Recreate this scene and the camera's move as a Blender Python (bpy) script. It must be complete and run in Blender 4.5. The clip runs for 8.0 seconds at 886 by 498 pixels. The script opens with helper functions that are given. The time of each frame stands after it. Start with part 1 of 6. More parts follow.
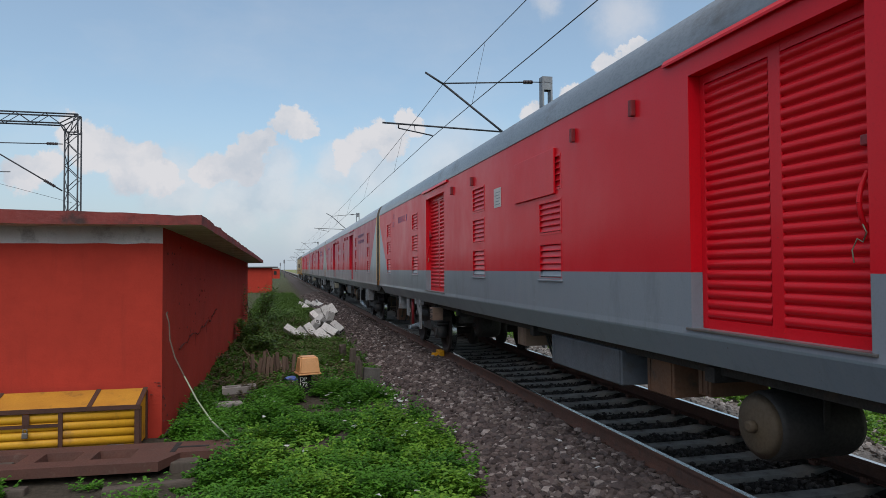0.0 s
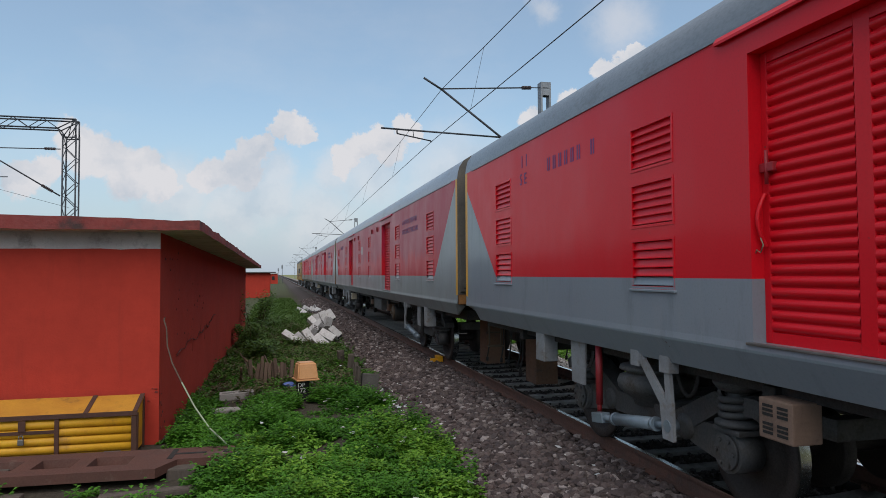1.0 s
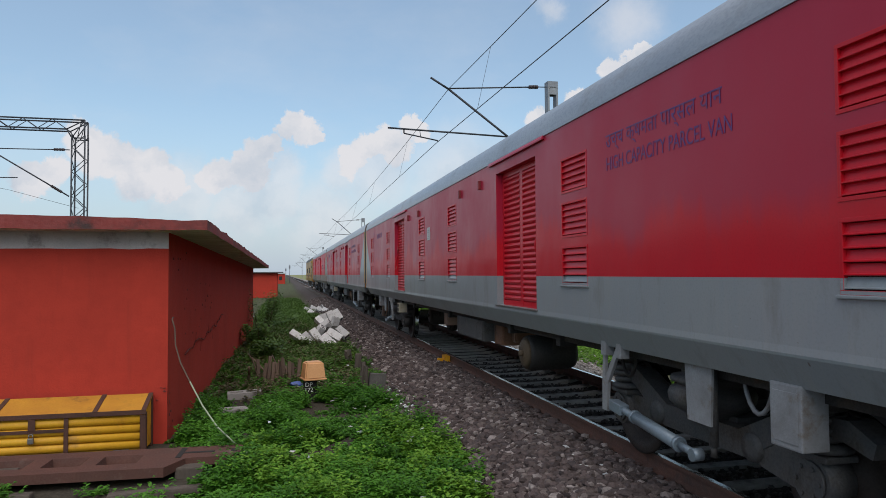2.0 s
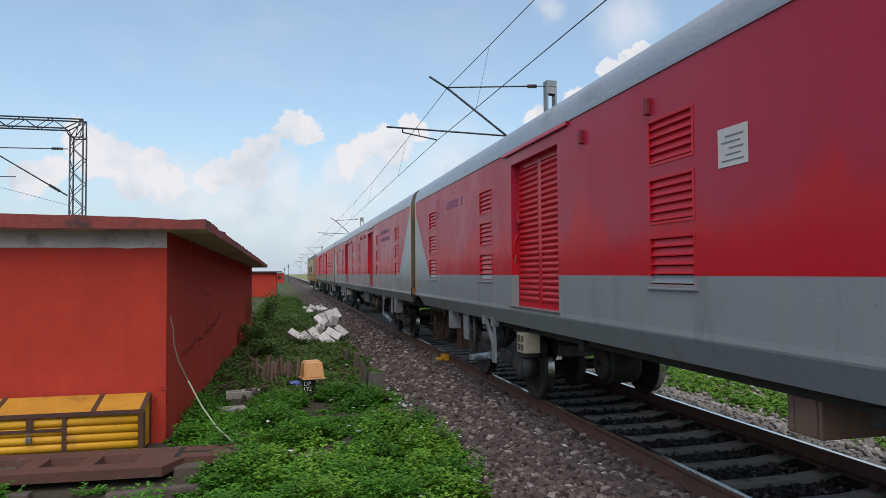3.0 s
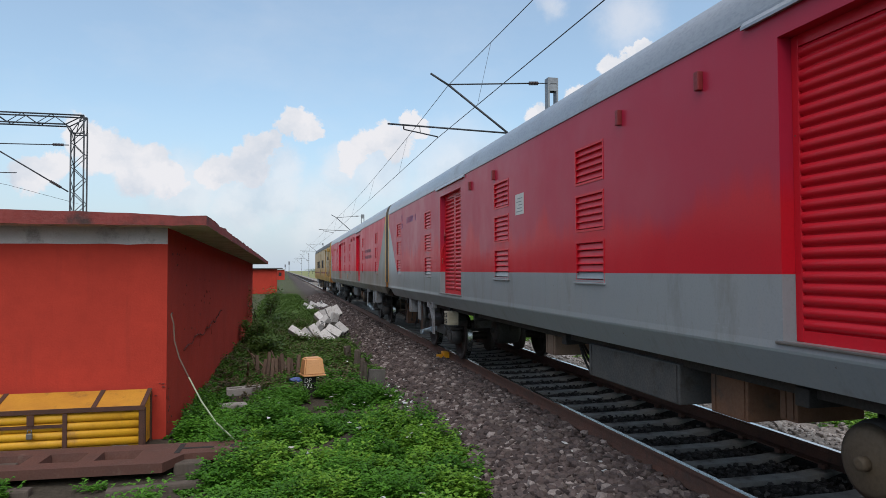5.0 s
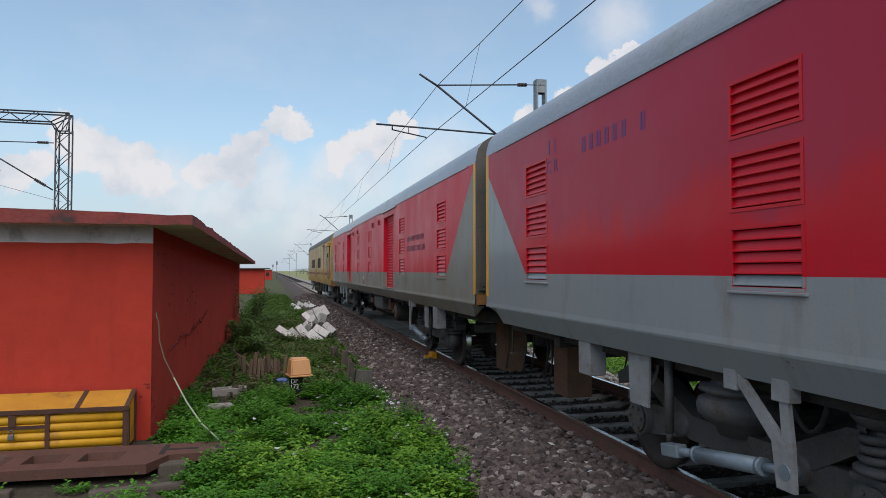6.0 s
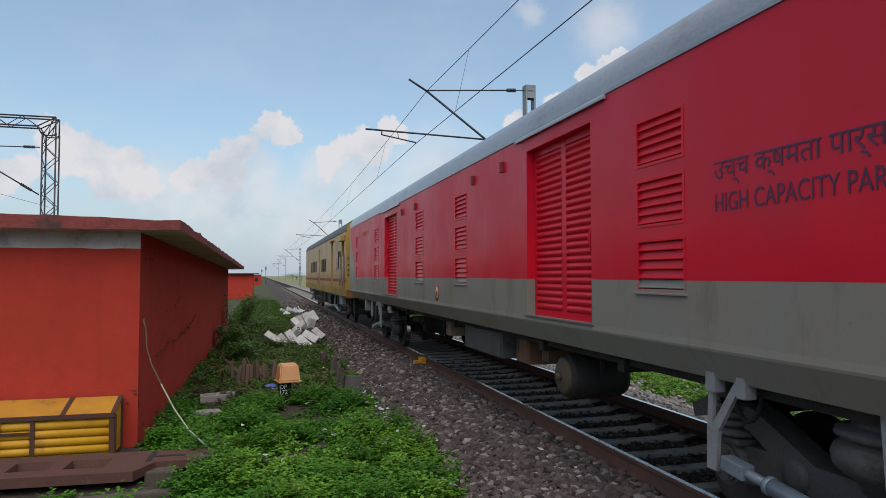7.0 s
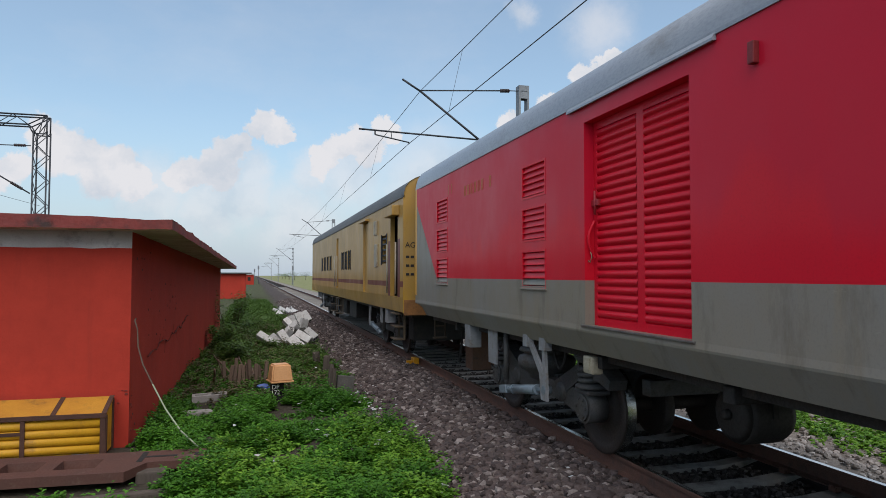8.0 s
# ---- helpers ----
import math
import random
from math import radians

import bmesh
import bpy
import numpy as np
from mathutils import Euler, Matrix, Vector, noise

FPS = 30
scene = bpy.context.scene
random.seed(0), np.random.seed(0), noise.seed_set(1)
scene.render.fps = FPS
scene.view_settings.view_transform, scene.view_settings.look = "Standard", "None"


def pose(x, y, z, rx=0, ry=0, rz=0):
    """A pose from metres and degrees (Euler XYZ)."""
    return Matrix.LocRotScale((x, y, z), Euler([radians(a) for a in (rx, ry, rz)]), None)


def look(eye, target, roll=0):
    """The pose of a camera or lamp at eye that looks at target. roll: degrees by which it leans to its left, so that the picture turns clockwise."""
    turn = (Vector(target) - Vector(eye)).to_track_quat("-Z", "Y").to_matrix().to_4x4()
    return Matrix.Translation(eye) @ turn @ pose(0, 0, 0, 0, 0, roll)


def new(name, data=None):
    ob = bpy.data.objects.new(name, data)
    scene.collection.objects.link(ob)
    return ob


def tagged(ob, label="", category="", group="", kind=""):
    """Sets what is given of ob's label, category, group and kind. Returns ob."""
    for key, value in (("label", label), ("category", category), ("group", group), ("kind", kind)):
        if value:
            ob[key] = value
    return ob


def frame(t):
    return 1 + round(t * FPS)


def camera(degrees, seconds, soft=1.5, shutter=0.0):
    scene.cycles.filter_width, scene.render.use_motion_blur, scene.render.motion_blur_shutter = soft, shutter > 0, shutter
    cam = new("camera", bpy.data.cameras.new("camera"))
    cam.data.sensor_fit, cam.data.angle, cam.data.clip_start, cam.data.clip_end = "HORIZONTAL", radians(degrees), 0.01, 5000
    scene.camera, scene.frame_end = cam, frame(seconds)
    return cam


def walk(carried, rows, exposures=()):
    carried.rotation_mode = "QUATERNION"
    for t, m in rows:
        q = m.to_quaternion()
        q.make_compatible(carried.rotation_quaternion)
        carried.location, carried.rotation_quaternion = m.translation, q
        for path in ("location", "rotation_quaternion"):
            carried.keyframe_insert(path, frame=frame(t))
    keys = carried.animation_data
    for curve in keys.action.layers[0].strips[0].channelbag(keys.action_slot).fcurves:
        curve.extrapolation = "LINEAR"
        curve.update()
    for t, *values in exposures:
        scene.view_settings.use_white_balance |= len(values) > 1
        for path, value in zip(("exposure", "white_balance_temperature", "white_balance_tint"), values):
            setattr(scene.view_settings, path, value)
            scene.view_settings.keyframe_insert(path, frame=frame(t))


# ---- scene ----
# ---- camera and its path ----
cam = camera(66.95, 8.0, soft=0.85)
PATH = [
    (0.0, -0.006, -0.034, 1.839, -13.69, 1.65, 0.34),
    (0.5, -0.008, -0.017, 1.846, -13.87, 1.46, 0.32),
    (1.0, -0.009, -0.008, 1.843, -13.85, 2.10, 0.32),
    (1.5, -0.015, -0.008, 1.847, -13.71, 2.25, 0.33),
    (2.0, -0.009, -0.004, 1.836, -13.25, 2.10, 0.37),
    (3.5, -0.004, 0.004, 1.833, -13.38, 1.97, 0.38),
    (4.0, -0.006, 0.013, 1.832, -13.28, 1.79, 0.33),
    (4.5, -0.008, 0.012, 1.832, -13.13, 1.80, 0.27),
    (6.0, 0.007, 0.012, 1.832, -14.29, 1.86, -0.02),
    (6.5, 0.012, 0.010, 1.833, -14.85, 1.97, -0.07),
    (7.0, 0.011, 0.010, 1.835, -15.17, 2.28, 0.04),
    (7.5, 0.020, 0.004, 1.834, -15.46, 2.41, 0.03),
    (8.0, 0.015, 0.007, 1.841, -15.75, 2.27, -0.08),
]
walk(cam, [(t, pose(x, y, z, 90 + pitch, roll, yaw)) for t, x, y, z, yaw, pitch, roll in PATH],
     exposures=[(0.0, -0.11, 6500, 15), (0.5, -0.08, 6500, 15), (1.0, -0.10, 6500, 15), (1.5, -0.13, 6500, 15), (2.0, -0.02, 6500, 15), (3.5, 0.15, 6500, 15), (4.0, -0.03, 6500, 15), (4.5, 0.15, 6500, 15), (6.0, 0.05, 6500, 15), (6.5, -0.02, 6500, 15), (7.0, -0.05, 6500, 15), (7.5, -0.11, 6500, 15), (8.0, 0.03, 6500, 15)])

# ---- light ----
SUN_ELEVATION, SUN_AZIMUTH = 54.0, 184.0      # degrees; azimuth clockwise from +y


def build_sky():
    world = bpy.data.worlds.new("sky")
    scene.world = world
    world.use_nodes = True
    nt = world.node_tree
    n, l = nt.nodes, nt.links
    out = n["World Output"]
    bg = n["Background"]
    bg.inputs["Strength"].default_value = 0.115
    sky = n.new("ShaderNodeTexSky")
    sky.sky_type = "NISHITA"
    sky.sun_disc = False
    sky.sun_elevation = radians(SUN_ELEVATION)
    sky.sun_rotation = radians(SUN_AZIMUTH)
    sky.air_density, sky.dust_density, sky.ozone_density = 1.0, 1.6, 1.2
    co = n.new("ShaderNodeTexCoord")
    # cumulus banks: soft round heaps in the direction sphere, broken up by noise
    warp = n.new("ShaderNodeTexNoise")
    warp.inputs["Scale"].default_value = 22.0
    warp.inputs["Detail"].default_value = 7.0
    warp.inputs["Roughness"].default_value = 0.68
    l.new(co.outputs["Generated"], warp.inputs["Vector"])
    wsub = n.new("ShaderNodeVectorMath")
    wsub.operation = "SUBTRACT"
    l.new(warp.outputs["Color"], wsub.inputs[0])
    wsub.inputs[1].default_value = (0.5, 0.5, 0.5)
    wmul = n.new("ShaderNodeVectorMath")
    wmul.operation = "SCALE"
    l.new(wsub.outputs[0], wmul.inputs[0])
    wmul.inputs["Scale"].default_value = 0.055
    wadd = n.new("ShaderNodeVectorMath")
    wadd.operation = "ADD"
    l.new(co.outputs["Generated"], wadd.inputs[0])
    l.new(wmul.outputs[0], wadd.inputs[1])
    total = None
    for az, el, r, soft, cover in [(*c, 0.16, 1.0) for c in PUFFS] + [(*c, 0.6) for c in BANKS]:
        d = Vector((math.sin(radians(az)) * math.cos(radians(el)), math.cos(radians(az)) * math.cos(radians(el)), math.sin(radians(el))))
        dist = n.new("ShaderNodeVectorMath")
        dist.operation = "DISTANCE"
        l.new(wadd.outputs[0], dist.inputs[0])
        dist.inputs[1].default_value = d
        mp = n.new("ShaderNodeMapRange")
        mp.interpolation_type = "SMOOTHSTEP"
        mp.inputs["From Min"].default_value = radians(r) * (1 + soft)
        mp.inputs["From Max"].default_value = radians(r) * (1 - soft)
        mp.inputs["To Max"].default_value = cover
        l.new(dist.outputs["Value"], mp.inputs["Value"])
        if total is None:
            total = mp.outputs[0]
        else:
            mx = n.new("ShaderNodeMath")
            mx.operation = "MAXIMUM"
            l.new(total, mx.inputs[0])
            l.new(mp.outputs[0], mx.inputs[1])
            total = mx.outputs[0]
    # loose cloud over the rest of the sky
    sep = n.new("ShaderNodeSeparateXYZ")
    l.new(co.outputs["Generated"], sep.inputs[0])
    veil = n.new("ShaderNodeTexNoise")
    veil.inputs["Scale"].default_value = 2.3
    veil.inputs["Detail"].default_value = 8.0
    veil.inputs["Roughness"].default_value = 0.6
    flat = n.new("ShaderNodeVectorMath")
    flat.operation = "MULTIPLY"
    flat.inputs[1].default_value = (1.0, 1.0, 2.2)
    l.new(co.outputs["Generated"], flat.inputs[0])
    l.new(flat.outputs[0], veil.inputs["Vector"])
    vr = n.new("ShaderNodeMapRange")
    vr.inputs["From Min"].default_value = 0.52
    vr.inputs["From Max"].default_value = 0.95
    vr.inputs["To Max"].default_value = 0.42
    l.new(veil.outputs["Fac"], vr.inputs["Value"])
    mx = n.new("ShaderNodeMath")
    mx.operation = "MAXIMUM"
    l.new(total, mx.inputs[0])
    l.new(vr.outputs[0], mx.inputs[1])
    # the sky brightens to thin overcast overhead
    top = n.new("ShaderNodeMapRange")
    top.interpolation_type = "SMOOTHSTEP"
    top.inputs["From Min"].default_value = 0.42
    top.inputs["From Max"].default_value = 0.85
    top.inputs["To Max"].default_value = 0.75
    l.new(sep.outputs["Z"], top.inputs["Value"])
    mx2 = n.new("ShaderNodeMath")
    mx2.operation = "MAXIMUM"
    l.new(mx.outputs[0], mx2.inputs[0])
    l.new(top.outputs[0], mx2.inputs[1])
    mx = mx2
    # haze that whitens the sky towards the horizon
    hz = n.new("ShaderNodeMapRange")
    hz.interpolation_type = "SMOOTHSTEP"
    hz.inputs["From Min"].default_value = 0.25
    hz.inputs["From Max"].default_value = -0.02
    hz.inputs["To Min"].default_value = 0.26
    hz.inputs["To Max"].default_value = 0.85
    l.new(sep.outputs["Z"], hz.inputs["Value"])
    shade = n.new("ShaderNodeTexNoise")
    shade.inputs["Scale"].default_value = 13.0
    shade.inputs["Detail"].default_value = 5.0
    off = n.new("ShaderNodeVectorMath")
    off.operation = "ADD"
    off.inputs[1].default_value = (0.0, 0.0, 0.035)
    l.new(wadd.outputs[0], off.inputs[0])
    l.new(off.outputs[0], shade.inputs["Vector"])
    ramp = n.new("ShaderNodeMapRange")
    ramp.inputs["From Min"].default_value = 0.34
    ramp.inputs["From Max"].default_value = 0.58
    l.new(shade.outputs["Fac"], ramp.inputs["Value"])
    ccol = n.new("ShaderNodeMix")
    ccol.data_type = "RGBA"
    ccol.inputs["A"].default_value = (4.75, 5.4, 5.95, 1)
    ccol.inputs["B"].default_value = (6.5, 6.7, 6.8, 1)
    l.new(ramp.outputs[0], ccol.inputs["Factor"])
    m1 = n.new("ShaderNodeMix")
    m1.data_type = "RGBA"
    m1.inputs["B"].default_value = (4.35, 5.2, 6.0, 1)
    l.new(hz.outputs[0], m1.inputs["Factor"])
    tint = n.new("ShaderNodeMix")
    tint.data_type = "RGBA"
    tint.blend_type = "MULTIPLY"
    tint.inputs["Factor"].default_value = 1.0
    tint.inputs["B"].default_value = SKY_TINT
    l.new(sky.outputs[0], tint.inputs["A"])
    l.new(tint.outputs["Result"], m1.inputs["A"])
    m2 = n.new("ShaderNodeMix")
    m2.data_type = "RGBA"
    l.new(mx.outputs[0], m2.inputs["Factor"])
    l.new(m1.outputs["Result"], m2.inputs["A"])
    l.new(ccol.outputs["Result"], m2.inputs["B"])
    l.new(m2.outputs["Result"], bg.inputs["Color"])
    l.new(bg.outputs[0], out.inputs["Surface"])
    sun = new("sun", bpy.data.lights.new("sun", "SUN"))
    sun.data.energy = 2.1
    sun.data.angle = radians(70)
    sun.data.color = (1.0, 0.95, 0.87)
    a, e = radians(SUN_AZIMUTH), radians(SUN_ELEVATION)
    toward = Vector((math.sin(a) * math.cos(e), math.cos(a) * math.cos(e), math.sin(e)))
    sun.matrix_basis = look(toward * 60, (0, 0, 0))


SKY_TINT = (1.36, 1.58, 1.48, 1)
# crisp cumulus heads: azimuth from +y to the right, elevation, radius in degrees
PUFFS = [
    (-14.9, 10.0, 1.55), (-13.6, 9.1, 1.84), (-12.3, 9.4, 1.06), (-10.4, 8.6, 1.69), (-11.4, 7.9, 2.17), (-9.0, 7.4, 1.55), (-17.0, 8.0, 1.21), (-18.2, 7.1, 1.5),
    (-4.9, 8.5, 1.35), (-3.4, 9.0, 1.06), (-5.9, 7.7, 1.21), (-2.0, 10.1, 1.16), (-1.0, 10.5, 0.87), (-2.9, 8.3, 1.69), (0.7, 12.5, 1.06), (1.6, 11.9, 1.26), (0.3, 11.7, 0.87), (2.4, 11.5, 0.72),
    (5.4, 9.5, 1.35), (6.9, 10.7, 1.35), (8.4, 11.4, 1.16), (10.2, 12.5, 0.97), (11.1, 12.9, 0.68), (11.3, 12.0, 0.97), (9.3, 10.5, 1.64),
    (27.8, 16.6, 1.0), (28.9, 17.0, 1.0), (30.3, 17.4, 0.9), (21.4, 13.0, 1.0), (24.7, 14.4, 0.8),
]
# soft banks of cloud: the same, and their softness
BANKS = [
    (-7.7, 6.5, 2.6, 0.6), (-3.4, 5.6, 2.6, 0.5), (-0.6, 6.4, 2.3, 0.5), (4.4, 8.4, 1.6, 0.6), (7.8, 8.6, 2.6, 0.7), (3.4, 4.6, 3.0, 0.8), (-0.2, 8.6, 1.5, 0.6),
    (22.7, 21.5, 0.9, 0.95), (28.9, 20.0, 2.0, 0.95), (15.0, 8.0, 4.0, 0.7), (-27.0, 8.0, 4.0, 0.35), (-45.0, 9.0, 7.0, 0.4), (-70.0, 10.0, 6.0, 0.35), (46.0, 11.0, 7.0, 0.4),
    (-95.0, 24.0, 12.0, 0.5), (-130.0, 38.0, 14.0, 0.6), (170.0, 20.0, 12.0, 0.5), (140.0, 42.0, 16.0, 0.7), (-160.0, 62.0, 16.0, 0.7), (95.0, 30.0, 12.0, 0.6),
]
build_sky()


# ---- materials ----
def nodes_of(name):
    m = bpy.data.materials.new(name)
    m.use_nodes = True
    return m, m.node_tree.nodes, m.node_tree.links, m.node_tree.nodes["Principled BSDF"]


def noise_node(n, l, scale, detail=5.0, rough=0.6, stretch=(1, 1, 1), coord="Object"):
    co = n.new("ShaderNodeTexCoord")
    mp = n.new("ShaderNodeMapping")
    mp.inputs["Scale"].default_value = stretch
    tx = n.new("ShaderNodeTexNoise")
    tx.inputs["Scale"].default_value = scale
    tx.inputs["Detail"].default_value = detail
    tx.inputs["Roughness"].default_value = rough
    l.new(co.outputs[coord], mp.inputs["Vector"])
    l.new(mp.outputs[0], tx.inputs["Vector"])
    return tx


def span(n, l, src, a, b, lo=0.0, hi=1.0):
    mp = n.new("ShaderNodeMapRange")
    mp.inputs["From Min"].default_value = a
    mp.inputs["From Max"].default_value = b
    mp.inputs["To Min"].default_value = lo
    mp.inputs["To Max"].default_value = hi
    l.new(src, mp.inputs["Value"])
    return mp.outputs[0]


def blend(n, l, fac, a, b, mode="MIX"):
    mx = n.new("ShaderNodeMix")
    mx.data_type = "RGBA"
    mx.blend_type = mode
    for key, v in (("Factor", fac), ("A", a), ("B", b)):
        if isinstance(v, (int, float)):
            mx.inputs[key].default_value = v
        elif isinstance(v, tuple):
            mx.inputs[key].default_value = (*v[:3], 1)
        else:
            l.new(v, mx.inputs[key])
    return mx.outputs["Result"]


def relief(n, l, bsdf, src, strength, dist=0.01):
    bp = n.new("ShaderNodeBump")
    bp.inputs["Strength"].default_value = strength
    bp.inputs["Distance"].default_value = dist
    l.new(src, bp.inputs["Height"])
    l.new(bp.outputs[0], bsdf.inputs["Normal"])
    return bp


def surface(name, base, second, rough=0.7, metal=0.0, scale=6.0, fine=60.0, bump=0.3, dist=0.01, stain=None, stain_at=(0.55, 0.7), stretch=(1, 1, 1), coat=0.0, pieces=0.0):
    """Two-tone weathered surface: broad tone, fine grain, optional stains."""
    m, n, l, b = nodes_of(name)
    broad = noise_node(n, l, scale, 6, 0.62, stretch)
    grain = noise_node(n, l, fine, 4, 0.6, stretch)
    col = blend(n, l, span(n, l, broad.outputs["Fac"], 0.35, 0.68), base, second)
    dark = tuple(c * 0.72 for c in base)
    col = blend(n, l, span(n, l, grain.outputs["Fac"], 0.45, 0.72, 0.0, 0.5), col, dark)
    if stain:
        sp = noise_node(n, l, scale * 0.7 + 1.1, 8, 0.7, stretch)
        col = blend(n, l, span(n, l, sp.outputs["Fac"], *stain_at), col, stain)
    if pieces:
        oi = n.new("ShaderNodeObjectInfo")
        hsv = n.new("ShaderNodeHueSaturation")
        l.new(span(n, l, oi.outputs["Random"], 0, 1, 1 - pieces, 1 + pieces), hsv.inputs["Value"])
        l.new(col, hsv.inputs["Color"])
        col = hsv.outputs[0]
    l.new(col, b.inputs["Base Color"])
    l.new(span(n, l, grain.outputs["Fac"], 0.3, 0.7, rough * 0.85, min(1.0, rough * 1.12)), b.inputs["Roughness"])
    b.inputs["Metallic"].default_value = metal
    b.inputs["Coat Weight"].default_value = coat
    b.inputs["Coat Roughness"].default_value = 0.15
    relief(n, l, b, grain.outputs["Fac"], bump, dist)
    return m


def island(name, low, high, rough=0.85, bump=0.4, grain_scale=40.0):
    """Tone that differs from piece to piece inside one mesh."""
    m, n, l, b = nodes_of(name)
    g = n.new("ShaderNodeNewGeometry")
    grain = noise_node(n, l, grain_scale, 4)
    cr = n.new("ShaderNodeValToRGB")
    cr.color_ramp.elements[0].color = (*low[0], 1)
    cr.color_ramp.elements[1].color = (*high[-1], 1)
    inner = list(low[1:]) + list(high[:-1])
    for i, c in enumerate(inner):
        e = cr.color_ramp.elements.new((i + 1) / (len(inner) + 1))
        e.color = (*c, 1)
    l.new(g.outputs["Random Per Island"], cr.inputs["Fac"])
    col = blend(n, l, span(n, l, grain.outputs["Fac"], 0.35, 0.75, 0, 0.55), cr.outputs[0], tuple(c * 0.55 for c in low[0]))
    l.new(col, b.inputs["Base Color"])
    b.inputs["Roughness"].default_value = rough
    b.inputs["Specular IOR Level"].default_value = 0.3
    relief(n, l, b, grain.outputs["Fac"], bump, 0.01)
    return m


def coach_paint(name, base, dusty, dust, rough=0.3, wave=0.05, coat=0.5, fade=None, grime=None):
    """Enamel on sheet steel: slightly wavy, dusty in patches, streaked downwards."""
    m, n, l, b = nodes_of(name)
    broad = noise_node(n, l, 0.7, 7, 0.65, (1, 1, 0.8))
    streak = noise_node(n, l, 3.0, 6, 0.7, (1, 3.0, 0.25))
    grain = noise_node(n, l, 55, 4, 0.6)
    col = blend(n, l, span(n, l, broad.outputs["Fac"], 0.38, 0.72, 0.0, dust), base, dusty)
    col = blend(n, l, span(n, l, streak.outputs["Fac"], 0.5, 0.72, 0.0, dust * 0.8), col, dusty)
    if grime:
        drip = noise_node(n, l, 2.0, 8, 0.72, (1, 1.6, 0.45))
        col = blend(n, l, span(n, l, drip.outputs["Fac"], 0.54, 0.72, 0.0, 0.55), col, grime)
        scuff = noise_node(n, l, 5.0, 6, 0.7, (1, 0.5, 2.0))
        col = blend(n, l, span(n, l, scuff.outputs["Fac"], 0.66, 0.72, 0.0, 0.35), col, tuple(c * 1.5 for c in base))
    col = blend(n, l, span(n, l, grain.outputs["Fac"], 0.5, 0.75, 0.0, 0.25), col, tuple(c * 0.6 for c in base))
    spots = noise_node(n, l, 16, 3, 0.5)
    col = blend(n, l, span(n, l, spots.outputs["Fac"], 0.74, 0.78, 0.0, 0.7), col, (0.10, 0.06, 0.05))
    if fade:
        # slight fading plus painted sky sheen above an uneven line, running down in tongues
        co = n.new("ShaderNodeTexCoord")
        sep = n.new("ShaderNodeSeparateXYZ")
        l.new(co.outputs["Object"], sep.inputs[0])
        run = noise_node(n, l, 1.3, 5, 0.6, (1, 1.0, 0.12))
        drop = n.new("ShaderNodeMath")
        drop.operation = "MULTIPLY_ADD"
        l.new(run.outputs["Fac"], drop.inputs[0])
        drop.inputs[1].default_value = 1.5
        l.new(sep.outputs["Z"], drop.inputs[2])
        col = blend(n, l, span(n, l, drop.outputs[0], 2.93, 3.16, 0.0, 0.7), col, fade)
    l.new(col, b.inputs["Base Color"])
    l.new(span(n, l, broad.outputs["Fac"], 0.3, 0.7, rough * 0.8, rough * 1.5), b.inputs["Roughness"])
    b.inputs["Coat Weight"].default_value = coat
    b.inputs["Coat Roughness"].default_value = 0.16
    b.inputs["Specular IOR Level"].default_value = 0.16
    sheet = noise_node(n, l, 1.6, 2, 0.4, (1, 1, 0.7))
    bp = relief(n, l, b, sheet.outputs["Fac"], wave, 0.35)
    l.new(bp.outputs[0], b.inputs["Coat Normal"])
    return m


M = {}
M["steel"] = surface("worn_steel", (0.20, 0.19, 0.18), (0.13, 0.12, 0.11), 0.5, 0.6, 5, 60, 0.3)
M["black"] = surface("underframe_black", (0.016, 0.015, 0.015), (0.03, 0.026, 0.023), 0.75, 0.1, 4, 40, 0.4, stain=(0.05, 0.035, 0.025))
M["bogie"] = surface("bogie_grey", (0.06, 0.063, 0.067), (0.095, 0.088, 0.083), 0.7, 0.2, 4, 50, 0.35, stain=(0.04, 0.03, 0.022))
M["bogie_pale"] = surface("bogie_pale_grey", (0.28, 0.29, 0.305), (0.20, 0.20, 0.205), 0.65, 0.1, 5, 50, 0.25, stain=(0.16, 0.12, 0.09))
M["box_blue"] = surface("battery_box_paint", (0.115, 0.13, 0.155), (0.085, 0.092, 0.105), 0.55, 0.1, 4, 50, 0.2, stain=(0.08, 0.075, 0.07))
M["damper"] = surface("damper_blue_grey", (0.19, 0.245, 0.29), (0.15, 0.18, 0.21), 0.4, 0.2, 5, 50, 0.2)
M["tank"] = surface("tank_black", (0.02, 0.019, 0.018), (0.035, 0.03, 0.027), 0.7, 0.1, 3, 40, 0.3)
M["tank_end"] = surface("tank_end_brown", (0.10, 0.07, 0.042), (0.075, 0.055, 0.038), 0.75, 0.1, 3, 40, 0.3)
M["rust_box"] = surface("rusty_box", (0.165, 0.077, 0.042), (0.10, 0.055, 0.035), 0.8, 0.0, 3, 40, 0.35, stain=(0.06, 0.045, 0.035))
M["wheel_tread"] = surface("polished_tread", (0.45, 0.45, 0.46), (0.35, 0.35, 0.36), 0.25, 0.95, 6, 70, 0.1)
M["wheel"] = surface("wheel_disc", (0.032, 0.026, 0.024), (0.055, 0.042, 0.036), 0.7, 0.4, 5, 60, 0.3)
M["cream"] = surface("cream_box", (0.40, 0.36, 0.27), (0.30, 0.26, 0.19), 0.65, 0.0, 5, 60, 0.2, stain=(0.16, 0.11, 0.07))
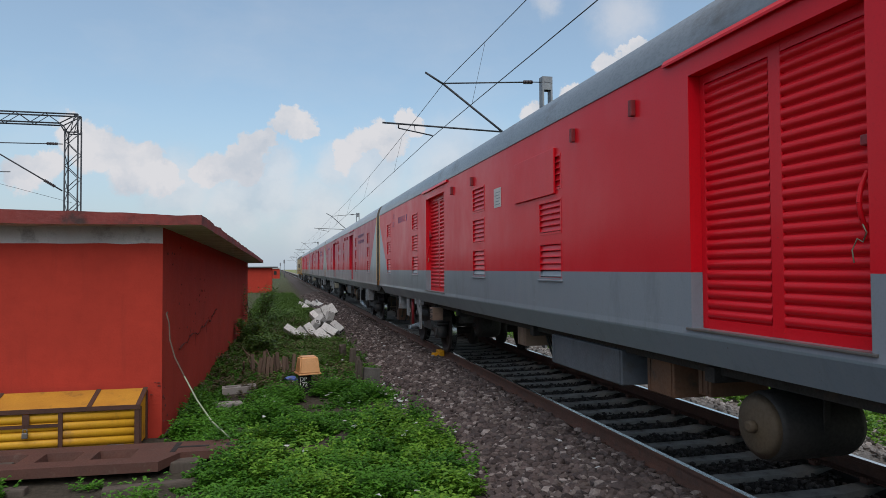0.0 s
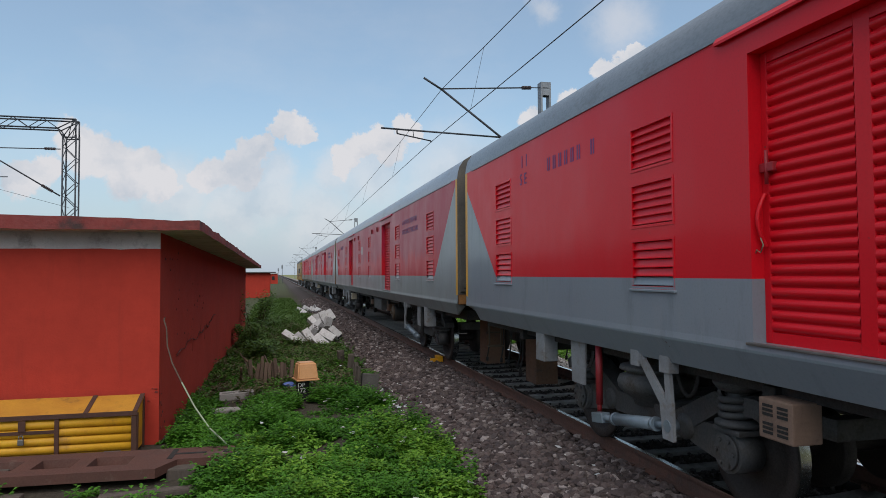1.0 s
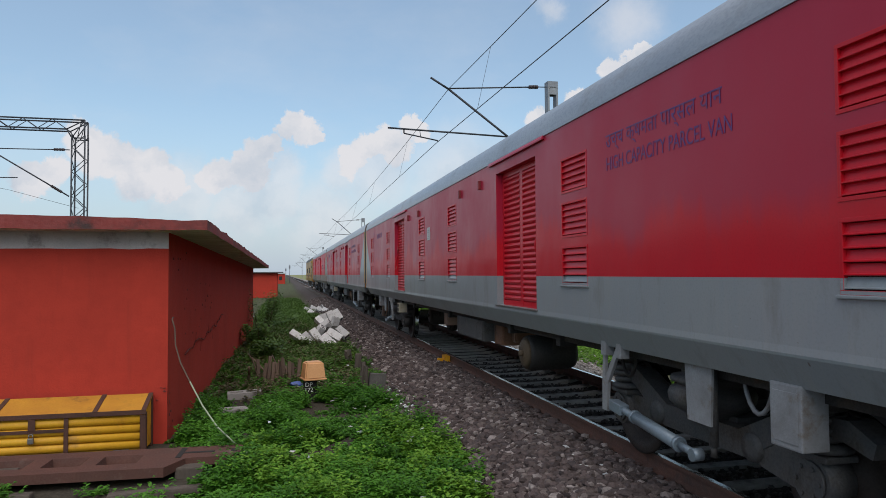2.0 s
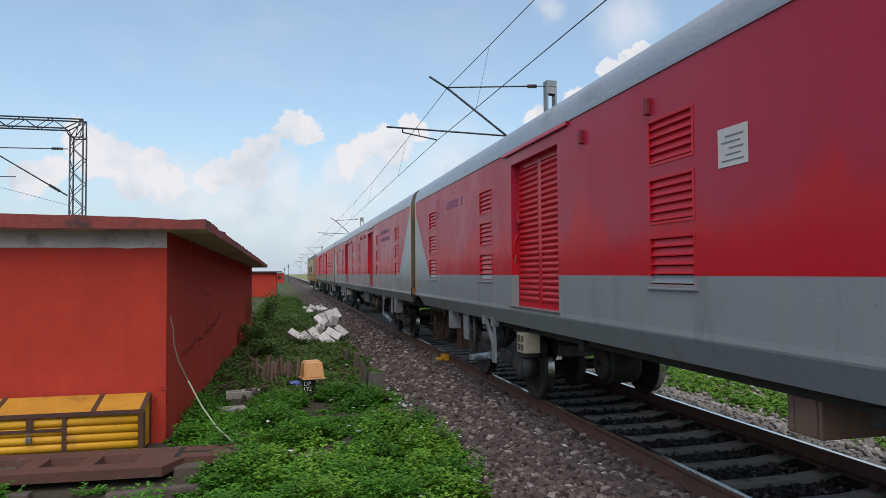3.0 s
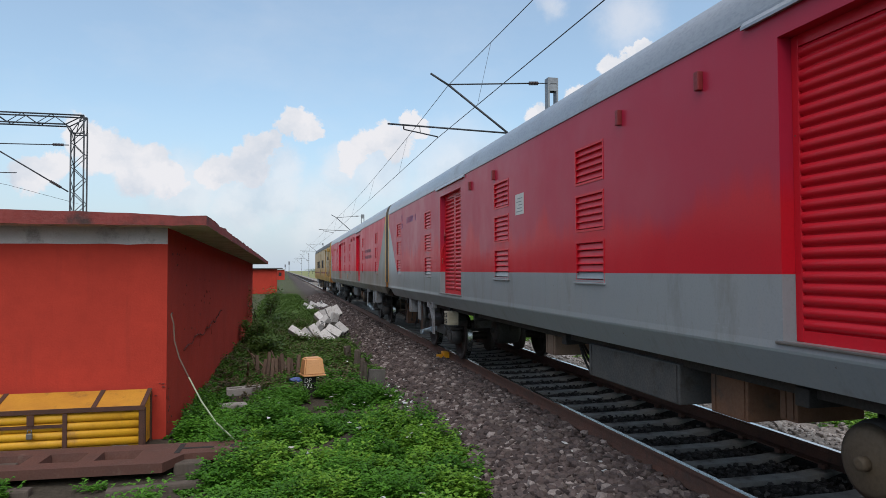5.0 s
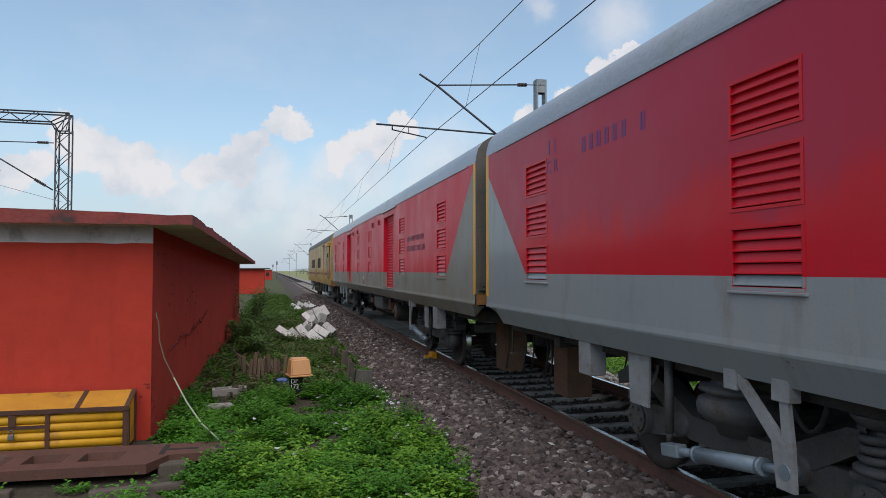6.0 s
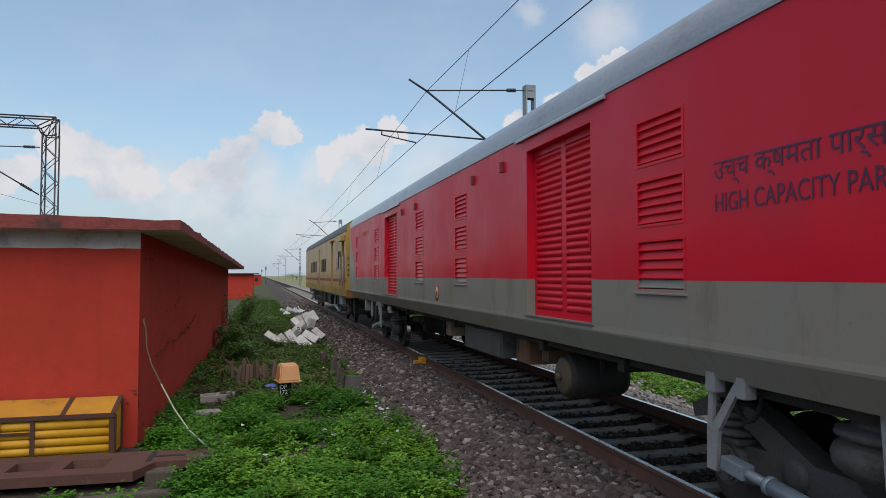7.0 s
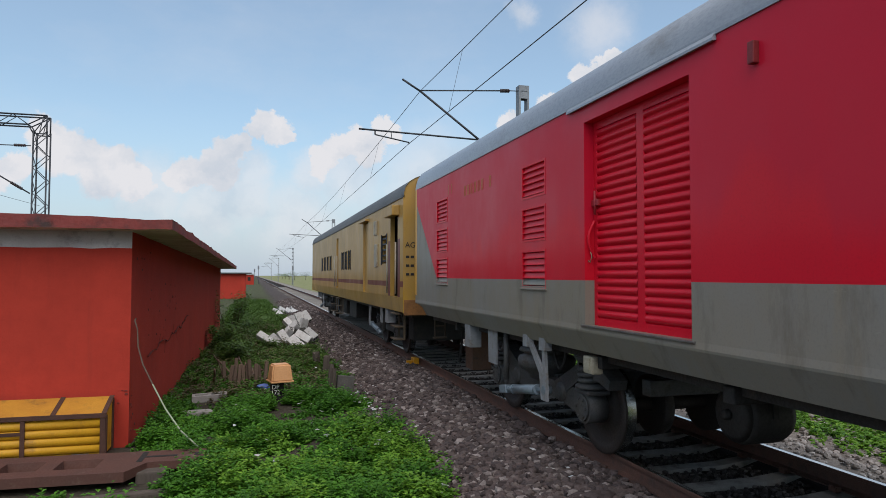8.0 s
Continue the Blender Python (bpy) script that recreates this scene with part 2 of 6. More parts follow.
M["red_part"] = surface("red_primer", (0.34, 0.02, 0.03), (0.22, 0.02, 0.02), 0.5, 0, 5, 60, 0.2)
M["bracket_red"] = surface("dull_red_bracket", (0.22, 0.014, 0.018), (0.16, 0.014, 0.016), 0.6, 0, 5, 60, 0.2)
M["yellow"] = surface("yellow_strip", (0.70, 0.34, 0.006), (0.60, 0.27, 0.006), 0.45, 0, 3, 60, 0.15, stain=(0.25, 0.16, 0.05), stain_at=(0.62, 0.75))
M["lettering"] = surface("blue_lettering", (0.075, 0.03, 0.19), (0.20, 0.025, 0.10), 0.5, 0, 8, 60, 0.05)
M["lettering_dark"] = surface("dark_lettering", (0.055, 0.012, 0.05), (0.09, 0.012, 0.05), 0.5, 0, 8, 60, 0.05)
M["roof"] = surface("coach_roof_grey", (0.16, 0.19, 0.22), (0.21, 0.24, 0.27), 0.42, 0.0, 1.3, 40, 0.15, stain=(0.10, 0.10, 0.10), stretch=(1, 0.5, 1), coat=0.2)
M["roof_light"] = surface("pale_coach_roof_grey", (0.24, 0.275, 0.33), (0.29, 0.32, 0.36), 0.42, 0.0, 1.3, 40, 0.1, stain=(0.19, 0.20, 0.21), stretch=(1, 0.5, 1), coat=0.2)
M["roof_dark"] = surface("old_roof_grey", (0.07, 0.075, 0.08), (0.10, 0.10, 0.10), 0.6, 0.0, 1.3, 40, 0.15)
# body red darkened to stand for the shade behind the slats
M["louvre_shade"] = surface("shadowed_louvre_back", (0.10, 0.006, 0.008), (0.07, 0.006, 0.007), 0.9, 0, 5, 40, 0.1)
M["cream_paint"] = surface("cream_yellow_paint", (0.62, 0.46, 0.20), (0.54, 0.38, 0.15), 0.6, 0, 6, 60, 0.05)
# grimy coach ends, colour darkened for the shade in the narrow gap
M["end_grime_shade"] = surface("grimy_shaded_coach_end", (0.085, 0.08, 0.072), (0.12, 0.105, 0.085), 0.7, 0, 2.5, 40, 0.25, stain=(0.05, 0.042, 0.035))
M["yellow_faint"] = surface("faded_yellow_lettering", (0.48, 0.14, 0.03), (0.44, 0.07, 0.03), 0.6, 0, 9, 60, 0.05)
M["paper"] = surface("paper_notice", (0.62, 0.60, 0.58), (0.52, 0.50, 0.49), 0.8, 0, 6, 60, 0.05)
M["rail_side"] = surface("rusty_rail", (0.13, 0.062, 0.045), (0.085, 0.05, 0.04), 0.8, 0.2, 4, 60, 0.35, stain=(0.06, 0.04, 0.035))
M["rail_top"] = surface("polished_rail_head", (0.68, 0.68, 0.68), (0.55, 0.55, 0.55), 0.22, 1.0, 6, 80, 0.05)
M["sleeper"] = surface("concrete_sleeper", (0.24, 0.225, 0.205), (0.16, 0.145, 0.13), 0.9, 0, 4, 50, 0.5, stain=(0.08, 0.06, 0.05), pieces=0.15)
M["hut_red"] = None
M["band"] = surface("whitewashed_band", (0.58, 0.55, 0.53), (0.42, 0.39, 0.38), 0.9, 0, 1.6, 45, 0.4, stain=(0.13, 0.11, 0.10), stain_at=(0.52, 0.72))
M["concrete"] = surface("bare_concrete", (0.36, 0.34, 0.32), (0.27, 0.25, 0.24), 0.9, 0, 2.2, 45, 0.5, stain=(0.14, 0.12, 0.11))
M["galv"] = surface("galvanised_steel", (0.24, 0.26, 0.28), (0.17, 0.18, 0.20), 0.55, 0.5, 5, 60, 0.15)
M["dark_iron"] = surface("dark_iron", (0.05, 0.055, 0.065), (0.035, 0.04, 0.045), 0.55, 0.5, 5, 60, 0.15)
M["insulator"] = surface("brown_insulator", (0.05, 0.03, 0.03), (0.035, 0.025, 0.025), 0.3, 0, 5, 60, 0.1)
M["wire"] = surface("weathered_wire", (0.05, 0.05, 0.055), (0.03, 0.03, 0.035), 0.5, 0.6, 5, 60, 0.1)
M["white_block"] = surface("pale_concrete_block", (0.56, 0.555, 0.55), (0.42, 0.41, 0.405), 0.9, 0, 4, 50, 0.4, stain=(0.24, 0.22, 0.19), pieces=0.22)
M["orange"] = surface("faded_orange_plastic", (0.66, 0.35, 0.16), (0.58, 0.28, 0.11), 0.55, 0, 4, 50, 0.15, stain=(0.42, 0.22, 0.10))
M["white_paint"] = surface("white_lettering", (0.8, 0.8, 0.78), (0.7, 0.7, 0.68), 0.6, 0, 5, 50, 0.05)
M["old_wood"] = surface("weathered_wood", (0.105, 0.085, 0.07), (0.065, 0.052, 0.042), 0.9, 0, 3, 40, 0.6, stretch=(4, 4, 0.5), stain=(0.05, 0.04, 0.035))
M["stick_wood"] = surface("dry_brown_sticks", (0.13, 0.085, 0.06), (0.09, 0.055, 0.04), 0.9, 0, 3, 40, 0.6, pieces=0.3)
M["box_yellow"] = surface("yellow_painted_wood", (0.66, 0.35, 0.010), (0.54, 0.26, 0.010), 0.6, 0, 3, 50, 0.35, stain=(0.26, 0.13, 0.03), stain_at=(0.56, 0.74))
M["box_iron"] = surface("rusty_iron_strap", (0.085, 0.036, 0.024), (0.055, 0.026, 0.018), 0.85, 0.1, 5, 60, 0.4)
M["slab"] = surface("rust_brown_casting", (0.10, 0.041, 0.029), (0.07, 0.032, 0.024), 0.85, 0.0, 3, 50, 0.35, stain=(0.14, 0.10, 0.08), stain_at=(0.58, 0.76))
M["beam_rust"] = surface("rusty_orange_beam", (0.30, 0.13, 0.035), (0.19, 0.085, 0.03), 0.8, 0, 5, 40, 0.3, stain=(0.07, 0.04, 0.025))
M["vent"] = surface("dusty_brown_box", (0.22, 0.14, 0.10), (0.16, 0.10, 0.075), 0.75, 0, 5, 60, 0.2, stain=(0.09, 0.06, 0.045))
M["lid_paint"] = surface("grimy_orange_lid", (0.52, 0.25, 0.025), (0.40, 0.17, 0.02), 0.6, 0, 2.2, 50, 0.35, stain=(0.11, 0.06, 0.025), stain_at=(0.53, 0.72))
M["hose"] = surface("pale_hose", (0.30, 0.36, 0.24), (0.24, 0.28, 0.19), 0.6, 0, 4, 40, 0.1)
M["yellow_coach"] = coach_paint("yellow_coach_paint", (0.44, 0.25, 0.045), (0.34, 0.23, 0.11), 0.9, 0.5, 0.04, 0.2, grime=(0.20, 0.12, 0.05))
M["maroon"] = coach_paint("maroon_band_paint", (0.17, 0.035, 0.022), (0.16, 0.07, 0.05), 0.5, 0.5, 0.03, 0.15)
M["void"] = surface("dark_interior", (0.012, 0.012, 0.012), (0.02, 0.018, 0.016), 0.9, 0, 4, 40, 0.1)
M["litter"] = island("litter_white", [(0.5, 0.5, 0.5), (0.62, 0.6, 0.56)], [(0.45, 0.5, 0.55), (0.7, 0.7, 0.7)], 0.7, 0.1)


def hut_paint():
    m, n, l, b = nodes_of("orange_red_limewash")
    broad = noise_node(n, l, 0.9, 7, 0.65)
    grain = noise_node(n, l, 38, 6, 0.65)
    mottle = noise_node(n, l, 4.5, 8, 0.75)
    drip = noise_node(n, l, 2.2, 7, 0.7, (2.5, 2.5, 0.22))
    col = blend(n, l, span(n, l, broad.outputs["Fac"], 0.34, 0.68), (0.44, 0.044, 0.026), (0.355, 0.036, 0.022))
    col = blend(n, l, span(n, l, drip.outputs["Fac"], 0.56, 0.82, 0, 0.4), col, (0.15, 0.026, 0.02))
    col = blend(n, l, span(n, l, mottle.outputs["Fac"], 0.44, 0.7, 0, 0.5), col, (0.31, 0.03, 0.019))
    chips = noise_node(n, l, 7.0, 8, 0.75)
    col = blend(n, l, span(n, l, chips.outputs["Fac"], 0.70, 0.73, 0, 0.8), col, (0.12, 0.045, 0.035))
    l.new(col, b.inputs["Base Color"])
    b.inputs["Roughness"].default_value = 0.9
    b.inputs["Specular IOR Level"].default_value = 0.25
    relief(n, l, b, grain.outputs["Fac"], 0.5, 0.012)
    return m


M["hut_red"] = hut_paint()


# ---- shape tools ----
def box(bm, x0, y0, z0, x1, y1, z1, bevel=0.0, mi=0):
    r = bmesh.ops.create_cube(bm, size=1.0)
    vs = r["verts"]
    for v in vs:
        v.co = Vector(((x0 + x1) / 2 + v.co.x * (x1 - x0), (y0 + y1) / 2 + v.co.y * (y1 - y0), (z0 + z1) / 2 + v.co.z * (z1 - z0)))
    fs = {f for v in vs for f in v.link_faces}
    for f in fs:
        f.material_index = mi
    if bevel > 0:
        es = list({e for v in vs for e in v.link_edges})
        bmesh.ops.bevel(bm, geom=es, offset=bevel, segments=2, affect="EDGES", profile=0.6)
    return vs


def sweep(bm, pts, r, seg=6, mats=None):
    """One unbroken round cable through the points; mats gives a material slot for each length."""
    pts = [Vector(p) for p in pts]
    rings = []
    for i, p in enumerate(pts):
        d = (pts[min(i + 1, len(pts) - 1)] - pts[max(i - 1, 0)]).normalized()
        side = d.cross(Vector((0, 0, 1)) if abs(d.z) < 0.95 else Vector((1, 0, 0))).normalized()
        up = side.cross(d)
        rings.append([bm.verts.new(p + side * r * math.cos(2 * math.pi * k / seg) + up * r * math.sin(2 * math.pi * k / seg)) for k in range(seg)])
    for i, (a, b) in enumerate(zip(rings, rings[1:])):
        for k in range(seg):
            f = bm.faces.new((a[k], a[(k + 1) % seg], b[(k + 1) % seg], b[k]))
            f.smooth = True
            f.material_index = mats[i] if mats else 0
    bm.faces.new(rings[0][::-1])
    bm.faces.new(rings[-1])


def tube(bm, a, b, r, r2=None, seg=10, mi=0, caps=True):
    a, b = Vector(a), Vector(b)
    d = b - a
    m = Matrix.Translation((a + b) / 2) @ d.to_track_quat("Z", "Y").to_matrix().to_4x4()
    r = bmesh.ops.create_cone(bm, cap_ends=caps, segments=seg, radius1=r, radius2=r if r2 is None else r2, depth=d.length, matrix=m)
    for f in {f for v in r["verts"] for f in v.link_faces}:
        f.material_index = mi
        f.smooth = len(f.verts) == 4
    return r["verts"]


def lathe(bm, profile, centre, axis="Y", seg=24, mi=0):
    """profile: (radius, offset along axis)."""
    rings = []
    c = Vector(centre)
    for r, o in profile:
        ring = []
        for i in range(seg):
            a = 2 * math.pi * i / seg
            u, w = r * math.cos(a), r * math.sin(a)
            p = {"X": (o, u, w), "Y": (u, o, w), "Z": (u, w, o)}[axis]
            ring.append(bm.verts.new(c + Vector(p)))
        rings.append(ring)
    for p, q in zip(rings, rings[1:]):
        for i in range(seg):
            f = bm.faces.new((p[i], p[(i + 1) % seg], q[(i + 1) % seg], q[i]))
            f.material_index, f.smooth = mi, True
    for ring in (rings[0], rings[-1]):
        f = bm.faces.new(ring)
        f.material_index = mi


def quad(bm, pts, mi=0):
    f = bm.faces.new([bm.verts.new(p) for p in pts])
    f.material_index = mi
    return f


def polyplate(bm, pts, depth, mi=0):
    """A plate: outline pts extruded by the vector depth."""
    d = Vector(depth)
    a = [bm.verts.new(p) for p in pts]
    b = [bm.verts.new(Vector(p) + d) for p in pts]
    fs = [bm.faces.new(a), bm.faces.new(b[::-1])]
    k = len(a)
    for i in range(k):
        fs.append(bm.faces.new((a[i], b[i], b[(i + 1) % k], a[(i + 1) % k])))
    for f in fs:
        f.material_index = mi


def mesh_of(name, bm, mats, fix=True):
    if fix:
        bmesh.ops.recalc_face_normals(bm, faces=bm.faces[:])
    me = bpy.data.meshes.new(name)
    bm.to_mesh(me)
    bm.free()
    for m in mats if isinstance(mats, (list, tuple)) else [mats]:
        me.materials.append(m)
    return me


def part(name, bm, mats, parent, label="", at=None, fix=True):
    ob = new(name, mesh_of(name, bm, mats, fix) if isinstance(bm, bmesh.types.BMesh) else bm)
    ob.parent = parent
    if at is not None:
        ob.matrix_basis = at
    return tagged(ob, label)


def thing(name, bm, mats, label, category, group="", kind="", at=None, fix=True):
    ob = new(name, mesh_of(name, bm, mats, fix) if isinstance(bm, bmesh.types.BMesh) else bm)
    if at is not None:
        ob.matrix_basis = at
    return tagged(ob, label, category, group, kind)


def text_mesh(name, body, height, material, depth=0.0008, spacing=1.0):
    cu = bpy.data.curves.new(name, "FONT")
    cu.body, cu.size, cu.extrude, cu.space_character = body, height / 0.7, depth, spacing
    tmp = bpy.data.objects.new(name, cu)
    scene.collection.objects.link(tmp)
    me = bpy.data.meshes.new_from_object(tmp.evaluated_get(bpy.context.evaluated_depsgraph_get()))
    bpy.data.objects.remove(tmp)
    me.materials.clear()
    me.materials.append(material)
    xs = [v.co.x for v in me.vertices]
    return me, max(xs)


XC = 4.53                      # track centre line
HALF = 1.564                   # half the coach's width
GAUGE = 0.873                  # rail centre from the track centre


# ---- the train ----
LENGTH, PITCH = 24.66, 25.17
SILL, BORDER, CANT, BELOW = 1.385, 1.798, 3.465, 1.115
FOLD = 1.325                    # crease below which the side turns under
DOOR_TOP = 3.27
DOORS = ((7.05, 8.61), (16.31, 17.88))
SECTION = [(-HALF, 3.465), (-HALF + 0.012, 3.56), (-HALF + 0.045, 3.68), (-HALF + 0.12, 3.785), (-HALF + 0.25, 3.87), (-HALF + 0.48, 3.96), (-HALF + 0.85, 4.05), (-0.35, 4.11), (0.0, 4.12)]


BAYS = (1.81, 5.62, 10.95, 13.75, 18.74, 22.46)         # near edges of the louvre bays
BAY, RIM = 0.65, 0.025                                  # their width, and the width of their frames
LOUVRES = ((2.70, 0.39), (2.215, 0.39), (1.705, 0.42))  # foot and height of the louvres in a bay


def roof_strip(bm, s0, s1, mi, steps=12):
    prof = SECTION + [(-x, z) for x, z in SECTION[-2::-1]]
    rows = []
    for k in range(steps + 1):
        s = s0 + (s1 - s0) * k / steps
        rows.append([bm.verts.new((x, s, z)) for x, z in prof])
    for a, b in zip(rows, rows[1:]):
        for i in range(len(prof) - 1):
            f = bm.faces.new((a[i], b[i], b[i + 1], a[i + 1]))
            f.material_index, f.smooth = mi, True
    return prof


def coach_side(bm, x, doors, RED, GREY, YEL, flip=1):
    """One side wall: painted sheet, cut through at the doors. s runs along the coach."""
    t = 1.43
    e, near, far = 0.12, 1.73, 1.545

    def q(pts, mi):
        quad(bm, [(x, s, z) for s, z in pts], mi)
    L = LENGTH
    for m in (0, 1):
        tri, top = (far, 3.16) if m else (near, 3.375)

        def S(s):
            return L - s if m else s
        q([(S(0), SILL + 0.10), (S(e), SILL + 0.08), (S(e), CANT), (S(0), CANT)], YEL)
        q([(S(0.02), SILL), (S(e), SILL), (S(e), SILL + 0.08), (S(0.02), SILL + 0.097)], GREY)
        q([(S(e), SILL), (S(tri), SILL), (S(tri), BORDER), (S(e), top)], GREY)
        q([(S(e), top), (S(tri), BORDER), (S(tri), CANT), (S(e), CANT)], RED)
    cuts = [near]
    for a, b in doors:
        cuts += [a, b]
    cuts.append(L - far)
    for i, (a, b) in enumerate(zip(cuts, cuts[1:])):
        if i % 2 == 0:
            holes = [(s + RIM, s + BAY - RIM) for s in BAYS if a < s < b]
            edges = sorted({a, b} | {e for h in holes for e in h})
            levels = sorted({SILL, BORDER, CANT} | {z + RIM for z, h in LOUVRES} | {z + h - RIM for z, h in LOUVRES})
            for u, v in zip(edges, edges[1:]):
                for z0, z1 in zip(levels, levels[1:]):
                    if (u, v) in holes and any(z + RIM - 0.001 < z0 and z1 < z + h - RIM + 0.001 for z, h in LOUVRES):
                        continue
                    q([(u, z0), (v, z0), (v, z1), (u, z1)], GREY if z1 < BORDER + 0.001 else RED)
        else:
            q([(a, DOOR_TOP), (b, DOOR_TOP), (b, CANT), (a, CANT)], RED)
    # jambs and head of each opening
    d = 0.16 * flip
    for a, b in doors:
        for s in (a, b):
            quad(bm, [(x, s, SILL), (x + d, s, SILL), (x + d, s, BORDER), (x, s, BORDER)], GREY)
            quad(bm, [(x, s, BORDER), (x + d, s, BORDER), (x + d, s, DOOR_TOP), (x, s, DOOR_TOP)], RED)
        quad(bm, [(x, a, DOOR_TOP), (x + d, a, DOOR_TOP), (x + d, b, DOOR_TOP), (x, b, DOOR_TOP)], RED)
        quad(bm, [(x, a, SILL), (x + d, a, SILL), (x + d, b, SILL), (x, b, SILL)], GREY)


DOOR_STILE, DOOR_MULLION, DOOR_RAIL = 0.06, 0.11, 0.07


def door_members(w, h):
    """Backing sheet, then stiles, mullion and rails of a double door, as boxes facing -x from its lower corner."""
    st, mull, rail = DOOR_STILE, DOOR_MULLION, DOOR_RAIL
    yield "back_sheet", (0.03, 0, 0, 0.06, w, h), 0.0
    for a, b in ((0, st), (w - st, w), (w / 2 - mull / 2, w / 2 + mull / 2)):
        yield "stile", (-0.004, a, 0, 0.03, b, h), 0.006
    for z0, z1 in ((0, rail), (h - rail, h)):
        yield "rail", (-0.002, st, z0, 0.03, w / 2 - mull / 2, z1), 0.0
        yield "rail", (-0.002, w / 2 + mull / 2, z0, 0.03, w - st, z1), 0.0


def door_panel(bm, wide, h):
    """One corrugated panel of a door."""
    rail, ribs = DOOR_RAIL, 24
    step = (h - 2 * rail) / ribs
    prof = []
    for i in range(ribs):
        z = rail + i * step
        prof += [(0.022, z), (0.020, z + step * 0.12), (0.000, z + step * 0.20), (-0.009, z + step * 0.50), (0.000, z + step * 0.90)]
    prof.append((0.022, h - rail))
    va = [bm.verts.new((x, 0, z)) for x, z in prof]
    vb = [bm.verts.new((x, wide, z)) for x, z in prof]
    for i in range(len(prof) - 1):
        bm.faces.new((va[i], vb[i], vb[i + 1], va[i + 1])).smooth = i % 5 != 0


def louvre_mesh(w, h, material, name="louvre", lower=None, split=0.0):
    """Pressed frame round an opening; a sheet set back behind it holds the shade as dark red."""
    bm = bmesh.new()
    f = RIM
    low = 2 if lower else 0
    box(bm, -0.005, 0, 0, 0.05, w, f, 0.002, low)
    box(bm, -0.005, 0, h - f, 0.05, w, h, 0.002)
    for a, b in ((0, f), (w - f, w)):
        if lower:
            box(bm, -0.005, a, f, 0.05, b, split, 0.002, 2)
        box(bm, -0.005, a, max(f, split), 0.05, b, h - f, 0.002)
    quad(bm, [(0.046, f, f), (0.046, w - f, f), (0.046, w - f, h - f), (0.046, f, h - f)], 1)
    return mesh_of(name, bm, [material, M["louvre_shade"]] + ([lower] if lower else []))


def slat_mesh(w, material, name="slat"):
    bm = bmesh.new()
    polyplate(bm, [(0.024, 0, 0.073), (0.008, 0, 0.018), (-0.004, 0, 0.014), (-0.004, 0, 0.008), (0.024, 0, 0.005)], (0, w, 0))
    return mesh_of(name, bm, material)


def wheel_mesh(sx):
    """Disc wheel with a rounded tyre, a polished tread and a flange; sx is its side."""
    bm = bmesh.new()
    prof = [(0.09, -0.085), (0.13, -0.08), (0.15, -0.035), (0.34, -0.020), (0.385, -0.062), (0.450, -0.066), (0.4575, -0.056)]
    back = [(0.4575, 0.042), (0.470, 0.050), (0.485, 0.058), (0.485, 0.078), (0.47, 0.088), (0.39, 0.086), (0.36, 0.020), (0.15, 0.03), (0.12, 0.07), (0.09, 0.075)]
    ring = [(r, -sx * -1 * o if sx < 0 else -o) for r, o in prof + back]
    lathe(bm, ring, (0, 0, 0), "X", 40, 0)
    for f in bm.faces:
        if all(abs(math.hypot(v.co.y, v.co.z) - 0.4575) < 1e-4 for v in f.verts):
            f.material_index = 1
    return mesh_of("wheel", bm, [M["wheel"], M["wheel_tread"]])


def axle_mesh():
    bm = bmesh.new()
    lathe(bm, [(0.04, -1.0), (0.085, -0.95), (0.085, -0.80), (0.075, -0.60), (0.075, 0.60), (0.085, 0.80), (0.085, 0.95), (0.04, 1.0)], (0, 0, 0), "X", 16)
    return mesh_of("wheelset", bm, M["wheel"])


def disc_mesh():
    bm = bmesh.new()
    lathe(bm, [(0.09, -0.05), (0.30, -0.055), (0.32, -0.05), (0.32, 0.05), (0.30, 0.055), (0.09, 0.05)], (0, 0, 0), "X", 28)
    return mesh_of("brake_disc", bm, M["wheel"])


def bogie_frame_mesh():
    """Welded Y-frame with swan-necked side beams, origin at rail level under the bogie centre."""
    bm = bmesh.new()
    for sx in (-1, 1):
        x = sx * 1.02
        top = [(-1.75, 0.80), (-1.55, 0.90), (-1.05, 0.88), (-0.75, 0.74), (-0.5, 0.62), (0.5, 0.62), (0.75, 0.74), (1.05, 0.88), (1.55, 0.90), (1.75, 0.80)]
        bot = [(1.72, 0.70), (1.5, 0.76), (1.1, 0.72), (0.8, 0.55), (0.55, 0.42), (-0.55, 0.42), (-0.8, 0.55), (-1.1, 0.72), (-1.5, 0.76), (-1.72, 0.70)]
        polyplate(bm, [(x - sx * 0.10, s, z) for s, z in top + bot], (sx * 0.20, 0, 0))
    box(bm, -1.0, -0.32, 0.45, 1.0, -0.12, 0.66, 0.02)
    box(bm, -1.0, 0.12, 0.45, 1.0, 0.32, 0.66, 0.02)
    box(bm, -0.8, -1.95, 0.66, 0.8, -1.80, 0.82, 0.02)
    box(bm, -0.8, 1.80, 0.66, 0.8, 1.95, 0.82, 0.02)
    return mesh_of("bogie", bm, M["bogie"])


